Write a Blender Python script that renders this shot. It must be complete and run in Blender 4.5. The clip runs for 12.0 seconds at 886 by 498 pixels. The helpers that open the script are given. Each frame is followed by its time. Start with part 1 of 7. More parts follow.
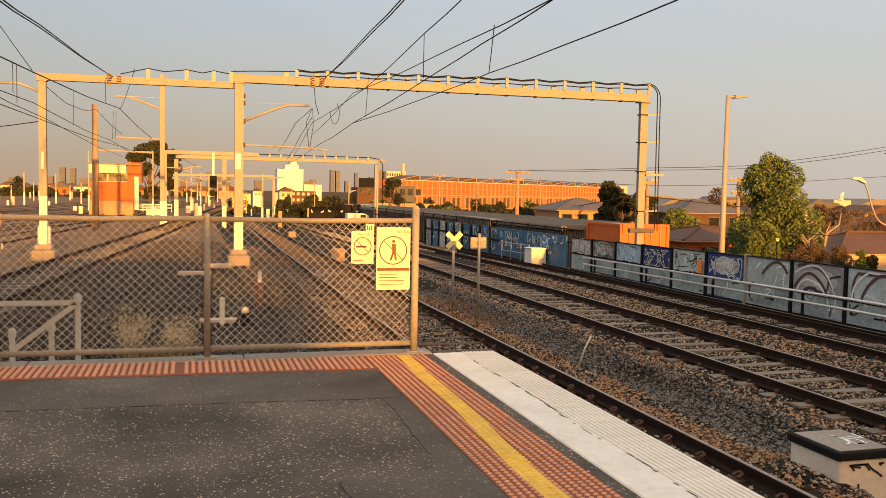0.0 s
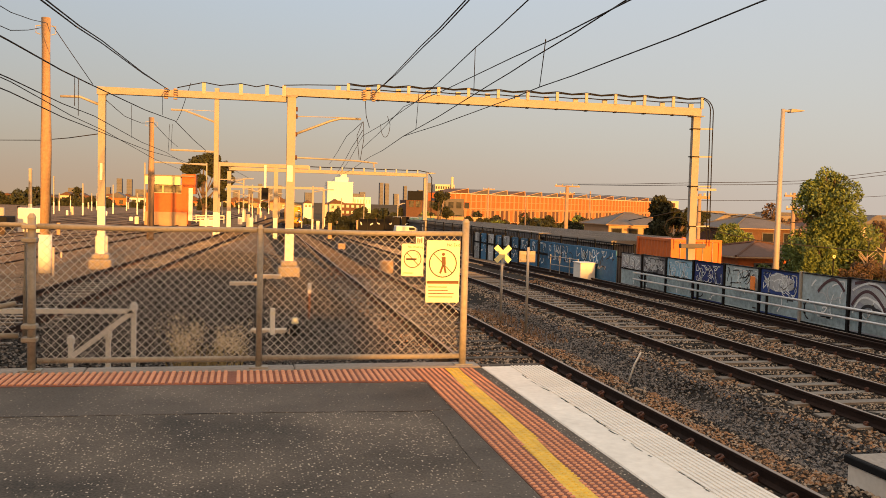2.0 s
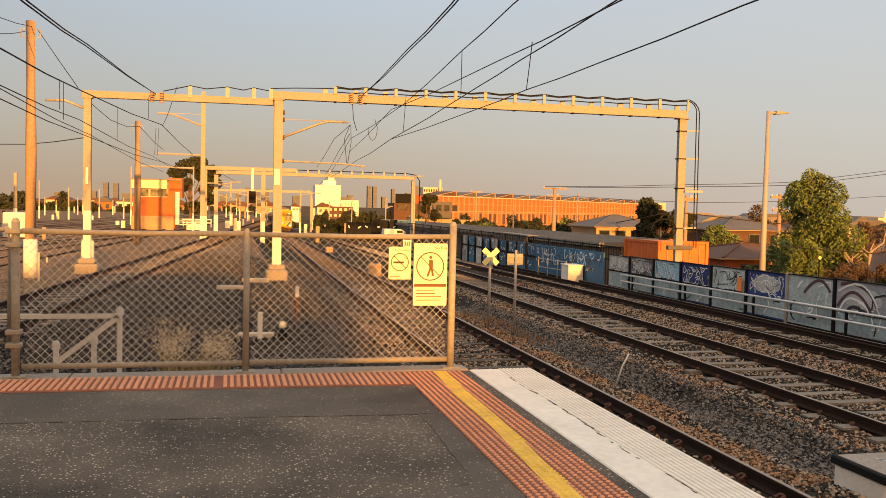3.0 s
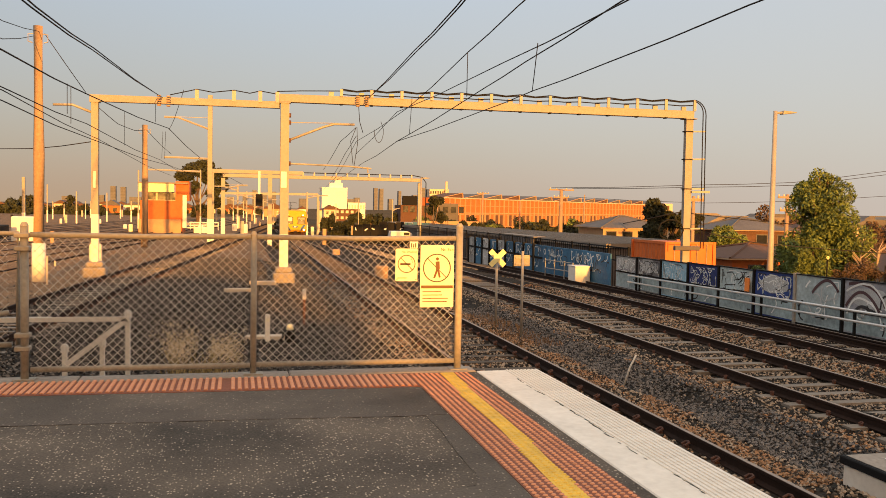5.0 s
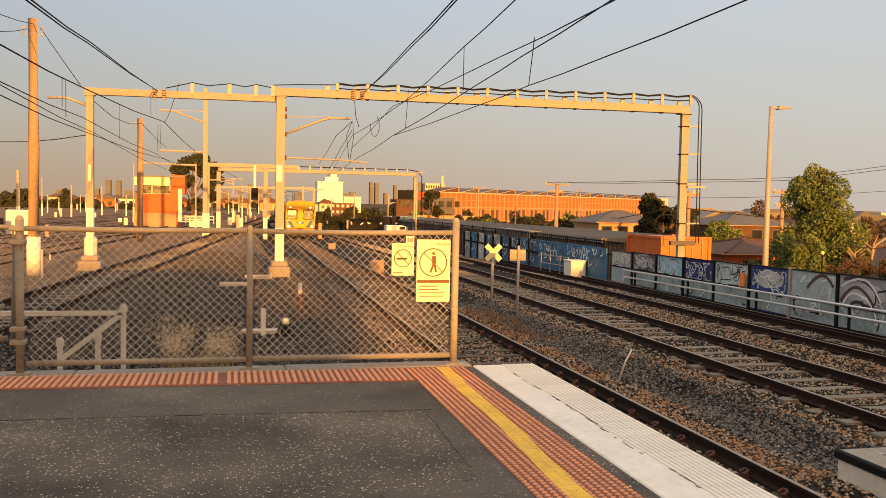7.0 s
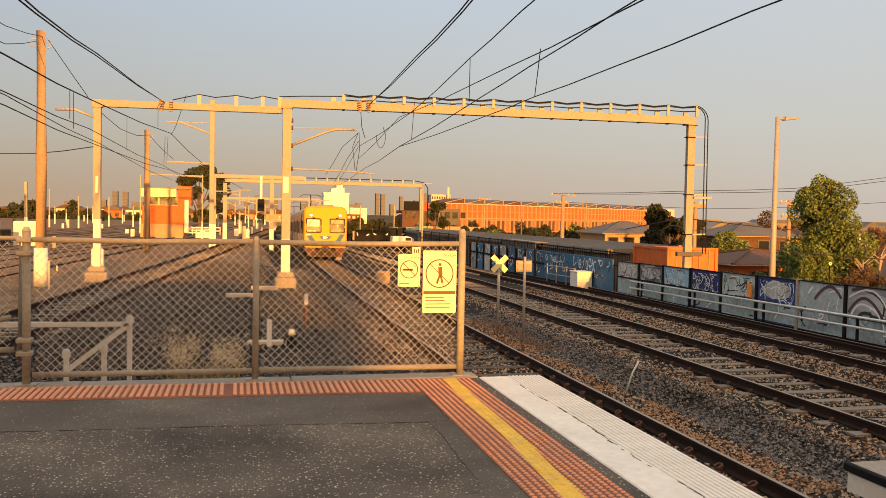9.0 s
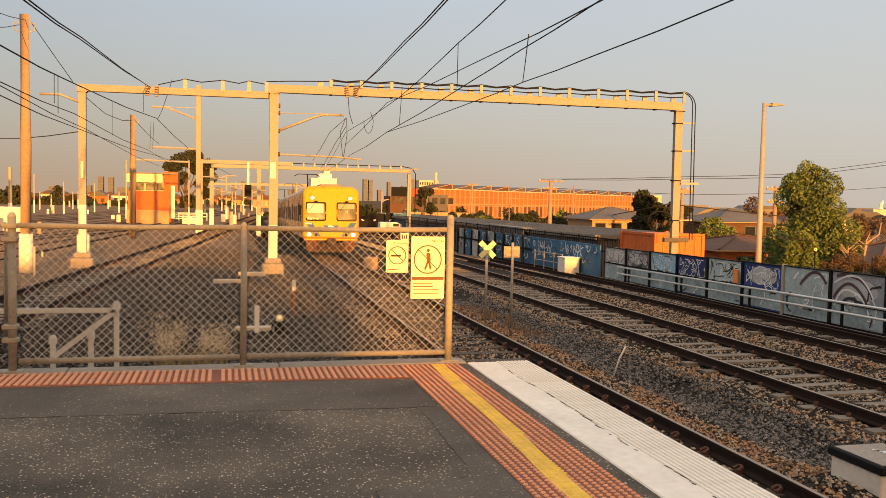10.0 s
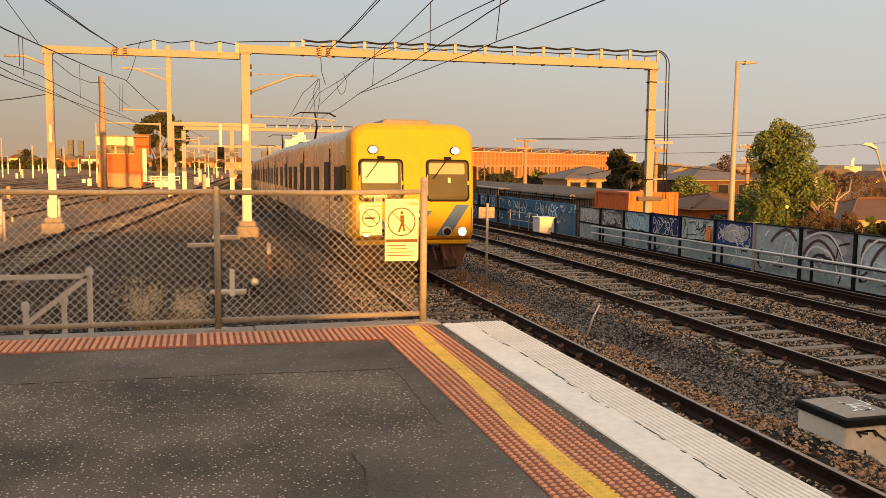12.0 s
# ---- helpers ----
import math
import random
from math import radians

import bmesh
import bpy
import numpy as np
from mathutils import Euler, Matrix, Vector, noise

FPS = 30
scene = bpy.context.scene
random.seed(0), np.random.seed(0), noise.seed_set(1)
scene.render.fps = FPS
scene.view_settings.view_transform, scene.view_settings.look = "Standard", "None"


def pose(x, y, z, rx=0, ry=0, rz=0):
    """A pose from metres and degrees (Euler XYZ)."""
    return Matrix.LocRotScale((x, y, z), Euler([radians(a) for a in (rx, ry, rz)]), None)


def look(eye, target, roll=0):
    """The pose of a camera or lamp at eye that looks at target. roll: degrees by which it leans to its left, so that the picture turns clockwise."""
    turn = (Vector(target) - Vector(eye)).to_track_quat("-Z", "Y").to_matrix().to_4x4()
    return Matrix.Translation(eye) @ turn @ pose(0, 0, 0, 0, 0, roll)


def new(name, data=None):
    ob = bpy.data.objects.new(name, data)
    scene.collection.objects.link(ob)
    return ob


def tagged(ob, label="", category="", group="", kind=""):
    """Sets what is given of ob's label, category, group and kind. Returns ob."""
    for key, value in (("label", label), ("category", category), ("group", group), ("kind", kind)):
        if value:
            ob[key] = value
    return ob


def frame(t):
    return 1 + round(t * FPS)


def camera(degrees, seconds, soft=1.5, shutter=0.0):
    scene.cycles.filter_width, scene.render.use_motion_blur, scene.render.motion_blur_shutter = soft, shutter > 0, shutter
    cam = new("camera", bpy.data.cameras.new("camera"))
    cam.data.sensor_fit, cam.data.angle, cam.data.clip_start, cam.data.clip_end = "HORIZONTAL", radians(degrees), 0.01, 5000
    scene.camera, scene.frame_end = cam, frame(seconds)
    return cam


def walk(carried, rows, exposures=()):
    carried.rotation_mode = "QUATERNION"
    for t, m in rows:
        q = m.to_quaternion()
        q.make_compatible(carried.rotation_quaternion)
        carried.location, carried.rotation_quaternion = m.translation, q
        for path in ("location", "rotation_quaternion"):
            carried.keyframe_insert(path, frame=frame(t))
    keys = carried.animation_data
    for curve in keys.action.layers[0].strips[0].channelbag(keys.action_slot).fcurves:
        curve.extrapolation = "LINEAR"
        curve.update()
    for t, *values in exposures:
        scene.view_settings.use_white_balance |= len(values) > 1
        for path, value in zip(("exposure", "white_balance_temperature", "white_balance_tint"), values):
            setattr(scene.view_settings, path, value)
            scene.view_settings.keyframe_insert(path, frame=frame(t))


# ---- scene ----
cam = camera(54, 12.0, soft=0.75)
PATH = [
    (0, pose(0.013, 0.008, 1.617, 86.27, -1.13, -16.13)),
    (0.5, pose(0.011, 0.008, 1.618, 86.43, -0.81, -14.98)),
    (1, pose(0.002, -0.005, 1.623, 86.77, -0.48, -13.50)),
    (1.5, pose(0.000, -0.002, 1.621, 86.84, -0.94, -12.86)),
    (2, pose(-0.008, -0.005, 1.619, 87.06, -1.55, -12.94)),
    (2.5, pose(0.000, 0.005, 1.621, 87.22, -1.40, -13.71)),
    (4.5, pose(0.004, -0.008, 1.618, 87.33, -1.00, -13.49)),
    (5, pose(0.002, -0.007, 1.618, 87.38, -1.02, -13.30)),
    (5.5, pose(-0.000, -0.000, 1.620, 87.00, -1.10, -13.40)),
    (6, pose(0.001, 0.001, 1.617, 86.79, -1.30, -13.55)),
    (6.5, pose(-0.000, -0.008, 1.624, 87.01, -1.41, -13.69)),
    (7, pose(-0.004, -0.003, 1.620, 87.01, -1.15, -13.58)),
    (9, pose(-0.004, 0.013, 1.619, 87.73, -1.11, -13.19)),
    (9.5, pose(-0.003, -0.002, 1.626, 87.82, -1.14, -13.63)),
    (10, pose(-0.009, 0.013, 1.620, 86.81, -1.14, -14.00)),
    (10.5, pose(-0.011, 0.003, 1.625, 86.00, -1.42, -12.95)),
    (11, pose(-0.005, 0.010, 1.622, 85.57, -0.96, -13.41)),
    (11.5, pose(-0.010, -0.009, 1.623, 85.14, -0.90, -13.77)),
    (12, pose(0.005, -0.020, 1.635, 84.25, -0.64, -15.62)),
]
walk(cam, PATH)

# ---- world, sun ----
world = bpy.data.worlds.new("evening_sky")
scene.world = world
world.use_nodes = True
wn, wl = world.node_tree.nodes, world.node_tree.links
wn.clear()
sky = wn.new("ShaderNodeTexSky")
sky.sky_type, sky.sun_disc = "NISHITA", False
sky.sun_elevation, sky.sun_rotation = radians(5.45), radians(178.3)
sky.air_density, sky.dust_density, sky.ozone_density, sky.altitude = 1.0, 3.0, 1.0, 30
# evening haze: a warm grey veil that thickens towards the horizon
geo = wn.new("ShaderNodeTexCoord")
sep = wn.new("ShaderNodeSeparateXYZ")
ramp = wn.new("ShaderNodeValToRGB")
for el, at, tone in zip(ramp.color_ramp.elements, (0.0, 1.0), ((0.50, 0.35, 0.23, 1), (1.05, 1.06, 0.98, 1))):
    el.position, el.color = at, tone
for at, tone in ((0.06, (0.44, 0.375, 0.315, 1)), (0.13, (0.43, 0.42, 0.415, 1)), (0.24, (0.43, 0.48, 0.55, 1)), (0.34, (0.60, 0.63, 0.66, 1))):
    ramp.color_ramp.elements.new(at).color = tone
mixer = wn.new("ShaderNodeMix")
mixer.data_type = "RGBA"
mixer.inputs["Factor"].default_value = 0.80
scale_sky = wn.new("ShaderNodeMix")
scale_sky.data_type, scale_sky.blend_type = "RGBA", "MULTIPLY"
scale_sky.inputs["Factor"].default_value = 1.0
scale_sky.inputs["B"].default_value = (0.12, 0.12, 0.12, 1)
bg = wn.new("ShaderNodeBackground")
wout = wn.new("ShaderNodeOutputWorld")
wl.new(geo.outputs["Generated"], sep.inputs[0])
wl.new(sep.outputs["Z"], ramp.inputs["Fac"])
wl.new(sky.outputs["Color"], scale_sky.inputs["A"])
# the sunset side glows warmer
toward = wn.new("ShaderNodeVectorMath")
toward.operation = "DOT_PRODUCT"
toward.inputs[1].default_value = (0.03, -0.995, 0.087)
wl.new(geo.outputs["Generated"], toward.inputs[0])
glow_range = wn.new("ShaderNodeMapRange")
glow_range.inputs["From Min"].default_value, glow_range.inputs["From Max"].default_value = 0.1, 1.0
wl.new(toward.outputs["Value"], glow_range.inputs["Value"])
sunset = wn.new("ShaderNodeMix")
sunset.data_type = "RGBA"
wl.new(glow_range.outputs["Result"], sunset.inputs["Factor"])
# the sky is a little lighter away from the city, to the right
side = wn.new("ShaderNodeVectorMath")
side.operation = "DOT_PRODUCT"
side.inputs[1].default_value = (0.97, 0.25, 0.0)
wl.new(geo.outputs["Generated"], side.inputs[0])
lift = wn.new("ShaderNodeMath")
lift.operation = "MULTIPLY_ADD"
lift.inputs[1].default_value, lift.inputs[2].default_value = 0.28, 0.865
wl.new(side.outputs["Value"], lift.inputs[0])
lifted = wn.new("ShaderNodeVectorMath")
lifted.operation = "SCALE"
cool = wn.new("ShaderNodeMapRange")
cool.inputs["From Min"].default_value, cool.inputs["From Max"].default_value = 0.30, 0.85
cool.inputs["To Max"].default_value = 0.62
wl.new(side.outputs["Value"], cool.inputs["Value"])
paler = wn.new("ShaderNodeMix")
paler.data_type = "RGBA"
paler.inputs["B"].default_value = (0.455, 0.445, 0.435, 1)
wl.new(cool.outputs["Result"], paler.inputs["Factor"])
wl.new(ramp.outputs["Color"], paler.inputs["A"])
wl.new(paler.outputs["Result"], lifted.inputs[0])
wl.new(lift.outputs[0], lifted.inputs["Scale"])
wl.new(lifted.outputs["Vector"], sunset.inputs["A"])
sunset.inputs["B"].default_value = (1.15, 0.60, 0.24, 1)
wl.new(scale_sky.outputs["Result"], mixer.inputs["A"])
wl.new(sunset.outputs["Result"], mixer.inputs["B"])
wl.new(mixer.outputs["Result"], bg.inputs["Color"])
wl.new(bg.outputs["Background"], wout.inputs["Surface"])
bg.inputs["Strength"].default_value = 0.72

sun_data = bpy.data.lights.new("sun", "SUN")
sun_data.energy, sun_data.angle, sun_data.color = 4.8, radians(0.6), (1.0, 0.41, 0.075)
scene.view_settings.exposure = 0.95
sun = new("sun", sun_data)
sun.matrix_world = look((3, -100, 9.55), (0, 0, 0))


# ---- plan ----
def drop(y):
    """How far the line falls away from the platform's end."""
    y = min(y, 250.0)
    return 0.00825 * ((y - 28) + math.sqrt((y - 28) ** 2 + 100))


def bend(y):
    """How far the running tracks drift to the right."""
    return 0.0149 * ((y - 28) + math.sqrt((y - 28) ** 2 + 100))


def fall(x, y):
    """How far the ground lies below the platform's end: the yard stays nearly level, the running tracks fall away."""
    b = 4.62 + bend(y) - 1.7
    a = min(-5.43 + 0.085 * (y - 18) + 1.7, b - 1.3)
    t = min(1.0, max(0.0, (x - a) / (b - a)))
    return drop(y) * (0.10 + 0.90 * t * t * (3 - 2 * t))


# ---- materials ----
def mat(name, color, rough=0.7, metal=0.0, vary=0.25, grain=30.0, bump=0.2, patch=1.5, tint=None, piece=0.0, spec=0.5):
    """A plain surface with grain, larger stains and relief."""
    m = bpy.data.materials.new(name)
    m.use_nodes = True
    n, l = m.node_tree.nodes, m.node_tree.links
    p = n["Principled BSDF"]
    p.inputs["Metallic"].default_value = metal
    p.inputs["Specular IOR Level"].default_value = spec
    tc = n.new("ShaderNodeTexCoord")
    fine, coarse = n.new("ShaderNodeTexNoise"), n.new("ShaderNodeTexNoise")
    fine.inputs["Scale"].default_value, fine.inputs["Detail"].default_value = grain, 5
    coarse.inputs["Scale"].default_value, coarse.inputs["Detail"].default_value = patch, 4
    l.new(tc.outputs["Object"], fine.inputs["Vector"])
    l.new(tc.outputs["Object"], coarse.inputs["Vector"])
    add = n.new("ShaderNodeMath")
    add.operation = "ADD"
    l.new(fine.outputs["Fac"], add.inputs[0])
    l.new(coarse.outputs["Fac"], add.inputs[1])
    last = add.outputs[0]
    if piece:
        info = n.new("ShaderNodeObjectInfo")
        isl = n.new("ShaderNodeNewGeometry")
        r2 = n.new("ShaderNodeMath")
        r2.operation = "ADD"
        l.new(info.outputs["Random"], r2.inputs[0])
        l.new(isl.outputs["Random Per Island"], r2.inputs[1])
        r3 = n.new("ShaderNodeMath")
        r3.operation = "FRACT"
        l.new(r2.outputs[0], r3.inputs[0])
        mul = n.new("ShaderNodeMath")
        mul.operation = "MULTIPLY_ADD"
        mul.inputs[1].default_value, mul.inputs[2].default_value = piece, -piece / 2
        l.new(r3.outputs[0], mul.inputs[0])
        a2 = n.new("ShaderNodeMath")
        a2.operation = "ADD"
        l.new(last, a2.inputs[0])
        l.new(mul.outputs[0], a2.inputs[1])
        last = a2.outputs[0]
    cr = n.new("ShaderNodeValToRGB")
    dark = tuple(c * (1 - vary) for c in color)
    light = tint or tuple(min(1, c * (1 + vary)) for c in color)
    cr.color_ramp.elements[0].position, cr.color_ramp.elements[0].color = 0.30, (*dark, 1)
    cr.color_ramp.elements[1].position, cr.color_ramp.elements[1].color = 0.70, (*light, 1)
    half = n.new("ShaderNodeMath")
    half.operation = "MULTIPLY"
    half.inputs[1].default_value = 0.5
    l.new(last, half.inputs[0])
    l.new(half.outputs[0], cr.inputs["Fac"])
    l.new(cr.outputs["Color"], p.inputs["Base Color"])
    mr = n.new("ShaderNodeMapRange")
    mr.inputs["To Min"].default_value, mr.inputs["To Max"].default_value = max(0.03, rough - 0.12), min(1, rough + 0.12)
    l.new(coarse.outputs["Fac"], mr.inputs["Value"])
    l.new(mr.outputs["Result"], p.inputs["Roughness"])
    if bump:
        bp = n.new("ShaderNodeBump")
        bp.inputs["Strength"].default_value, bp.inputs["Distance"].default_value = bump, 0.02
        l.new(fine.outputs["Fac"], bp.inputs["Height"])
        l.new(bp.outputs["Normal"], p.inputs["Normal"])
    return m


def glow(name, color, strength):
    m = bpy.data.materials.new(name)
    m.use_nodes = True
    p = m.node_tree.nodes["Principled BSDF"]
    p.inputs["Base Color"].default_value = (*color, 1)
    p.inputs["Emission Color"].default_value = (*color, 1)
    p.inputs["Emission Strength"].default_value = strength
    return m


def stone_mat(name, dark, light, scale):
    """Loose stones: cells of their own shade with deep joints."""
    m = bpy.data.materials.new(name)
    m.use_nodes = True
    n, l = m.node_tree.nodes, m.node_tree.links
    p = n["Principled BSDF"]
    p.inputs["Roughness"].default_value = 0.9
    p.inputs["Specular IOR Level"].default_value = 0.15
    tc = n.new("ShaderNodeTexCoord")
    vo = n.new("ShaderNodeTexVoronoi")
    vo.inputs["Scale"].default_value = scale
    big = n.new("ShaderNodeTexNoise")
    big.inputs["Scale"].default_value, big.inputs["Detail"].default_value = 0.6, 6
    l.new(tc.outputs["Object"], vo.inputs["Vector"])
    l.new(tc.outputs["Object"], big.inputs["Vector"])
    hs = n.new("ShaderNodeSeparateColor")
    l.new(vo.outputs["Color"], hs.inputs["Color"])
    add = n.new("ShaderNodeMath")
    add.operation = "MULTIPLY_ADD"
    add.inputs[1].default_value = 0.55
    l.new(hs.outputs[0], add.inputs[0])
    sub = n.new("ShaderNodeMath")
    sub.operation = "MULTIPLY_ADD"
    sub.inputs[1].default_value, sub.inputs[2].default_value = 1.3, -0.4
    l.new(big.outputs["Fac"], sub.inputs[0])
    l.new(sub.outputs[0], add.inputs[2])
    cr = n.new("ShaderNodeValToRGB")
    cr.color_ramp.elements[0].color = (*dark, 1)
    cr.color_ramp.elements[1].color = (*light, 1)
    l.new(add.outputs[0], cr.inputs["Fac"])
    l.new(cr.outputs["Color"], p.inputs["Base Color"])
    bp = n.new("ShaderNodeBump")
    bp.inputs["Strength"].default_value, bp.inputs["Distance"].default_value = 1.0, 0.04
    bp.invert = True
    l.new(vo.outputs["Distance"], bp.inputs["Height"])
    l.new(bp.outputs["Normal"], p.inputs["Normal"])
    return m


def asphalt_mat(name, dark, light, speck, amount):
    """Worn asphalt: broad stains, fine grit and pale chips."""
    m = bpy.data.materials.new(name)
    m.use_nodes = True
    n, l = m.node_tree.nodes, m.node_tree.links
    p = n["Principled BSDF"]
    p.inputs["Roughness"].default_value = 0.88
    tc = n.new("ShaderNodeTexCoord")
    big, grit, chips = n.new("ShaderNodeTexNoise"), n.new("ShaderNodeTexNoise"), n.new("ShaderNodeTexVoronoi")
    big.inputs["Scale"].default_value, big.inputs["Detail"].default_value = 0.9, 7
    grit.inputs["Scale"].default_value, grit.inputs["Detail"].default_value = 60, 4
    chips.inputs["Scale"].default_value = 58
    for t in (big, grit, chips):
        l.new(tc.outputs["Object"], t.inputs["Vector"])
    av = n.new("ShaderNodeMath")
    av.operation = "MULTIPLY_ADD"
    av.inputs[1].default_value = 0.6
    l.new(grit.outputs["Fac"], av.inputs[0])
    h = n.new("ShaderNodeMath")
    h.operation = "MULTIPLY_ADD"
    h.inputs[1].default_value, h.inputs[2].default_value = 1.1, -0.35
    l.new(big.outputs["Fac"], h.inputs[0])
    l.new(h.outputs[0], av.inputs[2])
    cr = n.new("ShaderNodeValToRGB")
    cr.color_ramp.elements[0].position, cr.color_ramp.elements[0].color = 0.25, (*dark, 1)
    cr.color_ramp.elements[1].position, cr.color_ramp.elements[1].color = 0.80, (*light, 1)
    l.new(av.outputs[0], cr.inputs["Fac"])
    near = n.new("ShaderNodeMath")
    near.operation = "LESS_THAN"
    l.new(chips.outputs["Distance"], near.inputs[0])
    some = n.new("ShaderNodeSeparateColor")
    l.new(chips.outputs["Color"], some.inputs["Color"])
    grade = n.new("ShaderNodeMath")
    grade.operation = "MULTIPLY_ADD"
    grade.inputs[1].default_value, grade.inputs[2].default_value = 0.38, 0.08
    l.new(some.outputs[1], grade.inputs[0])
    l.new(grade.outputs[0], near.inputs[1])
    few = n.new("ShaderNodeMath")
    few.operation = "GREATER_THAN"
    drift = n.new("ShaderNodeMath")
    drift.operation = "MULTIPLY_ADD"
    drift.inputs[1].default_value, drift.inputs[2].default_value = -0.9, 1.45 - amount
    l.new(big.outputs["Fac"], drift.inputs[0])
    l.new(drift.outputs[0], few.inputs[1])
    l.new(some.outputs[0], few.inputs[0])
    both = n.new("ShaderNodeMath")
    both.operation = "MULTIPLY"
    l.new(near.outputs[0], both.inputs[0])
    l.new(few.outputs[0], both.inputs[1])
    mx = n.new("ShaderNodeMix")
    mx.data_type = "RGBA"
    l.new(both.outputs[0], mx.inputs["Factor"])
    l.new(cr.outputs["Color"], mx.inputs["A"])
    mx.inputs["B"].default_value = (*speck, 1)
    l.new(mx.outputs["Result"], p.inputs["Base Color"])
    bp = n.new("ShaderNodeBump")
    bp.inputs["Strength"].default_value, bp.inputs["Distance"].default_value = 0.6, 0.01
    l.new(grit.outputs["Fac"], bp.inputs["Height"])
    l.new(bp.outputs["Normal"], p.inputs["Normal"])
    return m


M_ASPH = asphalt_mat("worn_asphalt", (0.018, 0.0155, 0.013), (0.165, 0.135, 0.107), (0.52, 0.44, 0.35), 0.32)
M_ASPH2 = asphalt_mat("smooth_asphalt", (0.042, 0.036, 0.031), (0.150, 0.126, 0.105), (0.36, 0.31, 0.25), 0.13)
M_CONC = mat("grey_concrete", (0.30, 0.27, 0.24), 0.9, vary=0.3, grain=25, patch=1.2)
M_SLEEPER = mat("sleeper_concrete", (0.195, 0.17, 0.145), 0.9, vary=0.35, grain=25, patch=3, piece=0.5)
M_SLEEPER_OLD = mat("old_sleeper", (0.095, 0.074, 0.056), 0.9, vary=0.4, grain=25, patch=3, piece=0.6)
M_WHITE_COPING = mat("white_edge_paint", (0.84, 0.79, 0.71), 0.7, vary=0.16, grain=14, patch=2.2, tint=(0.92, 0.88, 0.81))
M_TACT = mat("orange_tactile", (0.68, 0.30, 0.155), 0.7, vary=0.25, grain=20, patch=1.2, piece=0.3)
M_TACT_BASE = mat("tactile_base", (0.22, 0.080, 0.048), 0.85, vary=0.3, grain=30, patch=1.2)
M_YELLOW = mat("yellow_line_paint", (0.78, 0.49, 0.05), 0.6, vary=0.25, grain=16, patch=3)
# ballast bed is near black: shade between the loose stones is in its colour
M_BALLAST = stone_mat("ballast", (0.005, 0.0045, 0.004), (0.050, 0.042, 0.034), 16)
M_DIRT = stone_mat("dirt_and_gravel", (0.060, 0.040, 0.026), (0.34, 0.215, 0.125), 9)
# land colour is lightened and warmed to include distance haze
M_LAND = mat("hazed_suburban_ground", (0.13, 0.10, 0.068), 0.95, vary=0.5, grain=2, patch=0.08, spec=0.0)
# the light tint adds warm sunlit glints to the stones' own tones
M_STONE = mat("ballast_stone", (0.040, 0.033, 0.027), 0.85, vary=0.75, grain=30, patch=4, piece=2.0, tint=(0.42, 0.335, 0.255))
M_STONE_YARD = mat("yard_ballast_stone", (0.016, 0.0155, 0.016), 0.7, vary=0.6, grain=30, patch=4, piece=1.8, tint=(0.165, 0.150, 0.138), spec=0.2)
# dark stones whose colour also holds the shade of the hollow
M_STONE_DARK = mat("dark_ballast_stone", (0.014, 0.0145, 0.017), 0.6, vary=0.6, grain=30, patch=4, piece=2.0, tint=(0.18, 0.162, 0.15), spec=0.3)
# rust colour, partly standing in for patches of low sun on the stones
M_STONE_RUST = mat("rusty_stone", (0.115, 0.070, 0.042), 0.9, vary=0.75, grain=30, patch=4, piece=1.7, tint=(0.40, 0.225, 0.115))
M_RAIL = mat("rusty_rail_side", (0.026, 0.0145, 0.011), 0.85, vary=0.4, grain=20, patch=2, spec=0.2)
# worn rail head, lightened further to paint in its thin highlight
M_RAILTOP = mat("worn_glinting_rail_head", (0.32, 0.255, 0.21), 0.55, metal=0.5, vary=0.3, grain=20, bump=0.03, patch=2)
M_CLIP = mat("rusty_clip", (0.105, 0.046, 0.032), 0.75, vary=0.4)
M_GALV = mat("galvanised_steel", (0.36, 0.35, 0.33), 0.6, metal=0.15, vary=0.2, grain=12, bump=0.06, patch=1.0)
M_MESHWIRE = mat("weathered_mesh_wire", (0.64, 0.61, 0.56), 0.65, metal=0.1, vary=0.35, grain=25, bump=0, patch=2)
M_GALVD = mat("weathered_gate_steel", (0.32, 0.30, 0.255), 0.6, metal=0.1, vary=0.3, grain=25, bump=0.1, patch=3)
M_GANTRY = mat("gantry_steel", (0.33, 0.31, 0.28), 0.65, vary=0.15, grain=8, bump=0.05, patch=0.7)
M_TUBE = mat("bright_tube", (0.78, 0.78, 0.78), 0.35, metal=0.4, vary=0.15, grain=12, bump=0.03)
M_WHITE = mat("white_paint", (0.80, 0.79, 0.76), 0.6, vary=0.1, grain=9, bump=0.05, patch=2)
M_BLACK = mat("black_fitting", (0.016, 0.016, 0.017), 0.8, vary=0.3, spec=0.15)
M_WIRE = mat("dark_wire", (0.03, 0.028, 0.028), 0.7, vary=0.2, bump=0, spec=0.2)
M_WOOD = mat("weathered_pole_wood", (0.34, 0.24, 0.16), 0.9, vary=0.3, grain=12, patch=1)
M_SIGN = mat("pale_yellow_sign", (0.80, 0.77, 0.52), 0.5, vary=0.06, grain=8, bump=0.02)
M_SIGNWHITE = mat("white_sign", (0.82, 0.80, 0.66), 0.5, vary=0.05, grain=8, bump=0.02)
M_INK = mat("sign_ink", (0.06, 0.035, 0.02), 0.6, vary=0.1, bump=0)
M_INKBROWN = mat("brown_ink", (0.13, 0.055, 0.015), 0.6, vary=0.1, bump=0)
M_XYEL = mat("yellow_cross_board", (0.84, 0.82, 0.42), 0.5, vary=0.08, bump=0.03)
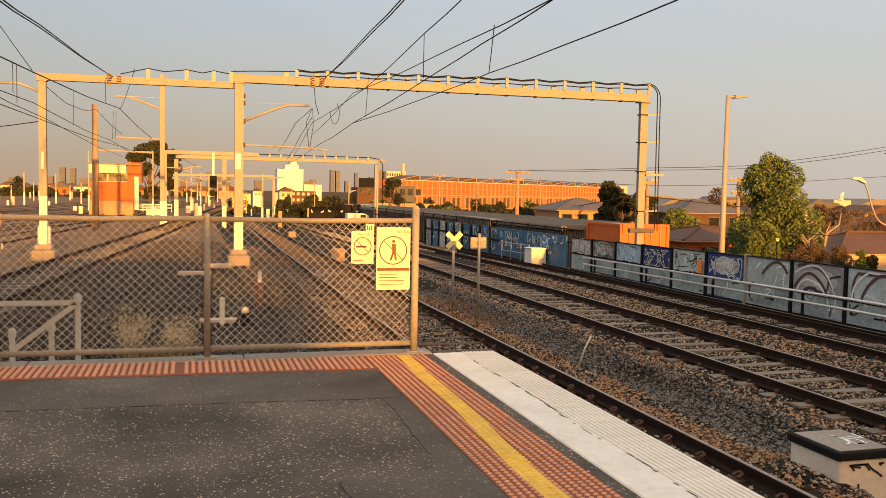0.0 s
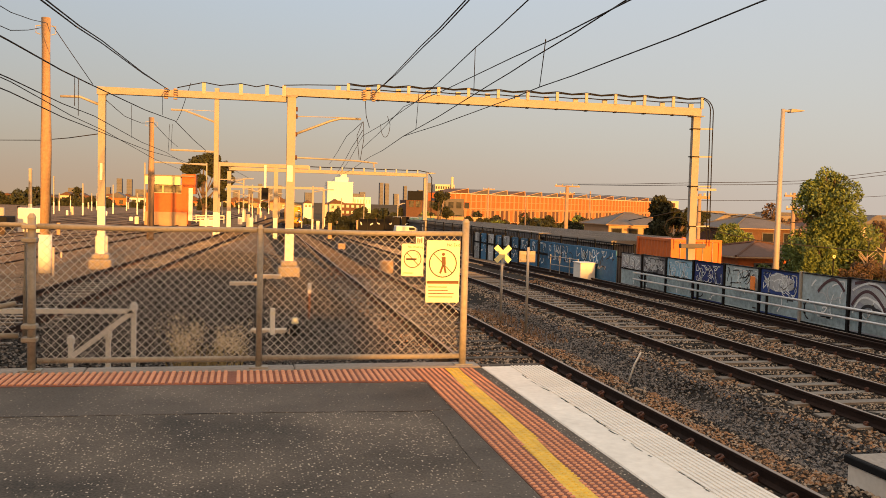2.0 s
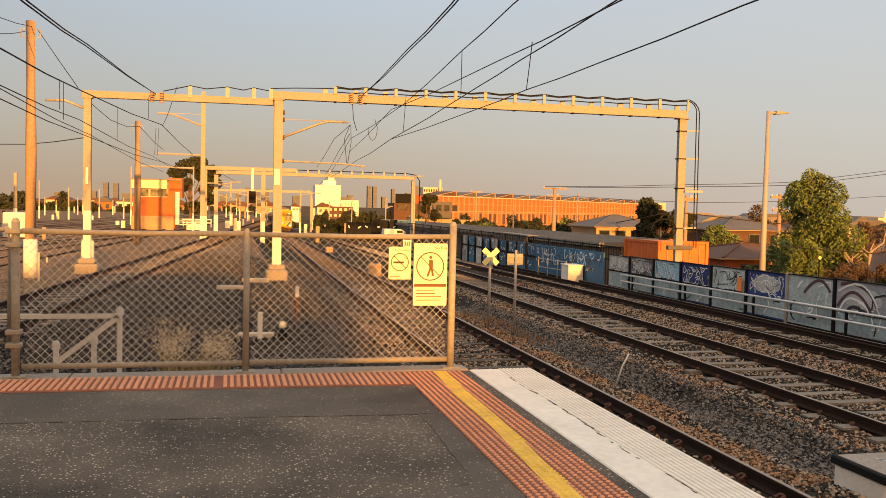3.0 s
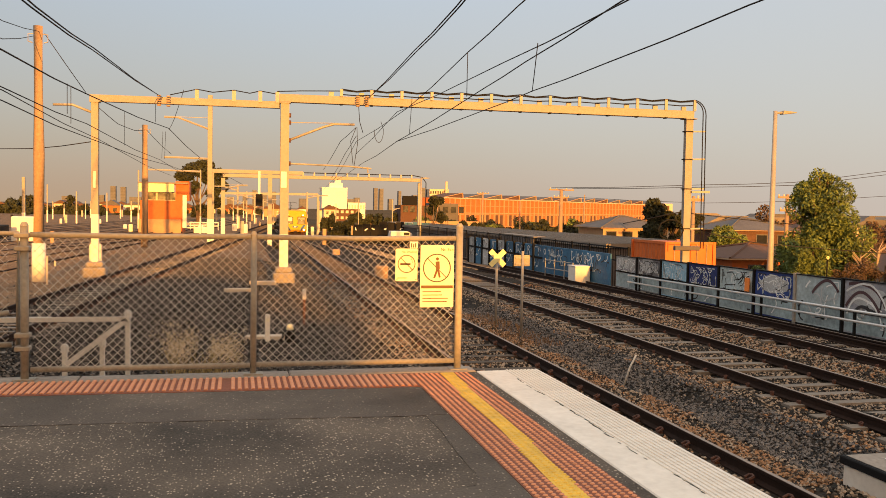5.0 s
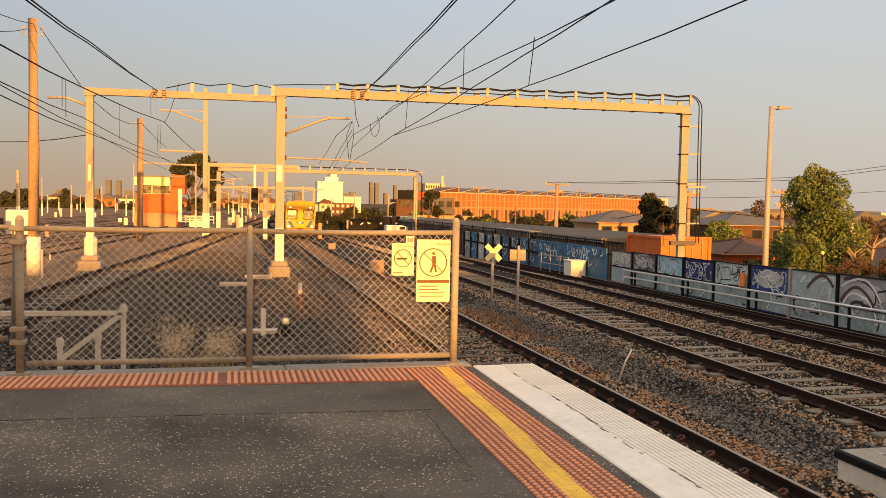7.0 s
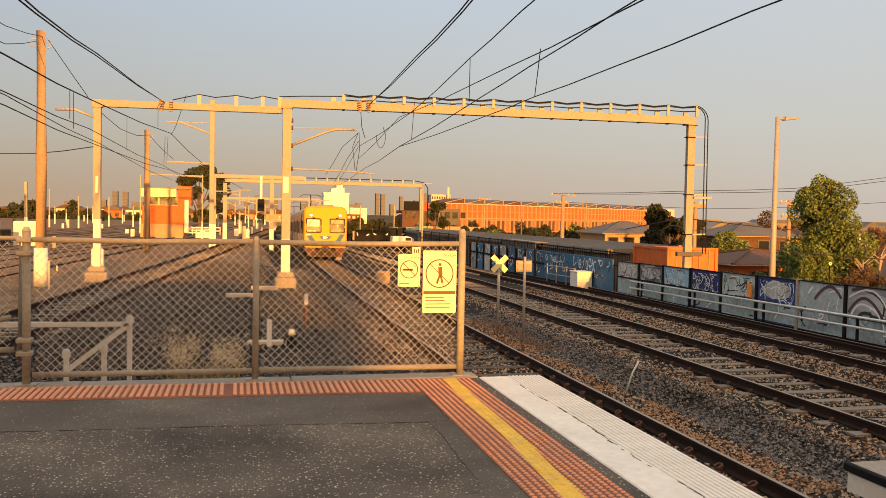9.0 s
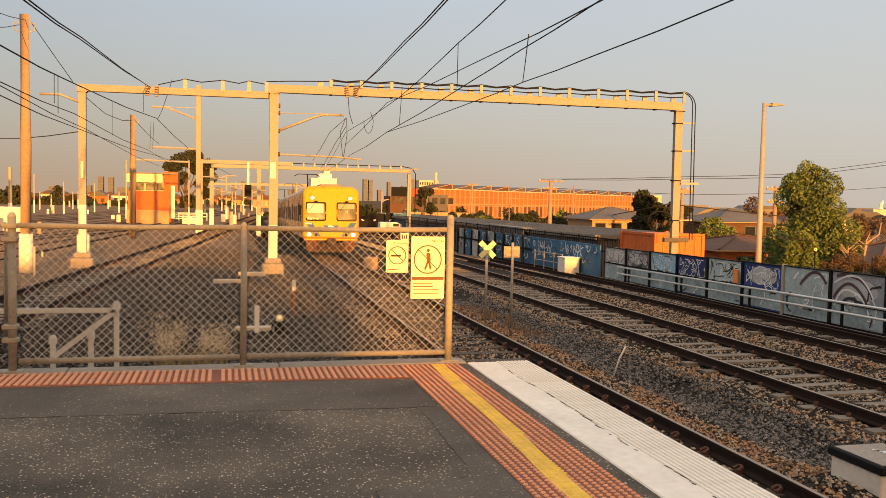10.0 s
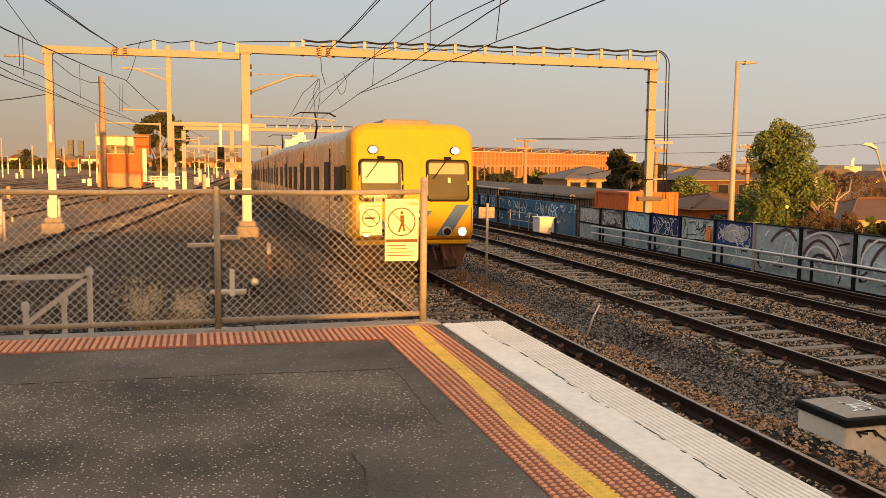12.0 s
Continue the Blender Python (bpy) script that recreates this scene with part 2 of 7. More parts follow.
M_PANEL = mat("grey_fence_panel", (0.44, 0.47, 0.50), 0.75, vary=0.5, grain=10, patch=1.4, piece=0.6)
M_PANELB = mat("blue_fence_panel", (0.032, 0.135, 0.27), 0.7, vary=0.4, grain=10, patch=1.2, piece=0.5)
M_DARKFRAME = mat("dark_steel", (0.013, 0.014, 0.016), 0.8, vary=0.3, spec=0.15)
# panel paints, shifted bluer to carry the blue light of the shade
FENCE_TONES = [mat("shade_blued_paint_" + w, c, 0.75, vary=0.35, grain=10, patch=1.4) for w, c in (
    ("ash", (0.37, 0.39, 0.44)), ("coal", (0.17, 0.17, 0.19)), ("sky", (0.28, 0.50, 0.68)), ("navy", (0.020, 0.038, 0.17)), ("teal", (0.45, 0.57, 0.62)),
    ("cobalt", (0.022, 0.055, 0.24)), ("sage", (0.39, 0.49, 0.54)), ("lilac", (0.31, 0.33, 0.39)), ("mist", (0.43, 0.54, 0.63)))]
# teal of the lower half, with the same blue of shade mixed in
M_FADED = mat("faded_teal_field", (0.30, 0.40, 0.45), 0.8, vary=0.5, grain=8, patch=1.2)
M_MAROON = mat("maroon_spray", (0.085, 0.045, 0.055), 0.7, vary=0.2)
M_GRAFW = mat("pale_spray", (0.78, 0.82, 0.86), 0.7, vary=0.2)
M_GRAFB = mat("black_spray", (0.025, 0.025, 0.03), 0.7, vary=0.2)
M_GRAFG = mat("grey_spray", (0.44, 0.47, 0.50), 0.7, vary=0.3)
M_ORANGE = mat("orange_container_paint", (0.64, 0.155, 0.03), 0.6, vary=0.12, grain=6, bump=0.05)
M_BRICK = mat("orange_brick", (0.50, 0.145, 0.045), 0.9, vary=0.2, grain=3, patch=0.15)
M_PIER = mat("warm_concrete", (0.46, 0.30, 0.18), 0.9, vary=0.15, grain=2, patch=0.2)
M_CREAM = mat("cream_concrete", (0.60, 0.52, 0.42), 0.9, vary=0.15, grain=2, patch=0.2)
M_TILE = mat("brown_roof_tiles", (0.11, 0.058, 0.04), 0.9, vary=0.3, grain=6, patch=0.5)
M_SLATE = mat("grey_roof_tiles", (0.11, 0.105, 0.11), 0.8, vary=0.3, grain=6, patch=0.5)
M_METALROOF = mat("metal_roof", (0.20, 0.175, 0.15), 0.65, vary=0.2, grain=3, patch=0.3)
M_GLASSD = mat("dark_window", (0.02, 0.022, 0.025), 0.15, vary=0.2, bump=0)
M_LEAF = mat("green_leaves", (0.120, 0.168, 0.042), 0.7, vary=0.5, grain=1.2, bump=0, patch=0.5, piece=0.7)
M_LEAFD = mat("dark_green_leaves", (0.030, 0.037, 0.017), 0.85, vary=0.5, grain=1.2, bump=0, patch=0.5, piece=0.7)
M_LEAFB = mat("dry_twigs", (0.12, 0.08, 0.052), 0.85, vary=0.5, grain=1.2, bump=0, patch=0.5, piece=0.7)
M_BARK = mat("bark", (0.13, 0.09, 0.065), 0.9, vary=0.4, grain=9)
M_ANGLE = mat("pale_galvanised_angle", (0.56, 0.565, 0.55), 0.55, metal=0.1, vary=0.2, grain=20, bump=0.08, patch=3)
M_PALEBARK = mat("pale_bark", (0.33, 0.27, 0.22), 0.9, vary=0.3, grain=9)
M_DRY = mat("dry_brown_weeds", (0.20, 0.115, 0.055), 0.9, vary=0.5, grain=5, bump=0, piece=0.8)
M_PALEWEED = mat("pale_dry_stalks", (0.46, 0.41, 0.30), 0.9, vary=0.4, grain=5, bump=0, piece=0.8)
M_GRASS = mat("straw_grass", (0.23, 0.19, 0.09), 0.9, vary=0.5, grain=5, bump=0, piece=0.8)
M_FARTOWER = mat("hazy_tower", (0.14, 0.145, 0.165), 0.8, vary=0.2, grain=0.05, bump=0, patch=0.01)
M_FARGLASS = mat("hazy_window", (0.10, 0.11, 0.13), 0.7, vary=0.2, grain=0.05, bump=0, patch=0.01)
M_ORANGEPLATE = mat("orange_plate", (0.90, 0.27, 0.05), 0.5, vary=0.1)
M_TRAINY = mat("train_yellow", (0.64, 0.335, 0.005), 0.5, spec=0.3, vary=0.10, grain=5, bump=0.02, patch=1)
M_TRAINS = mat("train_stainless", (0.40, 0.36, 0.32), 0.28, metal=0.9, vary=0.2, grain=4, bump=0.03, patch=0.6)
M_TRAINROOF = mat("train_roof", (0.24, 0.22, 0.20), 0.7, vary=0.25, grain=4)
M_TRAINBLUE = mat("grey_blue_band", (0.07, 0.15, 0.33), 0.65, spec=0.2, vary=0.1, bump=0)
M_TRAINGLASS = mat("cab_glass", (0.085, 0.08, 0.045), 0.06, vary=0.1, bump=0, spec=0.35)
M_TRAINWIN = mat("carriage_window", (0.012, 0.012, 0.013), 0.5, vary=0.2, bump=0, spec=0.15)
M_BLINDDIM = mat("dim_blind", (0.34, 0.33, 0.22), 0.6, vary=0.08, bump=0)
M_DESTINATION = glow("lit_destination_letters", (1.0, 0.62, 0.12), 1.2)
M_BLIND = mat("cab_blind", (0.80, 0.76, 0.60), 0.6, vary=0.08, bump=0)
M_UNDER = mat("underframe_dirt", (0.06, 0.042, 0.03), 0.85, vary=0.4)
M_LAMPON = glow("lit_marker_lamp", (1.0, 0.84, 0.42), 1.7)
M_LAMPLOW = glow("lit_headlamp", (1.0, 0.82, 0.50), 9.0)


# ---- mesh helpers ----
class Shape:
    """Gathers boxes, tubes and prisms into one mesh."""

    def __init__(self):
        self.v, self.f = [], []

    def add(self, verts, faces):
        k = len(self.v)
        self.v += [tuple(p) for p in verts]
        self.f += [tuple(i + k for i in f) for f in faces]
        return self

    def box(self, x0, x1, y0, y1, z0, z1):
        v = [(x, y, z) for z in (z0, z1) for y in (y0, y1) for x in (x0, x1)]
        return self.add(v, [(0, 2, 3, 1), (4, 5, 7, 6), (0, 1, 5, 4), (2, 6, 7, 3), (0, 4, 6, 2), (1, 3, 7, 5)])

    def beam(self, a, b, w, h, up=(0, 0, 1)):
        """A bar of section w x h from a to b."""
        a, b, up = Vector(a), Vector(b), Vector(up)
        d = (b - a).normalized()
        s = d.cross(up)
        s = s.normalized() if s.length > 1e-4 else Vector((1, 0, 0))
        u = s.cross(d).normalized()
        v = [p + s * (i * w / 2) + u * (j * h / 2) for p in (a, b) for i, j in ((-1, -1), (1, -1), (1, 1), (-1, 1))]
        return self.add(v, [(0, 3, 2, 1), (4, 5, 6, 7), (0, 1, 5, 4), (1, 2, 6, 5), (2, 3, 7, 6), (3, 0, 4, 7)])

    def tube(self, pts, r, n=6, r2=None):
        pts = [Vector(p) for p in pts]
        rings, last = [], len(pts) - 1
        for i, p in enumerate(pts):
            d = (pts[min(i + 1, last)] - pts[max(i - 1, 0)]).normalized()
            s = d.cross(Vector((0, 0, 1)))
            s = s.normalized() if s.length > 1e-3 else Vector((1, 0, 0))
            u = d.cross(s)
            q = r if r2 is None else r + (r2 - r) * i / last
            rings.append([p + (s * math.cos(2 * math.pi * k / n) + u * math.sin(2 * math.pi * k / n)) * q for k in range(n)])
        v = [p for ring in rings for p in ring]
        f = [(i * n + k, i * n + (k + 1) % n, (i + 1) * n + (k + 1) % n, (i + 1) * n + k) for i in range(last) for k in range(n)]
        f += [tuple(range(n))[::-1], tuple(last * n + k for k in range(n))]
        return self.add(v, f)

    def prism(self, poly, axis, a, b):
        """A flat outline, drawn out along an axis from a to b."""
        def put(p, q, c):
            return {"x": (c, p, q), "y": (p, c, q), "z": (p, q, c)}[axis]
        n = len(poly)
        v = [put(*p, a) for p in poly] + [put(*p, b) for p in poly]
        f = [tuple(range(n))[::-1], tuple(range(n, 2 * n))] + [(i, (i + 1) % n, n + (i + 1) % n, n + i) for i in range(n)]
        return self.add(v, f)

    def disc(self, c, r, axis="y", depth=0.01, n=20, sx=1.0):
        i = "xyz".index(axis)
        o = [k for k in range(3) if k != i]
        poly = [(c[o[0]] + sx * r * math.cos(2 * math.pi * k / n), c[o[1]] + r * math.sin(2 * math.pi * k / n)) for k in range(n)]
        return self.prism(poly, axis, c[i] - depth / 2, c[i] + depth / 2)

    def mesh(self, name, material, bevel=0.0, smooth=False):
        me = bpy.data.meshes.new(name)
        me.from_pydata(self.v, [], self.f)
        bm = bmesh.new()
        bm.from_mesh(me)
        bmesh.ops.recalc_face_normals(bm, faces=bm.faces)
        if bevel:
            bmesh.ops.bevel(bm, geom=bm.edges[:], offset=bevel, segments=1, affect="EDGES", clamp_overlap=True)
        if smooth:
            for f in bm.faces:
                f.smooth = True
        bm.to_mesh(me)
        bm.free()
        me.materials.append(material)
        return me


def part(name, shape, material, parent=None, label="", bevel=0.0, smooth=False, kind=""):
    ob = new(name, shape.mesh(name, material, bevel, smooth))
    if parent is not None:
        ob.parent = parent
    return tagged(ob, label=label, kind=kind)


def thing(name, label, category, at=(0, 0, 0), rz=0, group="", kind=""):
    ob = new(name)
    ob.matrix_basis = pose(*at, 0, 0, rz)
    return tagged(ob, label, category, group, kind)


# ---- ground ----
def ground_z(x, y):
    z = -1.262 - fall(x, y)
    if x > 15.0:
        z -= 3.4 * min(1.0, (x - 15.0) / 4.0)
    if x < -9:
        z += 0.05
    return z


def bed_z(x, y):
    """Small rises of the stone bed, and the hollow between the first two tracks."""
    z = 0.05 * noise.noise((x * 0.8, y * 0.8, 0.0))
    mid = 6.98 + 0.18 * noise.noise((3.0, y * 0.7, 2.0))
    # stones heaped round the cable pit
    z += 0.16 * math.exp(-((x - 6.0) / 0.55) ** 2 - ((y - 7.3) / 0.75) ** 2)
    return z - 0.19 * math.exp(-((x - mid) / 0.48) ** 4) * (0.75 + 0.6 * noise.noise((1.0, y * 0.35, 9.0)))


def build_ground():
    xs = [-3000, -1200, -500, -220, -120, -70, -45, -30, -20, -14, -9.5] + [-8 + 0.5 * i for i in range(28)] + [5.8 + 0.15 * i for i in range(18)] + [8.5 + 0.5 * i for i in range(14)] + [16.5, 18, 20, 25, 35, 50, 80, 140, 260, 600, 1400, 3000]
    ys = [-3000, -800, -200, -60, -25, -12, -6] + [-3 + 0.5 * i for i in range(100)] + [48, 50, 54, 58, 64, 70, 78, 88, 100, 120, 150, 185, 220, 250, 300, 400, 600, 1000, 2000, 4500]
    bm = bmesh.new()
    grid = []
    for y in ys:
        row = []
        for x in xs:
            z = ground_z(x, y)
            if -9 < x < 15 and -4 < y < 47:
                z += bed_z(x, y)
            row.append(bm.verts.new((x, y, z)))
        grid.append(row)
    for j in range(len(ys) - 1):
        for i in range(len(xs) - 1):
            f = bm.faces.new((grid[j][i], grid[j][i + 1], grid[j + 1][i + 1], grid[j + 1][i]))
            cx, cy = (xs[i] + xs[i + 1]) / 2, (ys[j] + ys[j + 1]) / 2
            far = cy > 260
            left = -6.4 + 0.085 * (cy - 18)
            f.material_index = 2 if (cx > 15 or far or cx < -60) else 1 if (cx < left or (cy > 48 and cx < 2)) else 0
            f.smooth = True
    me = bpy.data.meshes.new("ground")
    bm.to_mesh(me)
    bm.free()
    for m in (M_BALLAST, M_DIRT, M_LAND):
        me.materials.append(m)
    tagged(new("ground", me), "crushed-stone ballast, gap shade in its dark colour, and brown dirt of a rail yard", "ground", kind="structure")


build_ground()


# ---- platform ----
SEAM = [(-9, 7.15), (-1.4, 6.72), (0.2, 6.66), (1.24, 6.58), (1.45, 6.56), (1.46, 6.1), (1.44, 5.69), (1.43, 5.0), (1.38, 4.84), (1.13, 4.78), (0.88, 4.73), (0.80, 4.68), (0.83, 4.40), (0.68, 3.4), (0.55, 2.0)]


def build_platform():
    pf = thing("platform", "station platform end with dark worn asphalt and white edge", "platform", kind="structure")
    part("asphalt_deck", Shape().box(-9, 2.34, -14, 8.30, -1.5, 0.0), M_ASPH, pf, "dark worn asphalt with pale aggregate")
    # newer strip beside the kerb, and a mended corner
    part("asphalt_strip", Shape().prism([(-9, 7.15), (-1.4, 6.72), (0.2, 6.66), (1.24, 6.58), (1.62, 6.60), (1.62, 7.72), (-9, 7.9)], "z", -0.02, 0.0022), M_ASPH2, pf, "smoother grey asphalt strip")
    part("asphalt_patch", Shape().prism([(1.45, 6.56), (1.636, 6.58), (1.636, 2.0), (0.55, 2.0), (0.68, 3.4), (0.83, 4.40), (0.80, 4.68), (0.88, 4.73), (1.13, 4.78), (1.38, 4.84), (1.43, 5.0), (1.44, 5.69), (1.46, 6.1)], "z", -0.02, 0.003), M_ASPH2, pf, "mended asphalt")
    rim = random.Random(8)
    seam = Shape()
    for (xa, ya), (xb, yb) in zip(SEAM, SEAM[1:]):
        n = max(2, int(math.hypot(xb - xa, yb - ya) / 0.06))
        for k in range(n):
            if rim.random() < 0.55:
                u, v = k / n, (k + 1) / n
                j = rim.uniform(-0.008, 0.008)
                w = rim.uniform(0.0015, 0.005)
                seam.add([(xa + (xb - xa) * u + j, ya + (yb - ya) * u - w, 0.0045), (xa + (xb - xa) * v + j, ya + (yb - ya) * v - w, 0.0045), (xa + (xb - xa) * v + j + w, ya + (yb - ya) * v + w, 0.0045), (xa + (xb - xa) * u + j + w, ya + (yb - ya) * u + w, 0.0045)], [(0, 1, 2, 3)])
    part("seam", seam, M_BLACK, pf, "crumbling dark seam of the mended asphalt", kind="stuff")
    # kerb under the gate
    x = -9.0
    k = 0
    while x < 2.32:
        w = min(1.9, 2.34 - x)
        part("kerb_stone", Shape().box(x + 0.004, x + w - 0.004, 8.304, 8.56, -1.5, 0.012 + 0.004 * (k % 2)), M_CONC, pf, bevel=0.012)
        x += w
        k += 1
    # white coping and its ribs
    part("coping", Shape().box(2.345, 3.0, -14, 8.33, -0.22, 0.006), M_WHITE_COPING, pf, "white painted platform edge", bevel=0.008)
    part("platform_wall", Shape().box(2.345, 2.86, -14, 8.33, -1.5, -0.224), M_CONC, pf)
    rib = Shape().box(-0.011, 0.011, -14, 8.32, 0.0, 0.009).mesh("rib", M_WHITE_COPING)
    for i in range(9):
        r = new("rib", rib)
        r.parent = pf
        r.location = (2.66 + i * 0.038, 0, 0.004)
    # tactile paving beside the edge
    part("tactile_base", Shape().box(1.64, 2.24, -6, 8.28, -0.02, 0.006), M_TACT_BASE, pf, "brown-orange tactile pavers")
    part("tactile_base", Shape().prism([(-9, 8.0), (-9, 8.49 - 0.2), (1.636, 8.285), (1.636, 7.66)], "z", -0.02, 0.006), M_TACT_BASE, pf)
    dots, yellow_dots = Shape(), Shape()

    def line_x(y):
        return 2.03 - 0.035 * min(8.28 - y, 3.9) + 0.012 * math.sin(y * 2.3)

    for j in range(230):
        y = 8.24 - j * 0.05
        for i in range(12):
            x = 1.665 + i * 0.05
            ring = [(x + 0.0185 * math.cos(a), y + 0.0185 * math.sin(a)) for a in (k * math.pi / 3 for k in range(6))]
            top = [(x + 0.012 * math.cos(a), y + 0.012 * math.sin(a)) for a in (k * math.pi / 3 for k in range(6))]
            (yellow_dots if abs(x - line_x(y)) < 0.07 else dots).add([(*p, 0.005) for p in ring] + [(*p, 0.012) for p in top], [(6, 7, 8, 9, 10, 11)] + [(k, (k + 1) % 6, 6 + (k + 1) % 6, 6 + k) for k in range(6)])
    for got, tone, words in ((dots, M_TACT, "orange tactile studs in rows"), (yellow_dots, M_YELLOW, "tactile studs painted yellow")):
        me = bpy.data.meshes.new("tactile_studs")
        me.from_pydata(got.v, [], got.f)
        me.materials.append(tone)
        st = tagged(new("tactile_studs", me), words, kind="stuff")
        st.parent = pf
    bar = Shape().prism([(-0.018, 0.005), (0.018, 0.005), (0.012, 0.014), (-0.012, 0.014)], "y", 0.0, 0.53).mesh("tactile_bar", M_TACT)
    for i in range(150):
        x = 1.60 - i * 0.058
        if -0.09 < x < -0.03:
            continue
        b = new("tactile_bar", bar)
        b.parent = pf
        b.location = (x, 7.70 + (1.6 - x) * 0.034, 0.002)
    # hand-painted yellow line, not quite straight
    ys = [8.28 - 0.25 * i for i in range(58)]
    pl = [(line_x(y), y) for y in ys]
    sh = Shape()
    for (xa, ya), (xb, yb) in zip(pl, pl[1:]):
        sh.add([(xa - 0.065, ya, 0.0075), (xa + 0.065, ya, 0.0075), (xb + 0.065, yb, 0.0075), (xb - 0.065, yb, 0.0075),
                (xa - 0.065, ya, 0.0), (xa + 0.065, ya, 0.0), (xb + 0.065, yb, 0.0), (xb - 0.065, yb, 0.0)],
               [(0, 1, 2, 3), (0, 3, 7, 4), (1, 5, 6, 2)])
    part("yellow_line", sh, M_YELLOW, pf, "worn hand-painted yellow line")
    # dirty crack along the coping
    rng = random.Random(2)
    crack = Shape()
    y = 8.0
    while y > 1.0:
        step = rng.uniform(0.03, 0.12)
        if rng.random() < 0.7:
            x = 2.63 + 0.012 * math.sin(y * 3.1) + rng.uniform(-0.01, 0.01)
            w = rng.uniform(0.002, 0.007)
            crack.add([(x - w, y, 0.0075), (x + w, y, 0.0075), (x + w + 0.006, y - step, 0.0075), (x - w + 0.006, y - step, 0.0075)], [(0, 1, 2, 3)])
        y -= step
    part("crack", crack, M_BLACK, pf, "dirt-filled crack", kind="stuff")


build_platform()


# ---- tracks ----
RAIL_PROFILE = [(-0.07, -0.16), (0.07, -0.16), (0.07, -0.145), (0.012, -0.12), (0.012, -0.045), (0.034, -0.032), (0.034, -0.004), (0.026, 0.0),
                (-0.026, 0.0), (-0.034, -0.004), (-0.034, -0.032), (-0.012, -0.045), (-0.012, -0.12), (-0.07, -0.145)]


def sweep_rail(path, lift):
    sh = Shape()
    n = len(RAIL_PROFILE)
    for k, (x, y) in enumerate(path):
        sh.v += [(x + p, y, lift - fall(x, y) + q) for p, q in RAIL_PROFILE]
    for k in range(len(path) - 1):
        sh.f += [(k * n + i, k * n + (i + 1) % n, (k + 1) * n + (i + 1) % n, (k + 1) * n + i) for i in range(n)]
    return sh


def build_track(line, y0, y1, label, sleepers=True, lift=-1.08, near=60.0, wood=None):
    """line(y) is the centre of a broad-gauge track."""
    tr = thing("railway_track", label, "railway track", kind="structure")
    ys, y = [], y0
    while y < y1:
        ys.append(y)
        y += 1.5 if y < 60 else 6
    ys.append(y1)
    for s in (-0.834, 0.834):
        rail = part("rail", sweep_rail([(line(y) + s, y) for y in ys], lift), M_RAIL, tr, "brown rusty rail with worn head, highlight put into its colour")
        rail.data.materials.append(M_RAILTOP)
        for f in rail.data.polygons:
            if f.normal.z > 0.9 and abs(f.center.z - (lift - fall(f.center.x, f.center.y))) < 0.03:
                f.material_index = 1
    if not sleepers:
        return tr
    shape = Shape().prism([(-0.125, -0.2), (0.125, -0.2), (0.10, 0.0), (-0.10, 0.0)], "x", -1.17, 1.17)
    wood = wood or M_SLEEPER_OLD
    sm = shape.mesh("sleeper", wood)
    clip = Shape()
    far = Shape()
    y, k = y0 + 0.3, 0
    while y < y1:
        z = lift - 0.155 - fall(line(y), y)
        if y < near:
            s = new("sleeper", sm)
            s.parent = tr
            s.matrix_basis = pose(line(y) + random.uniform(-0.03, 0.03), y, z + random.uniform(-0.012, 0.012), 0, 0, random.uniform(-0.6, 0.6))
            if y < 40:
                for g in (-0.834, 0.834):
                    for d in (-0.10, 0.10):
                        x = line(y) + g + d
                        k1 = 1.0 if line(y) < 6 else 0.6
                        clip.box(x - 0.03 * k1, x + 0.03 * k1, y - 0.045 * k1, y + 0.045 * k1, z - 0.01, z + 0.03)
                        clip.tube([(x - 0.035 * k1, y - 0.045 * k1, z + 0.035), (x + 0.03 * k1, y - 0.04 * k1, z + 0.03 + 0.035 * k1), (x + 0.035 * k1, y, z + 0.03 + 0.04 * k1), (x + 0.03 * k1, y + 0.04 * k1, z + 0.03 + 0.035 * k1), (x - 0.03 * k1, y + 0.045 * k1, z + 0.035)], 0.017 * k1, 6)
        else:
            far.box(line(y) - 1.32, line(y) + 1.32, y - 0.11, y + 0.11, z - 0.2, z)
        y += 0.685
        k += 1
    if far.v:
        part("far_sleepers", far, M_SLEEPER_OLD, tr, "weathered sleepers", kind="stuff")
    if clip.v:
        part("rail_clips", clip, M_CLIP, tr, "rusty rail clips", kind="stuff")
    return tr


build_track(lambda y: 4.62 + bend(y), -14, 260, "broad-gauge track of the arriving train beside the platform", near=75)
build_track(lambda y: 9.25 + 1.15 * bend(y), -10, 260, "second broad-gauge track on pale concrete sleepers", near=75, wood=M_SLEEPER)
outer = build_track(lambda y: 12.83 + 1.15 * bend(y), -6, 260, "third broad-gauge track along the graffiti fence", near=60, wood=M_SLEEPER)
for s in (-0.60, 0.60):
    part("guard_rail", sweep_rail([(12.83 + s, -6 + 1.5 * i) for i in range(34)], -1.085), M_RAIL, outer, "inner guard rail")
build_track(lambda y: -5.43 + 0.085 * (y - 18), 8, 150, "yard track on old sleepers curving away", near=60, wood=M_SLEEPER)
SIDINGS = ((-9.95, 0.078, 16), (-13.6, 0.079, 20), (-17.4, 0.085, 24), (-21.6, 0.09, 28), (-26.0, 0.095, 32), (-30.6, 0.10, 36))
for x0, lean, y0 in SIDINGS:
    build_track(lambda y, x0=x0, lean=lean: x0 + lean * (y - 40), y0, 200, "siding track of the yard, its sleepers buried in dirt", sleepers=False, lift=-1.165)
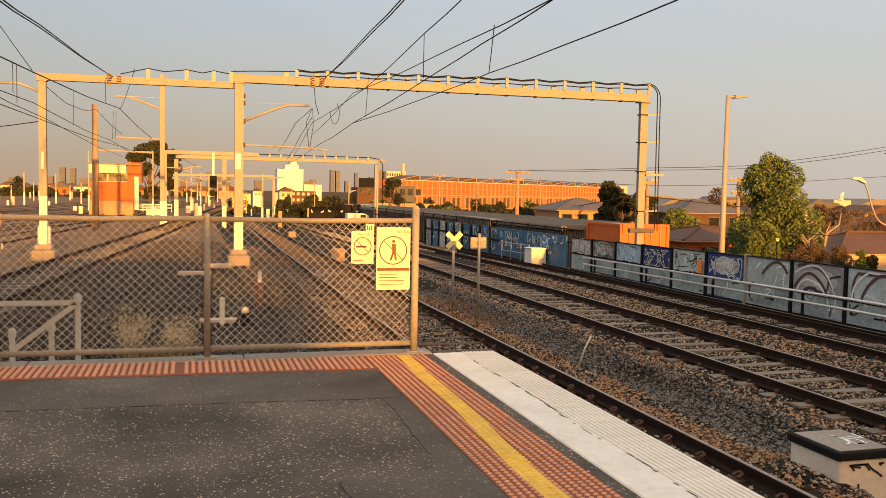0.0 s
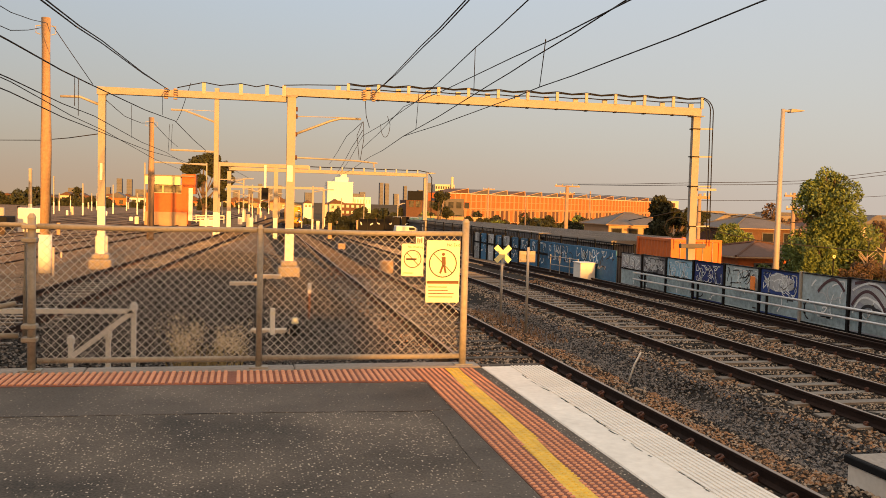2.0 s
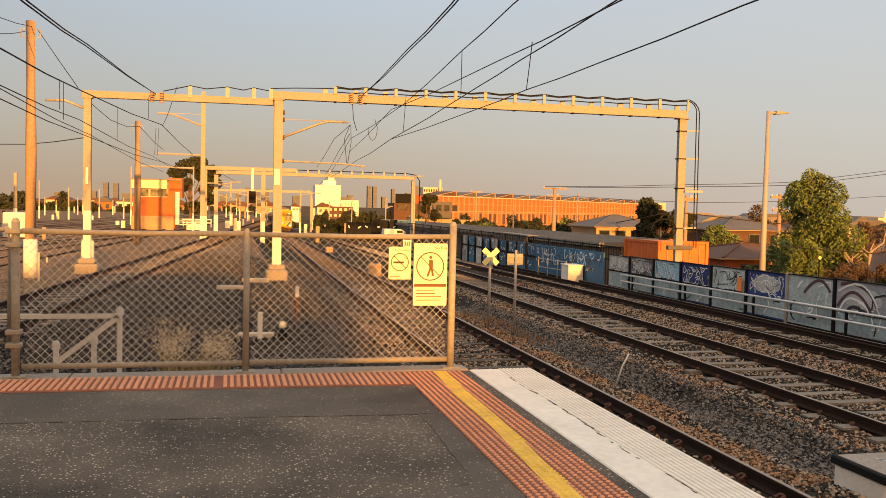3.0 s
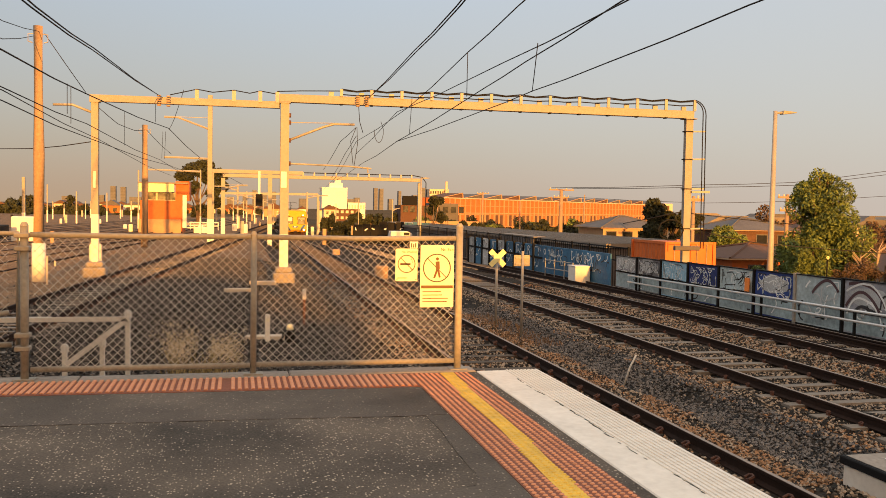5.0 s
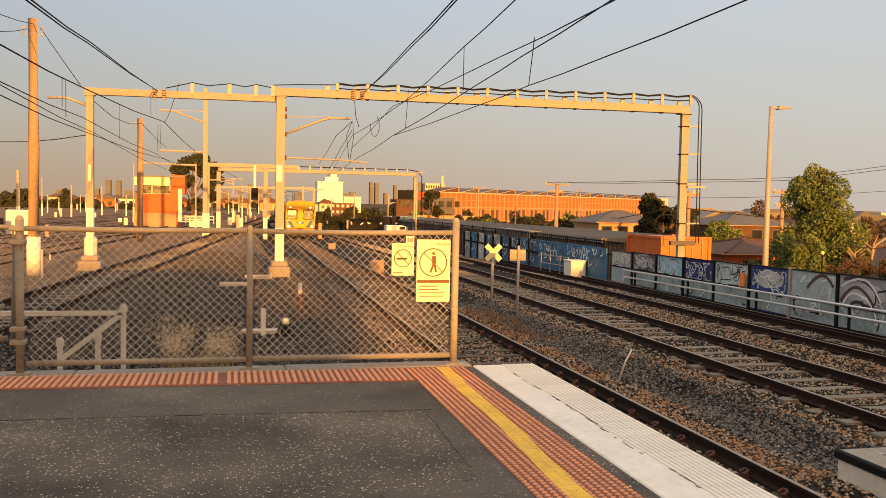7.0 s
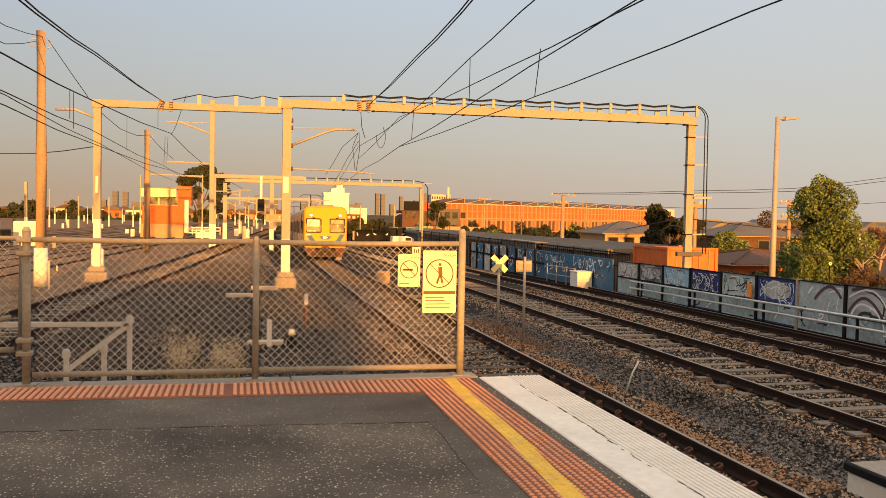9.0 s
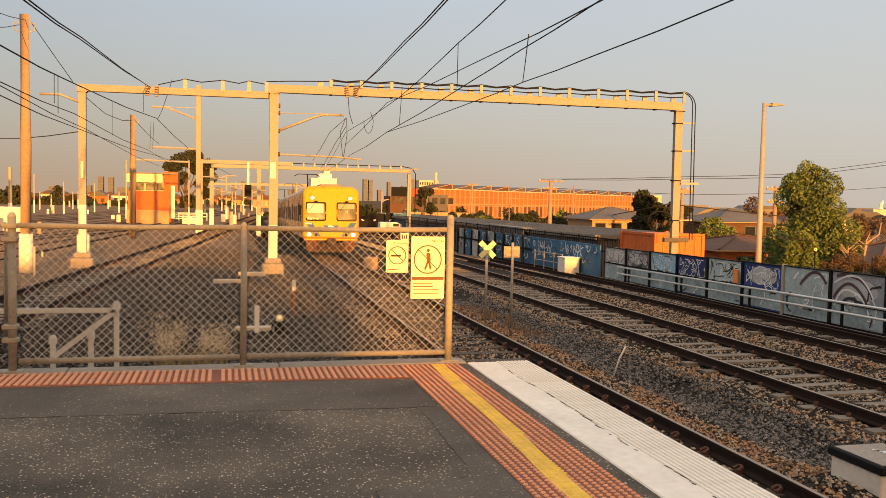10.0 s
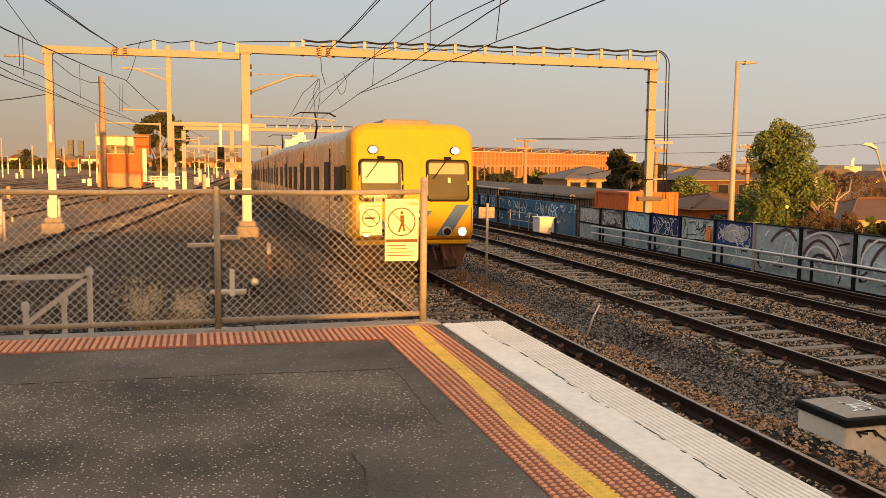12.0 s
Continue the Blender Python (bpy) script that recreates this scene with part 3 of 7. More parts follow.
# turnouts: single lines that cross from one siding to the next
for (xa, la, _), (xb, lb, _), y0 in ((SIDINGS[0], SIDINGS[1], 52), (SIDINGS[1], SIDINGS[2], 70), (SIDINGS[2], SIDINGS[3], 60), (SIDINGS[3], SIDINGS[4], 84)):
    def cross_over(y, xa=xa, la=la, xb=xb, lb=lb, y0=y0):
        t = min(1.0, max(0.0, (y - y0) / 34.0))
        t = t * t * (3 - 2 * t)
        return (1 - t) * (xb + lb * (y - 40)) + t * (xa + la * (y - 40))
    build_track(cross_over, y0, y0 + 34, "crossover track between two sidings", sleepers=False, lift=-1.161)


# ---- gate at the platform's end ----
def chain_link(x0, x1, z0, z1, y, pitch=0.078):
    """Woven wire in diamonds, cut to a panel."""
    sh = Shape()
    w, h = x1 - x0, z1 - z0
    for sign in (1, -1):
        n = int((w + h) / pitch) + 2
        for i in range(n):
            c = i * pitch
            # line u + sign*v = c inside the panel
            pts = []
            for s in range(0, 41):
                v = h * s / 40
                u = c - v if sign > 0 else c - h + v
                if 0 <= u <= w:
                    pts.append((x0 + u, z0 + v))
            if len(pts) < 2:
                continue
            (xa, za), (xb, zb) = pts[0], pts[-1]
            dy = 0.003 * sign
            sh.tube([(xa, y + dy, za), ((xa + xb) / 2, y + dy + 0.004 * math.sin(i), (za + zb) / 2), (xb, y + dy, zb)], 0.0023, 4)
    return sh


def build_gate():
    gt = thing("chain_link_gate", "galvanised chain-link gate across the platform end", "gate")
    y = 8.42
    for x, top, r in ((-1.85, 1.40, 0.036), (0.16, 1.34, 0.029), (2.17, 1.44, 0.037)):
        part("post", Shape().tube([(x, y, -0.02), (x, y, top)], r, 12), M_GALVD, gt, smooth=True)
        part("post_cap", Shape().tube([(x, y, top), (x, y, top + 0.025), (x, y, top + 0.04)], r * 1.12, 12, r * 0.5), M_GALVD, gt)
        part("foot_plate", Shape().box(x - 0.09, x + 0.09, y - 0.07, y + 0.07, 0.012, 0.026), M_GALVD, gt)
    for xa, xb in ((-1.80, 0.13), (0.19, 2.13)):
        part("top_rail", Shape().tube([(xa, y, 1.325), ((xa + xb) / 2, y, 1.317), (xb, y, 1.33)], 0.026, 10), M_GALVD, gt, smooth=True)
        part("bottom_rail", Shape().tube([(xa, y, 0.105), (xb, y, 0.10)], 0.026, 10), M_GALVD, gt, smooth=True)
        part("wire_mesh", chain_link(xa + 0.01, xb - 0.01, 0.11, 1.31, y + 0.012), M_MESHWIRE, gt, "diamond wire mesh")
        n = 27
        for i in range(n):
            x = xa + 0.04 + (xb - xa - 0.08) * i / (n - 1)
            lace = Shape().tube([(x - 0.015, y - 0.028, 0.075), (x, y - 0.030, 0.105), (x + 0.012, y - 0.02, 0.13)], 0.0035, 4)
            part("lacing_wire", lace, M_GALVD, gt)
    # hinges on the latch side
    for z in (0.30, 0.42, 1.20, 1.32):
        part("hinge_strap", Shape().box(-1.93, -1.80, y - 0.055, y + 0.055, z - 0.022, z + 0.022), M_GALVD, gt, bevel=0.008)


def ring(c, r, y, t, n=28):
    sh = Shape()
    v, f = [], []
    for k in range(n):
        a = 2 * math.pi * k / n
        for rr in (r - t / 2, r + t / 2):
            for yy in (y, y - 0.0025):
                v.append((c[0] + rr * math.cos(a), yy, c[1] + rr * math.sin(a)))
    for k in range(n):
        a, b = 4 * k, 4 * ((k + 1) % n)
        f += [(a + 1, a + 3, b + 3, b + 1), (a, b, b + 2, a + 2), (a, a + 1, b + 1, b), (a + 2, b + 2, b + 3, a + 3)]
    return sh.add(v, f)


def lettering(text, size, at, material, parent):
    cu = bpy.data.curves.new("lettering", "FONT")
    cu.body, cu.size, cu.extrude, cu.align_x = text, size, 0.0008, "CENTER"
    cu.materials.append(material)
    ob = new("lettering", cu)
    ob.parent = parent
    ob.matrix_basis = pose(*at, 90, 0, 0)
    return ob


def rounded(x0, x1, z0, z1, r=0.02):
    pts = []
    for cx, cz, a0 in ((x1 - r, z1 - r, 0), (x0 + r, z1 - r, 90), (x0 + r, z0 + r, 180), (x1 - r, z0 + r, 270)):
        pts += [(cx + r * math.cos(radians(a0 + d)), cz + r * math.sin(radians(a0 + d))) for d in (0, 45, 90)]
    return pts


def build_gate_signs():
    y = 8.375
    s = thing("no_smoking_sign", "pale yellow no smoking sign wired to the gate", "sign")
    part("board", Shape().prism(rounded(1.515, 1.735, 0.905, 1.225, 0.012), "y", y, y + 0.004), M_SIGN, s)
    part("ring", ring((1.625, 1.075), 0.085, y - 0.001, 0.009), M_INK, s)
    part("slash", Shape().beam((1.565, y - 0.002, 1.135), (1.685, y - 0.002, 1.015), 0.002, 0.008), M_INK, s)
    part("cigarette", Shape().box(1.56, 1.665, y - 0.003, y, 1.062, 1.082), M_INK, s)
    part("smoke", Shape().tube([(1.68, y - 0.002, 1.085), (1.69, y - 0.002, 1.11), (1.665, y - 0.002, 1.12), (1.68, y - 0.002, 1.14)], 0.003, 4), M_INK, s)
    lettering("No Smoking", 0.030, (1.65, y - 0.002, 1.185), M_INK, s)
    part("text_bar", Shape().box(1.53, 1.63, y - 0.002, y, 0.932, 0.940), M_INKBROWN, s)
    for x in (1.53, 1.72):
        part("bolt", Shape().disc((x, y - 0.003, 0.92), 0.006, "y", 0.006, 8), M_BLACK, s)
    t = thing("gate_tag", "small pale tag with dark marks on the gate", "tag")
    part("board", Shape().prism(rounded(1.655, 1.735, 1.228, 1.295, 0.006), "y", y, y + 0.004), M_SIGNWHITE, t)
    for i in range(3):
        part("mark", Shape().box(1.668 + 0.02 * i, 1.680 + 0.02 * i, y - 0.002, y, 1.235, 1.28 - 0.01 * (i % 2)), M_INK, t)
    e = thing("no_exit_sign", "pale yellow no exit warning sign on the gate", "sign")
    part("board", Shape().prism(rounded(1.765, 2.105, 0.645, 1.262, 0.012), "y", y, y + 0.004), M_SIGN, e)
    part("ring", ring((1.932, 1.035), 0.137, y - 0.001, 0.011), M_INK, e)
    part("slash", Shape().beam((1.835, y - 0.002, 1.132), (2.03, y - 0.002, 0.938), 0.002, 0.008), M_INK, e)
    pic = Shape().disc((1.935, y - 0.002, 1.125), 0.016, "y", 0.003, 12)
    pic.beam((1.937, y - 0.002, 1.10), (1.942, y - 0.002, 1.02), 0.003, 0.04, (1, 0, 0))
    pic.beam((1.935, y - 0.002, 1.02), (1.905, y - 0.002, 0.935), 0.003, 0.02, (1, 0, 0)).beam((1.945, y - 0.002, 1.02), (1.962, y - 0.002, 0.94), 0.003, 0.02, (1, 0, 0))
    part("pictogram", pic, M_INKBROWN, e, "plain brown pictogram bars")
    part("band", Shape().box(1.772, 2.098, y - 0.002, y, 0.832, 0.862), M_INKBROWN, e, "brown band")
    lettering("No Exit", 0.042, (2.035, y - 0.002, 1.205), M_INK, e)
    for i, w in enumerate((0.19, 0.20, 0.26, 0.25)):
        part("text_bar", Shape().box(1.79, 1.79 + w, y - 0.002, y, 0.795 - 0.033 * i, 0.804 - 0.033 * i), M_INKBROWN, e)


build_gate()
build_gate_signs()


# ---- overhead gantry ----
def column(name, x, y, z1, w, parent, band=1.95, d=None):
    z0 = -1.3 - fall(x, y)
    d = d or w
    sh = Shape()
    sh.box(x - w / 2, x + w / 2, y - d / 2, y - d / 2 + 0.02, z0, z1).box(x - w / 2, x + w / 2, y + d / 2 - 0.02, y + d / 2, z0, z1)
    sh.box(x - w / 2, x - w / 2 + 0.02, y - d / 2 + 0.021, y + d / 2 - 0.021, z0, z1).box(x + w / 2 - 0.02, x + w / 2, y - d / 2 + 0.021, y + d / 2 - 0.021, z0, z1)
    part(name, sh, M_GANTRY, parent)
    if band:
        e = 0.004
        part("white_band", Shape().box(x - w / 2 - e, x + w / 2 + e, y - d / 2 - e, y + d / 2 + e, z0, z0 + band), M_WHITE, parent, "white painted foot")
        sh = Shape().prism([(x - 0.42, y - 0.36), (x + 0.42, y - 0.36), (x + 0.42, y + 0.36), (x - 0.42, y + 0.36)], "z", z0 - 0.3, z0 + 0.44)
        sh.prism([(x - 0.32, y - 0.30), (x + 0.32, y - 0.30), (x + 0.32, y + 0.30), (x - 0.32, y + 0.30)], "z", z0 + 0.44, z0 + 0.66)
        part("footing", sh, M_CONC, parent, "rough concrete footing", bevel=0.05)


def build_gantry():
    gn = thing("overhead_gantry", "steel overhead-line gantry with box beam over the tracks", "gantry")
    a, b, c = (-5.37, 36.03), (1.80, 34.92), (17.83, 32.28)
    column("column", *a, 5.54, 0.26, gn, band=2.5)
    column("column", *b, 5.70, 0.33, gn)
    column("column", *c, 5.46, 0.31, gn, band=0, d=0.20)
    part("right_beam", Shape().beam((1.60, 34.93, 5.86), (18.02, 32.30, 5.62), 0.32, 0.31), M_GANTRY, gn, bevel=0.01)
    part("left_beam", Shape().beam((-5.55, 36.06, 5.67), (1.60, 34.93, 5.585), 0.26, 0.265), M_GANTRY, gn, bevel=0.01)
    for x, y, w, z in ((*a, 0.36, 5.53), (*b, 0.44, 5.69), (*c, 0.50, 5.46)):
        part("flange_plate", Shape().box(x - w / 2, x + w / 2, y - w / 2, y + w / 2, z - 0.03, z), M_GANTRY, gn)
    # cable brackets along the beam and the cables that they carry
    d = Vector((18.0 - 1.40, 32.36 - 34.98, -0.06)) / 16.6
    for i in range(13):
        s = 2.55 + i * 1.17
        p = Vector((1.40, 34.98, 5.95)) + d * s
        q = part("bracket", Shape().box(p.x - 0.06, p.x + 0.06, p.y - 0.26, p.y - 0.20, 6.0 - 0.0145 * s, p.z + 0.30), M_GALV, gn)
        part("cable_box", Shape().box(p.x - 0.48, p.x - 0.28, p.y - 0.06, p.y + 0.02, 6.0 - 0.0145 * s, 6.19 - 0.0145 * s), M_GALV, gn)
        part("clamp", Shape().box(p.x - 0.05, p.x + 0.05, p.y - 0.30, p.y - 0.10, 5.66 - 0.0145 * s, 5.71 - 0.0145 * s), M_BLACK, gn)
    for k, (h, sag) in enumerate(((0.26, 0.05), (0.31, 0.07), (0.10, 0.03))):
        pts = []
        for i in range(13):
            s = 2.55 + i * 1.17
            p = Vector((1.40, 34.98, 5.95 + h)) + d * s
            p.y -= 0.23
            pts.append(p)
            if i < 12:
                pts.append(p + d * 0.58 - Vector((0, 0, sag)))
        if k < 2:
            r = 0.46 + 0.13 * k
            for t in range(1, 7):
                an = t * math.pi / 12
                pts.append(Vector((17.90 + r * math.sin(an), 32.1, pts[24].z - r * (1 - math.cos(an)))))
            for z in (4.4, 3.2, 2.0, 0.9, 0.2):
                pts.append(Vector((17.90 + r + 0.012 * (5 - z), 32.1, z)))
        part("cable", Shape().tube(pts, 0.022, 5), M_BLACK, gn, smooth=True)
    # left beam: posts with a loose cable
    pts = [Vector((-2.55, 35.4, 5.85))]
    for x in (-1.55, -0.15, 0.85, 1.5):
        y = 36.1 - (x + 5.42) * 0.163
        part("bracket", Shape().box(x - 0.07, x + 0.07, y - 0.2, y - 0.12, 5.66, 6.08), M_GALV, gn)
        pts.append(Vector((x, y - 0.16, 6.10)))
        pts.append(Vector((x + 0.6, y - 0.26, 6.0)))
    part("cable", Shape().tube(pts[:-1] + [Vector((2.4, 34.7, 6.15)), Vector((3.9, 34.4, 6.18))], 0.02, 5), M_BLACK, gn)
    # stand-off arms on the outer column
    for z in (4.94, 3.82, 2.62, 1.0):
        part("stand_off", Shape().beam((17.96, 32.14, z), (18.52, 32.12, z + 0.02), 0.05, 0.06), M_GALV, gn)
        part("strap", Shape().box(17.62, 18.02, 32.15, 32.41, z - 0.02, z + 0.02), M_BLACK, gn)
    part("cross_arm", Shape().beam((17.95, 32.1, 2.50), (18.75, 32.1, 2.51), 0.08, 0.09), M_GALV, gn)
    # dark service clutter at the column's foot
    part("service_box", Shape().box(17.2, 18.3, 31.9, 32.12, 0.12, 0.30), M_SLATE, gn, bevel=0.02)
    loop = [(17.1 + 0.55 * math.cos(t / 10 * 6.28) - 0.1, 31.95, 0.95 + 0.42 * math.sin(t / 10 * 6.28)) for t in range(11)]
    part("cable_coil", Shape().tube(loop, 0.03, 5), M_BLACK, gn)
    # number plate, left blank
    part("plate", Shape().box(1.66, 1.88, 34.735, 34.752, 2.35, 2.98), M_WHITE, gn, "blank white plate")
    # insulator stacks where the feeders end; sunlight is put into their paler colour
    for x, y, z in ((-2.95, 35.45, 5.62), (-2.6, 35.4, 5.60), (4.55, 34.2, 5.78), (4.9, 34.15, 5.78)):
        ins = Shape()
        for k in range(5):
            ins.disc((x, y - 0.2, z - 0.2 + 0.09 * k), 0.075, "z", 0.05, 10)
        part("insulator", ins, M_PIER, gn, "brown porcelain insulator with sunlit gold in its colour")
    # cantilever arms over the arriving track
    arm = Shape().tube([(1.95, 34.9, 4.22), (3.32, 34.9, 4.80), (3.75, 34.9, 4.93), (4.55, 34.9, 4.94)], 0.05, 8)
    part("cantilever", arm, M_GALV, gn, smooth=True)
    part("stay_rod", Shape().tube([(1.95, 34.9, 4.92), (4.0, 34.9, 4.97)], 0.018, 6), M_GALV, gn)
    part("registration_arm", Shape().tube([(1.95, 34.9, 3.31), (4.35, 34.9, 3.27), (5.25, 34.9, 3.20)], 0.035, 8), M_GALV, gn)
    part("drop_fitting", Shape().tube([(5.1, 34.9, 3.25), (5.12, 34.9, 3.02)], 0.03, 6), M_GALV, gn)
    for z in (4.22, 3.31, 4.92, 5.2):
        part("insulator", Shape().disc((1.93, 34.9, z), 0.09, "x", 0.22, 10), M_CLIP, gn)
    part("cantilever", Shape().tube([(-5.5, 36.0, 5.12), (-6.18, 36.0, 5.38), (-6.88, 36.0, 5.36)], 0.05, 8), M_GALV, gn, smooth=True)
    part("number_strip", Shape().box(-5.42, -5.33, 35.880, 35.895, 2.2, 2.85), M_WHITE, gn, "white strip with dark marks")


build_gantry()


def build_mast(x, y, top, w, arms, label, white=True):
    """A lone overhead mast; each arm is (reach, height, rise)."""
    ms = thing("overhead_mast", label, "mast", group="overhead masts")
    z0 = -1.3 - fall(x, y)
    part("shaft", Shape().box(x - w / 2, x + w / 2, y - w / 2, y + w / 2, z0, top), M_GANTRY, ms, bevel=0.02)
    if white:
        part("white_band", Shape().box(x - w / 2 - 0.006, x + w / 2 + 0.006, y - w / 2 - 0.006, y + w / 2 + 0.006, z0, z0 + 1.9), M_WHITE, ms, "white painted foot")
    for reach, h, rise in arms:
        part("arm", Shape().tube([(x, y, h), (x + reach * 0.7, y, h + rise), (x + reach, y, h + rise)], 0.085, 6), M_GALV, ms)
        part("stay", Shape().tube([(x, y, h + rise * 1.05), (x + reach * 0.8, y, h + rise * 1.05)], 0.025, 5), M_GALV, ms)
    return ms


# ---- wires ----
def build_wires():
    lines = [
        ("feeder_wire", 0.014, [(5.07, 33.90, 6.01), (4.44, 22.00, 5.64), (3.79, 15.00, 5.19), (3.2, 4, 5.4)]),
        ("feeder_wire", 0.014, [(4.92, 33.90, 5.87), (4.36, 22.00, 5.64), (3.73, 15.00, 5.19), (3.1, 4, 5.4)]),
        ("catenary_wire", 0.010, [(9.85, 110.00, 3.46), (6.52, 60.00, 3.62), (4.78, 36.00, 4.36), (4.63, 24.00, 4.44), (4.21, 16.00, 4.58), (3.89, 12.00, 4.54), (3.6, 4, 4.7)]),
        ("catenary_wire", 0.009, [(4.78, 36.00, 3.85), (4.31, 24.00, 4.30), (4.31, 14.00, 4.08), (4.02, 9.00, 3.87), (3.9, 4, 3.8)]),
        ("contact_wire", 0.011, [(6.33, 60.00, 3.34), (5.63, 40.00, 3.69), (4.68, 26.00, 3.64), (4.97, 17.50, 4.14), (5.01, 15.00, 4.28), (4.93, 11.00, 4.40), (4.8, 4, 4.6)]),
        ("contact_wire", 0.010, [(4.68, 26.00, 3.64), (5.35, 19.00, 3.84), (5.37, 15.60, 3.86), (5.30, 12.00, 3.82), (5.37, 8.50, 3.88), (5.4, 3, 3.9)]),
        ("feeder_wire", 0.015, [(-2.84, 35.60, 5.75), (-3.49, 23.00, 5.38), (-3.19, 15.00, 4.69), (-3.2, 4, 4.4)]),
        ("feeder_wire", 0.015, [(-2.98, 35.60, 5.83), (-3.45, 23.00, 5.42), (-3.12, 15.00, 4.70), (-3.0, 4, 4.4)]),
        ("catenary_wire", 0.020, [(0.87, 110.00, 4.09), (-2.86, 70.00, 5.28), (-3.69, 50.00, 5.78), (-4.72, 30.00, 5.11), (-4.80, 20.00, 4.78), (-4.9, 8, 4.5)]),
        ("contact_wire", 0.014, [(-4.21, 90.00, 4.24), (-4.95, 60.00, 4.53), (-5.04, 32.00, 4.33), (-4.81, 20.00, 4.01), (-4.9, 8, 3.9)]),
        ("contact_wire", 0.014, [(-1.15, 110.00, 4.04), (-4.24, 60.00, 4.14), (-5.04, 32.00, 3.87), (-4.81, 20.00, 3.73), (-4.9, 8, 3.7)]),
        ("contact_wire", 0.012, [(-4.95, 70.00, 3.83), (-5.12, 35.00, 4.03), (-4.81, 20.00, 3.95), (-4.9, 8, 3.9)]),
        ("stay_wire", 0.014, [(-5.71, 36.00, 5.87), (-6.75, 33.90, 7.64)]),
        ("line_wire", 0.012, [(-6.92, 33.90, 7.71), (-6.00, 25.00, 6.33), (-5, 12, 5.2)]),
        ("line_wire", 0.012, [(-7.14, 33.90, 7.53), (-6.00, 25.00, 5.86), (-6, 12, 5.0)]),
        ("line_wire", 0.020, [(-5.45, 36.05, 4.0), (-9.0, 43.0, 4.05), (-21.2, 70.00, 5.55)]),
        ("feeder_loop", 0.013, [(-5.22, 36.00, 5.29), (-4.79, 38.00, 4.88), (-4.35, 40.00, 4.79), (-4.06, 42.00, 5.00), (-4.24, 60.00, 4.92)]),
        ("line_wire", 0.030, [(39.8, 99.95, 4.45), (45.57, 80.00, 4.31), (56.30, 80.00, 4.75), (67.80, 80.00, 6.18), (84.77, 80.00, 9.04), (86.2, 81.4, 9.45)]),
        ("line_wire", 0.030, [(37.1, 99.95, 4.45), (46.70, 82.00, 4.61), (57.69, 82.00, 5.13), (69.48, 82.00, 6.67), (86.86, 81.45, 9.68)]),
        ("line_wire", 0.025, [(39.2, 99.95, 3.4), (48.25, 84.00, 2.77), (59.19, 84.00, 3.18), (71.32, 84.00, 4.00), (87.5, 82.0, 5.30), (86.6, 81.5, 5.4)]),
        ("line_wire", 0.022, [(19.60, 42.00, 1.04), (20.64, 38.00, 1.68), (22.15, 38.00, 1.55), (26.83, 38.00, 1.18)]),
        ("line_wire", 0.022, [(21.42, 38.00, 0.83), (24.66, 38.00, 0.26), (32.42, 38.00, -0.25)]),
        ("dropper", 0.008, [(4.21, 16.00, 4.58), (4.47, 17.00, 3.89)]),
        ("dropper", 0.008, [(4.27, 12.20, 4.07), (5.37, 15.60, 3.87)]),
        ("dropper", 0.008, [(4.34, 22.00, 4.49), (4.67, 24.00, 3.69)]),
        ("dropper", 0.010, [(4.92 - 0.17 * math.cos(math.pi * k / 8), 31.0, 4.42 - 0.46 * math.sin(math.pi * k / 8)) for k in range(9)] + [(4.83, 30.00, 4.61)]),
        ("dropper", 0.014, [(4.58, 34.00, 5.63), (4.70, 34.50, 5.03), (4.91, 35.00, 4.63)]),
        ("dropper", 0.012, [(4.62, 34.90, 4.83), (4.44, 35.20, 4.29), (4.55, 35.20, 3.34)]),
        ("dropper", 0.012, [(4.65, 34.90, 4.84), (4.72, 35.20, 4.18), (4.59, 35.20, 3.29)]),
        ("dropper", 0.012, [(4.62, 34.90, 4.83), (4.35, 38.00, 4.48), (4.78, 50.00, 3.75)]),
        ("dropper", 0.012, [(4.67, 35.20, 4.52), (4.80, 40.00, 4.08), (5.76, 55.00, 3.45)]),
        ("dropper", 0.010, [(-3.14, 36.00, 5.65), (-3.49, 40.00, 5.19)]),
        ("dropper", 0.012, [(-2.04, 35.30, 6.05), (-2.71, 40.00, 5.35), (-3.51, 48.00, 5.55)]),
        ("dropper", 0.010, [(-3.82, 48.00, 5.42), (-4.44, 55.00, 4.36)]),
        ("dropper", 0.010, [(-3.68, 48.00, 5.43), (-4.28, 55.00, 4.36)]),
        ("dropper", 0.010, [(-4.78, 27.00, 5.03), (-4.78, 27.00, 4.17)]),
        ("dropper", 0.010, [(-4.68, 27.00, 4.98), (-4.68, 27.00, 3.89)]),
        ("dropper", 0.008, [(-4.53, 38.00, 5.36), (-4.77, 40.00, 4.14)]),
    ]
    for name, r, pts in lines:
        sh = Shape()
        fine = [Vector(pts[0])]
        for p, q in zip(pts, pts[1:]):
            p, q = Vector(p), Vector(q)
            fine += [p.lerp(q, 0.5) - Vector((0, 0, 0.004 * (q - p).length)), q]
        sh.tube(fine, r, 5)
        ob = part(name, sh, M_WIRE, smooth=True)
        tagged(ob, "thin dark overhead wire strung above the yard", "wire", "overhead wires")


build_wires()


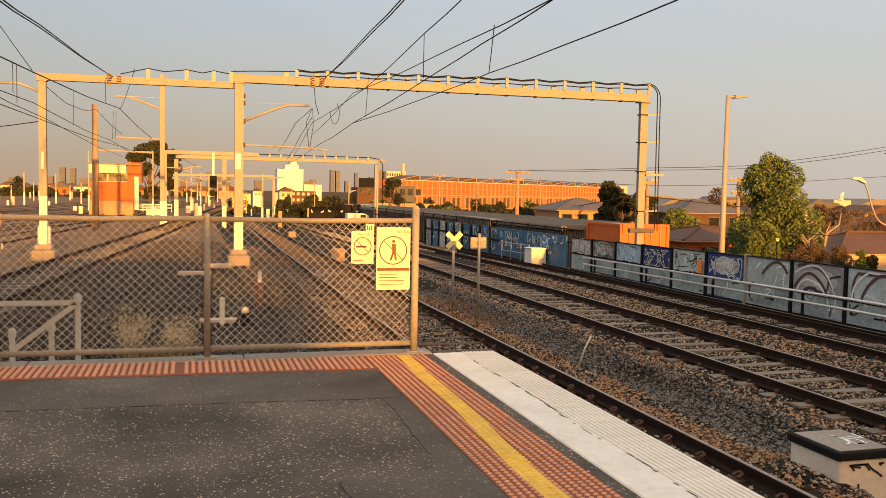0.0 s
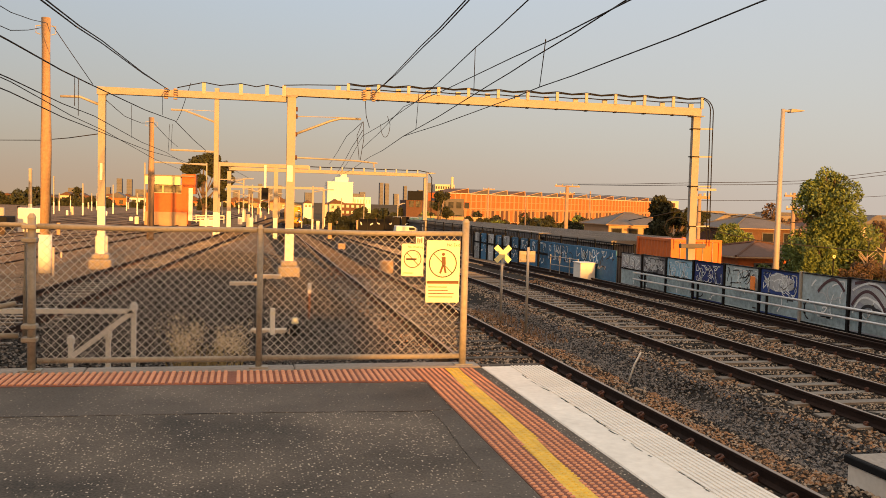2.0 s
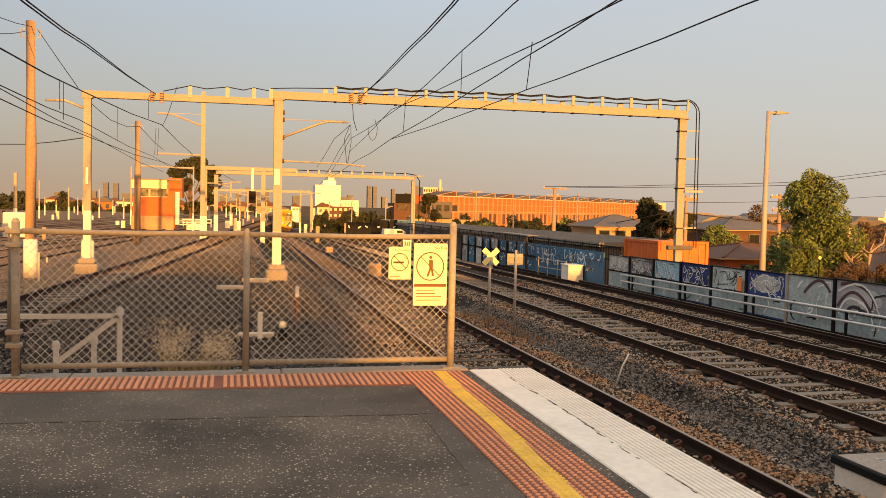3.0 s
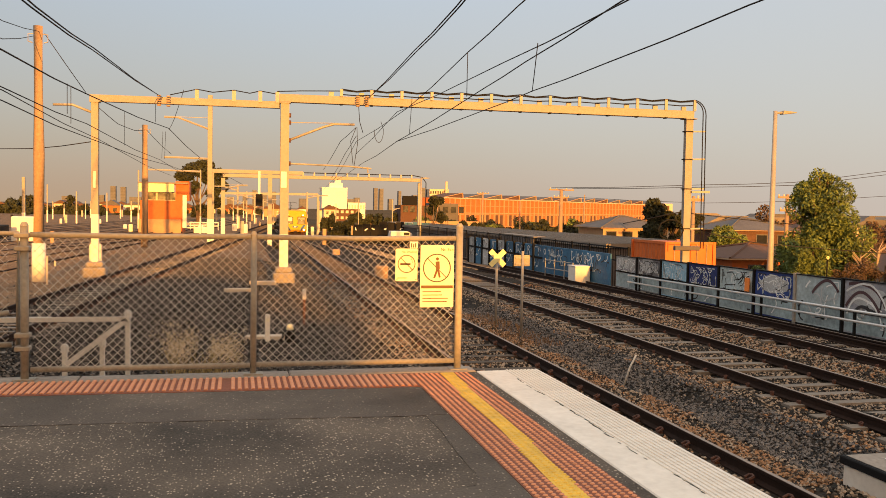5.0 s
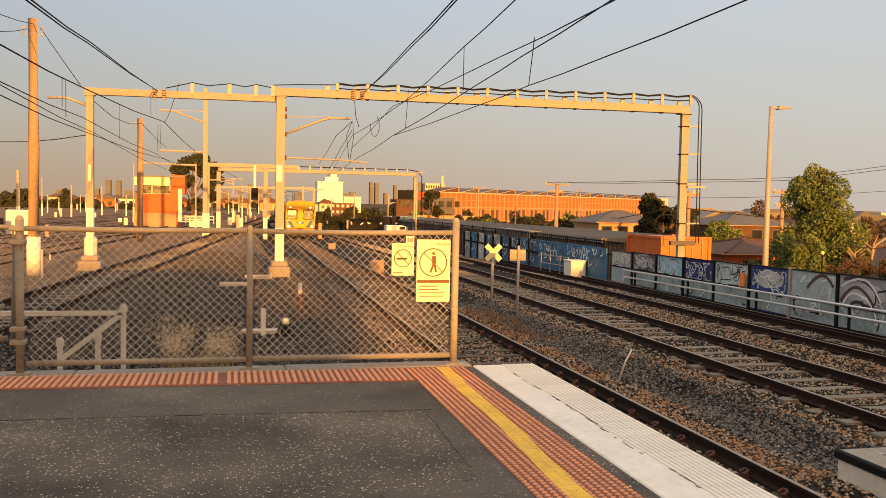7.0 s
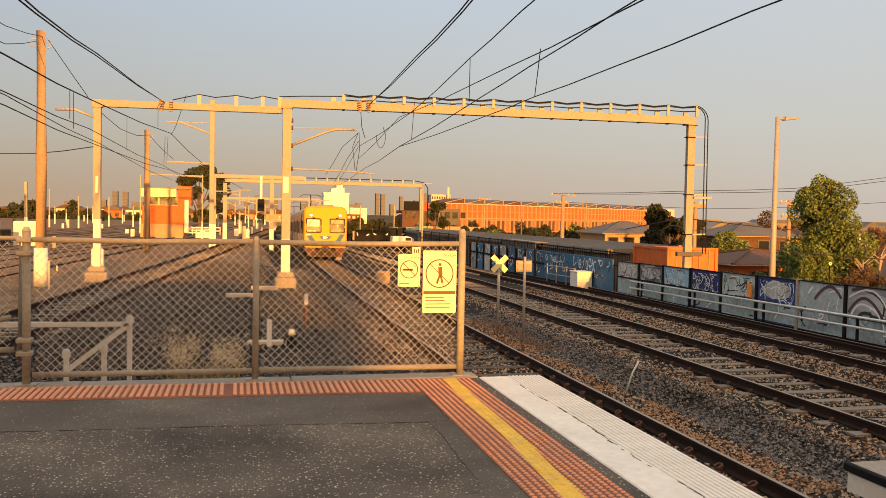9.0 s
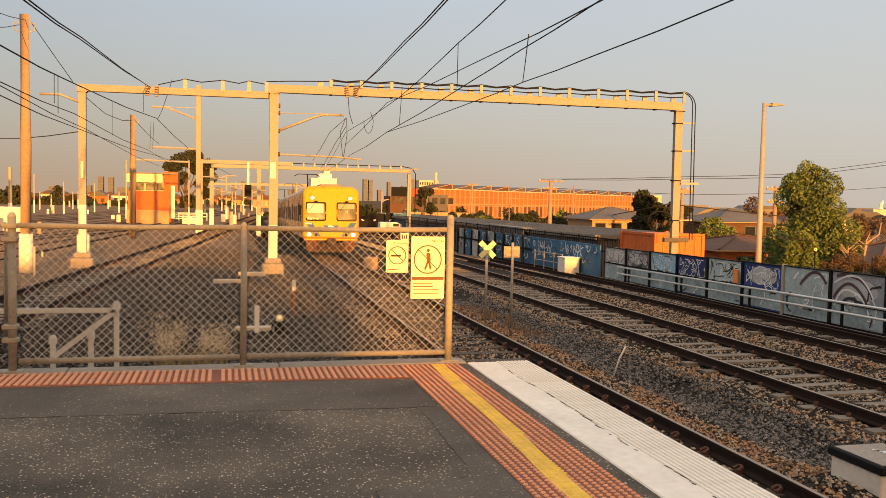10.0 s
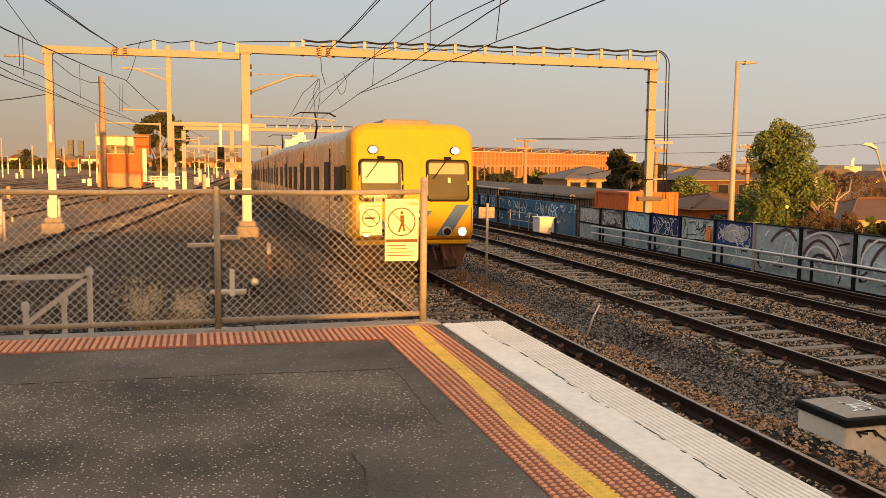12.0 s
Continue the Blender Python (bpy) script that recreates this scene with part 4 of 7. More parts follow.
# ---- timber poles and distant masts on the yard side ----
def build_timber_pole(x, y, top, r, white, label):
    tp = thing("timber_pole", label, "pole", group="timber poles")
    z0 = -1.3 - fall(x, y)
    part("shaft", Shape().tube([(x, y, z0 - 0.3), (x + 0.02, y, (z0 + top) / 2), (x, y, top)], r, 14, r * 0.68), M_WOOD, tp, smooth=True)
    if white:
        part("white_band", Shape().tube([(x, y, z0), (x, y, z0 + 1.45)], r + 0.012, 14, r + 0.006), M_WHITE, tp, "peeling white paint", smooth=True)
    for s in (-1, 1):
        part("hook", Shape().tube([(x + s * r * 0.7, y, top - 0.28), (x + s * (r + 0.1), y, top - 0.30), (x + s * (r + 0.1), y, top - 0.55), (x + s * r * 0.8, y, top - 0.6)], 0.02, 5), M_GALV, tp)
    return tp


build_timber_pole(-6.97, 33.9, 7.9, 0.23, True, "tall round timber pole with white painted foot")
P = (-6.10, 62.00, 6.94)
build_timber_pole(-21.2, 70.0, 5.75, 0.2, False, "bare timber pole in the yard carrying a line wire")
build_timber_pole(P[0], P[1], P[2], 0.27, False, "bare timber pole in the yard")


# ---- things in the yard beyond the gate ----
def build_hand_rail():
    hr = thing("hand_rail", "pale galvanised angle-iron handrail down from the platform", "handrail")
    y = 11.0
    for x, top in ((-1.27, 0.34), (-1.56, 0.00), (-1.98, -0.06), (-3.6, 0.28)):
        part("post", Shape().box(x - 0.028, x + 0.028, y - 0.028, y + 0.028, -1.32, top), M_ANGLE, hr, bevel=0.006)
        part("post_cap", Shape().tube([(x, y, top - 0.10), (x, y, top - 0.02)], 0.045, 8), M_ANGLE, hr)
    part("top_bar", Shape().beam((-1.27, y - 0.035, 0.235), (-4.2, y - 0.035, 0.24), 0.03, 0.055), M_ANGLE, hr)
    part("brace", Shape().beam((-1.27, y - 0.035, 0.235), (-1.98, y - 0.035, -0.32), 0.03, 0.06), M_ANGLE, hr)


def build_second_leaf():
    """The other leaf of the gate, seen beyond the latch post."""
    g2 = thing("gate_leaf", "second chain-link gate leaf with diagonal brace", "gate")
    y = 8.52
    part("frame", Shape().tube([(-1.925, y, 0.30), (-1.925, y, 1.33), (-4.9, y + 0.02, 1.33)], 0.024, 10), M_GALVD, g2, smooth=True)
    part("bottom_tube", Shape().tube([(-1.98, y, 0.32), (-4.9, y + 0.02, 0.32)], 0.026, 10), M_GALVD, g2, smooth=True)
    part("brace", Shape().tube([(-2.0, y - 0.02, 0.62), (-4.2, y, 0.10)], 0.024, 8), M_GALVD, g2, smooth=True)
    part("wire_mesh", chain_link(-4.9, -2.0, 0.33, 1.31, y + 0.012), M_MESHWIRE, g2, "diamond wire mesh")
    part("post", Shape().tube([(-4.95, y, -0.02), (-4.95, y, 1.4)], 0.04, 10), M_GALVD, g2, smooth=True)


def build_markers():
    z = -1.30
    for xa, xb, y in ((-0.42, 0.66, 30.2), (0.45, 1.45, 33.2), (0.20, 1.16, 19.2)):
        ob = part("cable_trough", Shape().box(xa, xb, y - 0.13, y + 0.13, z - 0.05, z + 0.11), M_CREAM, bevel=0.02)
        tagged(ob, "pale cable trough lid lying on the ballast", "trough", "cable troughs")
    tm = thing("marker_post", "short white marker post with cross base", "marker")
    part("shaft", Shape().box(0.60, 0.70, 18.85, 18.93, z, -0.70), M_WHITE, tm, bevel=0.012)
    part("band", Shape().box(0.597, 0.703, 18.846, 18.934, -0.85, -0.78), M_SIGNWHITE, tm)
    gl = thing("ground_signal", "small dark ground signal with yellow top", "signal")
    part("base", Shape().box(1.02, 1.22, 18.7, 18.95, z, -1.02), M_BLACK, gl, bevel=0.02)
    part("lamp_head", Shape().tube([(1.12, 18.8, -1.02), (1.12, 18.8, -0.95), (1.12, 18.8, -0.90)], 0.085, 12, 0.05), M_SIGN, gl, "yellow cap", smooth=True)
    part("leg", Shape().beam((1.02, 18.8, -1.05), (0.92, 18.9, z), 0.04, 0.04), M_BLACK, gl)
    st = thing("track_stake", "thin stake with white top and faded red foot", "stake")
    part("foot", Shape().tube([(1.62, 21.5, z), (1.62, 21.5, -0.66)], 0.035, 8), M_CLIP, st, "faded red lower part")
    part("top", Shape().box(1.575, 1.665, 21.46, 21.54, -0.66, -0.40), M_WHITE, st, bevel=0.01)
    s2 = part("tilted_stake", Shape().tube([(6.44, 13.6, z - 0.05), (6.53, 13.55, -1.0), (6.61, 13.5, -0.80)], 0.015, 8), M_WHITE, smooth=True)
    tagged(s2, "thin tilted white stake in the ballast", "stake")
    for x, y, zc in ((6.15, 37.5, -1.45), (7.11, 64.0, -2.0)):
        ob = part("point_box", Shape().box(x - 0.27, x + 0.27, y - 0.25, y + 0.25, zc, zc + 0.55), M_WOOD, bevel=0.05)
        tagged(ob, "small brown steel box between the tracks", "equipment box", "point boxes")


def build_cross_board():
    xs = thing("cross_board", "bright yellow diagonal-cross board on a thin post", "railway sign")
    x, y = 6.50, 21.36
    part("post", Shape().tube([(x, y, -1.35), (x, y, 0.42)], 0.035, 10), M_GALV, xs, smooth=True)
    for s in (-1, 1):
        part("arm", Shape().beam((x - 0.19, y - 0.045 - 0.006 * s, 0.39 - s * 0.19), (x + 0.19, y - 0.045 - 0.006 * s, 0.39 + s * 0.19), 0.010, 0.135), M_XYEL, xs, "yellow board")
    bs = thing("back_of_sign", "grey back of a small sign plate on a post", "railway sign")
    x, y = 6.44, 19.12
    part("post", Shape().tube([(x, y, -1.35), (x, y, 0.68)], 0.032, 10), M_GALV, bs, smooth=True)
    part("plate", Shape().box(x - 0.20, x + 0.19, y + 0.035, y + 0.045, 0.33, 0.59), M_GALVD, bs, bevel=0.004)
    for z in (0.39, 0.53):
        part("clamp", Shape().box(x - 0.17, x + 0.16, y + 0.005, y + 0.034, z - 0.02, z + 0.02), M_GALV, bs)


def squiggle(rng, u0, u1, w0, w1, n):
    """A wandering stroke in a panel's plane."""
    pts, u, w, a = [], rng.uniform(u0, u1), rng.uniform(w0, w1), rng.uniform(0, 6.28)
    turn = rng.uniform(-1.2, 1.2)
    for _ in range(n):
        pts.append((u, w))
        a += turn * 0.45 + rng.uniform(-0.5, 0.5)
        if rng.random() < 0.15:
            turn = -turn
        u = min(max(u + math.cos(a) * 0.075, u0), u1)
        w = min(max(w + math.sin(a) * 0.085, w0), w1)
    return pts


def stroke(pts, width, place):
    """One flat ribbon along a stroke; place() turns (u, w) into a point."""
    path = [Vector(p) for p in pts]
    path = [p for k, p in enumerate(path) if k == 0 or (p - path[k - 1]).length > 1e-3]
    sh = Shape()
    last = len(path) - 1
    for k, p in enumerate(path):
        d = path[min(k + 1, last)] - path[max(k - 1, 0)]
        d = d.normalized() if d.length > 1e-6 else Vector((1, 0))
        s = Vector((-d.y, d.x)) * width / 2
        sh.v += [place(p.x + s.x, p.y + s.y), place(p.x - s.x, p.y - s.y)]
    sh.f = [(2 * k, 2 * k + 1, 2 * k + 3, 2 * k + 2) for k in range(last)]
    return sh


def build_pit():
    pt = thing("cable_pit", "pale concrete cable pit with dark lid and sprayed marks", "cable pit")
    x0, x1, y0, y1, z0, zl, z1 = 6.16, 6.80, 7.00, 7.73, -1.50, -0.955, -0.865
    part("box", Shape().box(x0, x1, y0, y1, z0, zl), M_WHITE_COPING, pt, "cream concrete box", bevel=0.015)
    part("lid", Shape().box(x0 - 0.03, x1 + 0.03, y0 - 0.03, y1 + 0.03, zl + 0.003, z1), M_DARKFRAME, pt, "dark grey lid", bevel=0.012)
    part("lid_top", Shape().box(x0 + 0.02, x1 - 0.02, y0 + 0.02, y1 - 0.02, z1 + 0.001, z1 + 0.006), M_CONC, pt, "weathered lid face")
    rng = random.Random(5)
    for k in range(4):
        pts = squiggle(rng, x0 + 0.25, x0 + 0.6, y0 + 0.2, y1 - 0.2, 7)
        part("sprayed_mark", stroke(pts, 0.028, lambda u, w: (u, w, z1 + 0.010)), M_GRAFW, pt, "white spray mark")
    for k in range(6):
        pts = squiggle(rng, x0 + 0.12, x1 - 0.1, z0 + 0.12, zl - 0.05, 6)
        part("sprayed_mark", stroke(pts, 0.022, lambda u, w: (u, y0 - 0.005, w)), M_GRAFB, pt, "black spray mark")


build_hand_rail()
build_second_leaf()
build_markers()
build_cross_board()
build_pit()


# ---- graffiti fence along the outer track ----
FX = 14.3


def build_fence():
    rng = random.Random(11)
    fe = thing("graffiti_fence", "low steel panel fence covered in grey and blue graffiti", "fence")
    step = 1.86
    ys = [31.2 - step * i for i in range(18)]
    for i, (yb, ya) in enumerate(zip(ys, ys[1:])):
        top = 0.10 - 0.012 * max(0.0, ya - 16)
        z0 = -1.30 - drop(ya)
        blue = i in (3, 5)
        p = part("panel", Shape().box(FX, FX + 0.05, ya + 0.05, yb - 0.05, z0 + 0.16, top), FENCE_TONES[i if i < 9 else 6 + i % 3], fe, "dark blue panel" if blue else "", bevel=0.006)
        part("faded_field", Shape().box(FX - 0.004, FX - 0.001, ya + 0.08, yb - 0.08, z0 + 0.2, -0.68), M_FADED, fe, "faded teal lower half")
        part("kick_plate", Shape().box(FX - 0.01, FX + 0.03, ya + 0.02, yb - 0.02, z0 - 0.1, z0 + 0.155), M_DARKFRAME, fe)
        part("top_strip", Shape().box(FX - 0.03, FX + 0.08, ya + 0.02, yb - 0.02, top + 0.002, top + 0.028), M_DARKFRAME, fe)
        part("mid_strip", Shape().box(FX - 0.022, FX - 0.002, ya + 0.03, yb - 0.03, -0.66, -0.61), M_DARKFRAME, fe)
        part("post", Shape().box(FX - 0.05, FX + 0.10, ya - 0.042, ya + 0.042, z0 - 0.2, top + 0.06), M_DARKFRAME if i not in (5, 9) else M_GALV, fe, bevel=0.008)
        place = (lambda u, w: (FX - 0.0075, u, w))
        if i in (0, 1, 5, 7, 10, 13):
            blob = [(ya + 0.93 + 0.70 * math.cos(a) * rng.uniform(0.8, 1.1), -0.28 + 0.27 * math.sin(a) * rng.uniform(0.8, 1.1)) for a in (k * 0.4488 for k in range(14))]
            part("sprayed_field", Shape().prism([(u, w) for u, w in blob], "x", FX - 0.005, FX - 0.001), M_GRAFG, fe, "sprayed patch")
        big = i >= 6
        if big:
            # broad swoops, one inside the other
            cu, cw, ph = ya + rng.uniform(0.5, 1.3), rng.uniform(-0.9, -0.55), rng.uniform(-0.3, 0.6)
            for k, (r, tone) in enumerate(((0.86, M_MAROON), (0.80, M_GRAFW), (0.54, M_MAROON), (0.47, M_GRAFW), (0.26, M_GRAFB))[:5 if i % 2 else 3]):
                arc = [(cu + r * (1.05 + 0.12 * math.sin(0.33 * j + k)) * math.cos(ph + 0.17 * j), cw + r * (1.0 + 0.10 * math.cos(0.29 * j + 2 * k)) * math.sin(ph + 0.17 * j)) for j in range(17)]
                arc = [p for p in arc if ya + 0.1 < p[0] < yb - 0.1 and z0 + 0.2 < p[1] < top - 0.05]
                if len(arc) > 2:
                    part("sprayed_arc", stroke(arc, (0.075, 0.05)[k % 2], (lambda u, w, o=k: (FX - 0.009 - 0.001 * o, u, w))), tone, fe, "broad sprayed arc")
        for k in range(6 if big else 26):
            pts = squiggle(rng, ya + 0.18, yb - 0.18, -0.95 if big else -0.60, top - 0.08, 16 if big else 9)
            part("sprayed_line", stroke(pts, (0.05, 0.03, 0.035)[k % 3] if big else (0.028, 0.020)[k % 2], place), M_GRAFB if k % (2 if i in (1, 4) else 7) == 0 else M_GRAFG if big and k % 2 else M_GRAFW, fe, "sprayed line")
        for k in range(2):
            pts = squiggle(rng, ya + 0.15, yb - 0.15, z0 + 0.25, -0.70, 8)
            part("sprayed_line", stroke(pts, 0.04, place), M_GRAFB if k else M_GRAFW, fe, "sprayed line")
    # orange plate hung on the fence
    part("orange_plate", Shape().box(FX - 0.10, FX - 0.07, 22.02, 22.24, -0.58, -0.19), M_ORANGEPLATE, fe, "orange marker plate", bevel=0.006)
    # far, taller blue panels
    y = 31.4
    k = 0
    far = thing("blue_fence", "tall blue sheet fence with sprayed lettering shapes", "fence")
    while y < 52:
        w = 4.2 if k == 0 else 3.6 if k == 1 else 1.55
        z0 = -1.34 - drop(y)
        top = 0.0 - 0.004 * (y - 31)
        x = FX - 0.12 if k < 2 else FX
        part("panel", Shape().box(x, x + 0.05, y + 0.03, y + w - 0.03, z0, top), M_PANELB if k < 5 or k % 2 else M_PANEL, far, bevel=0.006)
        if k >= 2:
            part("post", Shape().box(x - 0.07, x + 0.08, y + w - 0.09, y + w + 0.09, z0 - 0.1, top + 0.05), M_DARKFRAME, far)
            part("mid_strip", Shape().box(x - 0.03, x - 0.002, y + 0.03, y + w - 0.03, -0.70, -0.60), M_DARKFRAME, far)
        place = (lambda u, w_, x=x: (x - 0.006, u, w_))
        for j in range(30 if k < 2 else 9):
            a = y + 0.2 + (w - 0.6) * (j / (30 if k < 2 else 9))
            pts = squiggle(rng, a, min(a + 0.6, y + w - 0.12), -0.8 if k < 2 else -1.15, top - 0.1, 12)
            part("sprayed_line", stroke(pts, 0.045, place), M_GRAFW if j % 3 else M_GRAFB, far, "sprayed line")
        y += w
        k += 1
    # guard tubes before the fence
    gr = thing("guard_rail", "double galvanised guard tubes along the fence", "guard rail")
    for z in (-0.58, -0.82):
        part("tube", Shape().tube([(FX - 0.32, -2.5, z + 0.03), (FX - 0.32, 16, z + 0.02), (FX - 0.32, 29.4, z - 0.10)], 0.031, 10), M_TUBE, gr, smooth=True)
    for i in range(9):
        y = 28.6 - i * 3.72
        part("leg", Shape().box(FX - 0.28, FX - 0.22, y - 0.03, y + 0.03, -1.40, -0.60), M_DARKFRAME, gr, bevel=0.008)
        part("foot", Shape().box(FX - 0.42, FX - 0.10, y - 0.22, y + 0.22, -1.36, -1.20), M_CONC, gr, bevel=0.02)
    # low kerb of pale concrete at the fence's foot
    part("footing_strip", Shape().box(FX - 0.25, FX + 0.3, -4, 31.3, -1.6, -1.28), M_CONC, fe)
    # black palings behind the blue sheets
    pal = thing("black_paling_fence", "black steel paling fence behind the blue sheets", "fence")
    n = 0
    y = 32.0
    while y < 75 and n < 280:
        z0 = -2.2 - drop(y)
        part("paling", Shape().box(15.19, 15.21, y - 0.012, y + 0.012, z0, 0.20 - 0.004 * (y - 32)), M_DARKFRAME, pal) if n % 8 else part("post", Shape().box(15.17, 15.23, y - 0.03, y + 0.03, z0, 0.25), M_DARKFRAME, pal)
        y += 0.24 + 0.004 * (y - 32)
        n += 1
    for z in (0.18, -0.35):
        part("rail", Shape().box(15.17, 15.23, 32, 75, z - 0.025, z + 0.025), M_DARKFRAME, pal)
    # relay box before the sheets
    rb = thing("relay_box", "white steel relay cabinet beside the outer track", "cabinet")
    part("body", Shape().box(13.45, 14.1, 33.2, 34.0, -1.42, -0.64), M_WHITE, rb, bevel=0.02)
    part("cap", Shape().box(13.42, 14.13, 33.17, 34.03, -0.638, -0.60), M_WHITE, rb, bevel=0.01)
    # thin hand rail beside it
    tr = thing("tube_rail", "thin grey tube railing by the cabinet", "railing")
    for y in (34.6, 35.6, 36.8, 38.0):
        part("post", Shape().tube([(13.9, y, -1.45), (13.9, y, -0.55)], 0.025, 6), M_GALV, tr)
    for z in (-0.58, -0.95):
        part("tube", Shape().tube([(13.9, 34.6, z), (13.9, 38.0, z - 0.05)], 0.022, 6), M_GALV, tr)


build_fence()


# ---- foliage ----
def leaf_cloud(rng, lobes, count, size, droop=0.0):
    """Leaves in uneven lobes: each lobe is (x, y, z, rx, ry, rz)."""
    vol = np.array([l[3] * l[4] * l[5] for l in lobes]) ** 0.67
    pick = rng.choice(len(lobes), count, p=vol / vol.sum())
    lb = np.array(lobes)[pick]
    d = rng.normal(size=(count, 3))
    d /= np.linalg.norm(d, axis=1)[:, None]
    r = rng.uniform(0.45, 1.05, count) ** 0.6
    c = lb[:, :3] + d * lb[:, 3:] * r[:, None]
    # small twigs: leaves gather round points
    a = rng.normal(size=(count, 3))
    a[:, 2] -= droop
    a /= np.linalg.norm(a, axis=1)[:, None]
    b = np.cross(a, rng.normal(size=(count, 3)))
    b /= np.linalg.norm(b, axis=1)[:, None]
    s = size * rng.uniform(0.55, 1.3, count)[:, None]
    v = np.stack([c - a * s, c + b * s * 0.45, c + a * s, c - b * s * 0.45], axis=1).reshape(-1, 3)
    return v


def cloud_mesh(name, v, material):
    me = bpy.data.meshes.new(name)
    n = len(v) // 4
    me.from_pydata(v.tolist(), [], np.arange(n * 4).reshape(n, 4).tolist())
    me.materials.append(material)
    return me


def build_tree(name, at, lobes, count, size, leaf, label, trunk_r=0.18, seed=1, group="", droop=0.0):
    """Trunk with limbs to each lobe and a crown of loose leaves."""
    rng = np.random.default_rng(seed)
    tr = thing(name, label, "tree" if "tree" in name else "shrub", group=group)
    x, y, z = at
    top = max(l[2] for l in lobes)
    sh = Shape().tube([(x, y, z), (x + 0.1, y, z + (top - z) * 0.4), (x, y, top)], trunk_r, 8, trunk_r * 0.25)
    for l in lobes:
        zb = z + (l[2] - z) * 0.55
        sh.tube([(x, y, zb), ((x + l[0]) / 2, (y + l[1]) / 2, (zb + l[2]) / 2 + 0.1), (l[0], l[1], l[2] + l[5] * 0.5)], trunk_r * 0.45, 6, trunk_r * 0.1)
    part("trunk", sh, M_BARK, tr)
    cr = new("crown", cloud_mesh("crown", leaf_cloud(rng, lobes, count, size, droop), leaf))
    cr.parent = tr
    return tr


def lobes_in(rng, cx, cy, z0, z1, half, n, taper=0.7, size=0.38):
    """Random lobes filling an upright crown."""
    out = []
    for _ in range(n):
        h = rng.uniform(0, 1)
        w = half * (1 - taper * h) * rng.uniform(0.25, 1.0)
        a = rng.uniform(0, 6.28)
        s = half * size * rng.uniform(0.7, 1.3) * (1.15 - 0.5 * h)
        out.append((cx + w * math.cos(a), cy + w * math.sin(a), z0 + (z1 - z0) * h, s, s, s * rng.uniform(0.8, 1.2)))
    return out


def build_trees():
    rng = np.random.default_rng(3)
    # the big green tree behind the fence
    lobes = lobes_in(rng, 31.0, 41, -1.2, 1.6, 2.5, 26, 0.35) + lobes_in(rng, 30.7, 41, 1.6, 3.7, 1.9, 16, 0.55) + lobes_in(rng, 28.6, 40, -2.0, 0.3, 1.2, 8, 0.5)
    build_tree("green_tree", (31, 41, -5), lobes, 40000, 0.095, M_LEAF, "large leafy green tree catching evening light", 0.25, 4)
    build_tree("young_tree", (28.4, 38.5, -5), lobes_in(rng, 28.4, 38.5, -2.5, 0.25, 1.3, 14, 0.7), 12000, 0.08, M_LEAF, "young bright green tree beside the large one", 0.12, 5)
    # dark conifer behind the gantry column
    build_tree("conifer_tree", (31.2, 60, -5.4), lobes_in(rng, 30.7, 60, -3.0, 2.5, 1.9, 34, 0.85, 0.36) + lobes_in(rng, 32.5, 60, -2.5, 1.5, 1.7, 22, 0.4, 0.42), 26000, 0.19, M_LEAFD, "dark pointed conifer behind the gantry column", 0.2, 6)
    # round bush before the houses
    build_tree("round_tree", (35.6, 58, -5.4), lobes_in(rng, 35.6, 58, -1.2, 0.45, 1.6, 18, 0.4), 11000, 0.12, M_LEAF, "round olive-green garden tree", 0.15, 7)
    # bare reddish shrubs on the far right
    for k, (x, y, z1, h, n) in enumerate(((43.0, 51.0, 0.9, 2.4, 12), (46.6, 53.0, 1.2, 2.8, 14), (50.0, 53.5, 1.4, 3.0, 14), (40.4, 51.0, 0.3, 1.8, 9), (29.6, 37.6, -0.3, 0.9, 9), (30.9, 37.8, 0.1, 1.1, 10), (32.3, 38.0, 0.2, 1.0, 10))):
        build_tree("bare_tree", (x, y, -5), lobes_in(rng, x, y, -2.6, z1 - 0.6, h, n, 0.3), 5200, 0.055, M_LEAFB, "bare reddish-brown shrubby tree", 0.14, 20 + k, "bare trees")
    # pale bare trunks and clipped shrubs over the fence
    for k, limbs in enumerate((((31.0, 38.0, -5.0), (31.05, 38.0, -1.5), (30.8, 38.0, -0.6), (30.9, 38.0, 0.3)), ((32.5, 39.0, -5.0), (32.6, 39.0, -1.2), (32.7, 39.0, -0.2), (33.5, 39.0, 0.3), (33.6, 39.0, 0.9)))):
        bt = thing("bare_trunk_tree", "bare garden tree with pale forked limbs", "tree", group="pale bare trees")
        part("trunk", Shape().tube(limbs, 0.075, 8, 0.03), M_PALEBARK, bt, smooth=True)
        x, y, z = limbs[2]
        for j in range(7):
            dx, dz = 0.75 * math.cos(j * 2.1 + k), 0.25 + 0.13 * j
            part("limb", Shape().tube([(x, y, z + 0.1 * j - 0.5), (x + dx * 0.5, y + 0.1, z + dz * 0.5 - 0.2), (x + dx, y + 0.15, z + dz * 0.55)], 0.028, 6, 0.01), M_PALEBARK, bt)
    for x, y, z1, h, leaf in ((33.6, 37.5, -0.75, 0.45, M_LEAF), (32.1, 37.0, -1.25, 0.6, M_LEAFD), (34.5, 37.6, -1.2, 0.6, M_LEAFD), (29.9, 45.5, -1.1, 0.8, M_LEAF)):
        build_tree("garden_shrub", (x, y, -5), lobes_in(rng, x, y, -2.6, z1 - 0.2, h, 9, 0.6), 3000, 0.07, leaf, "clipped green garden shrub behind the fence", 0.08, 170 + int(x * 3), "garden shrubs")
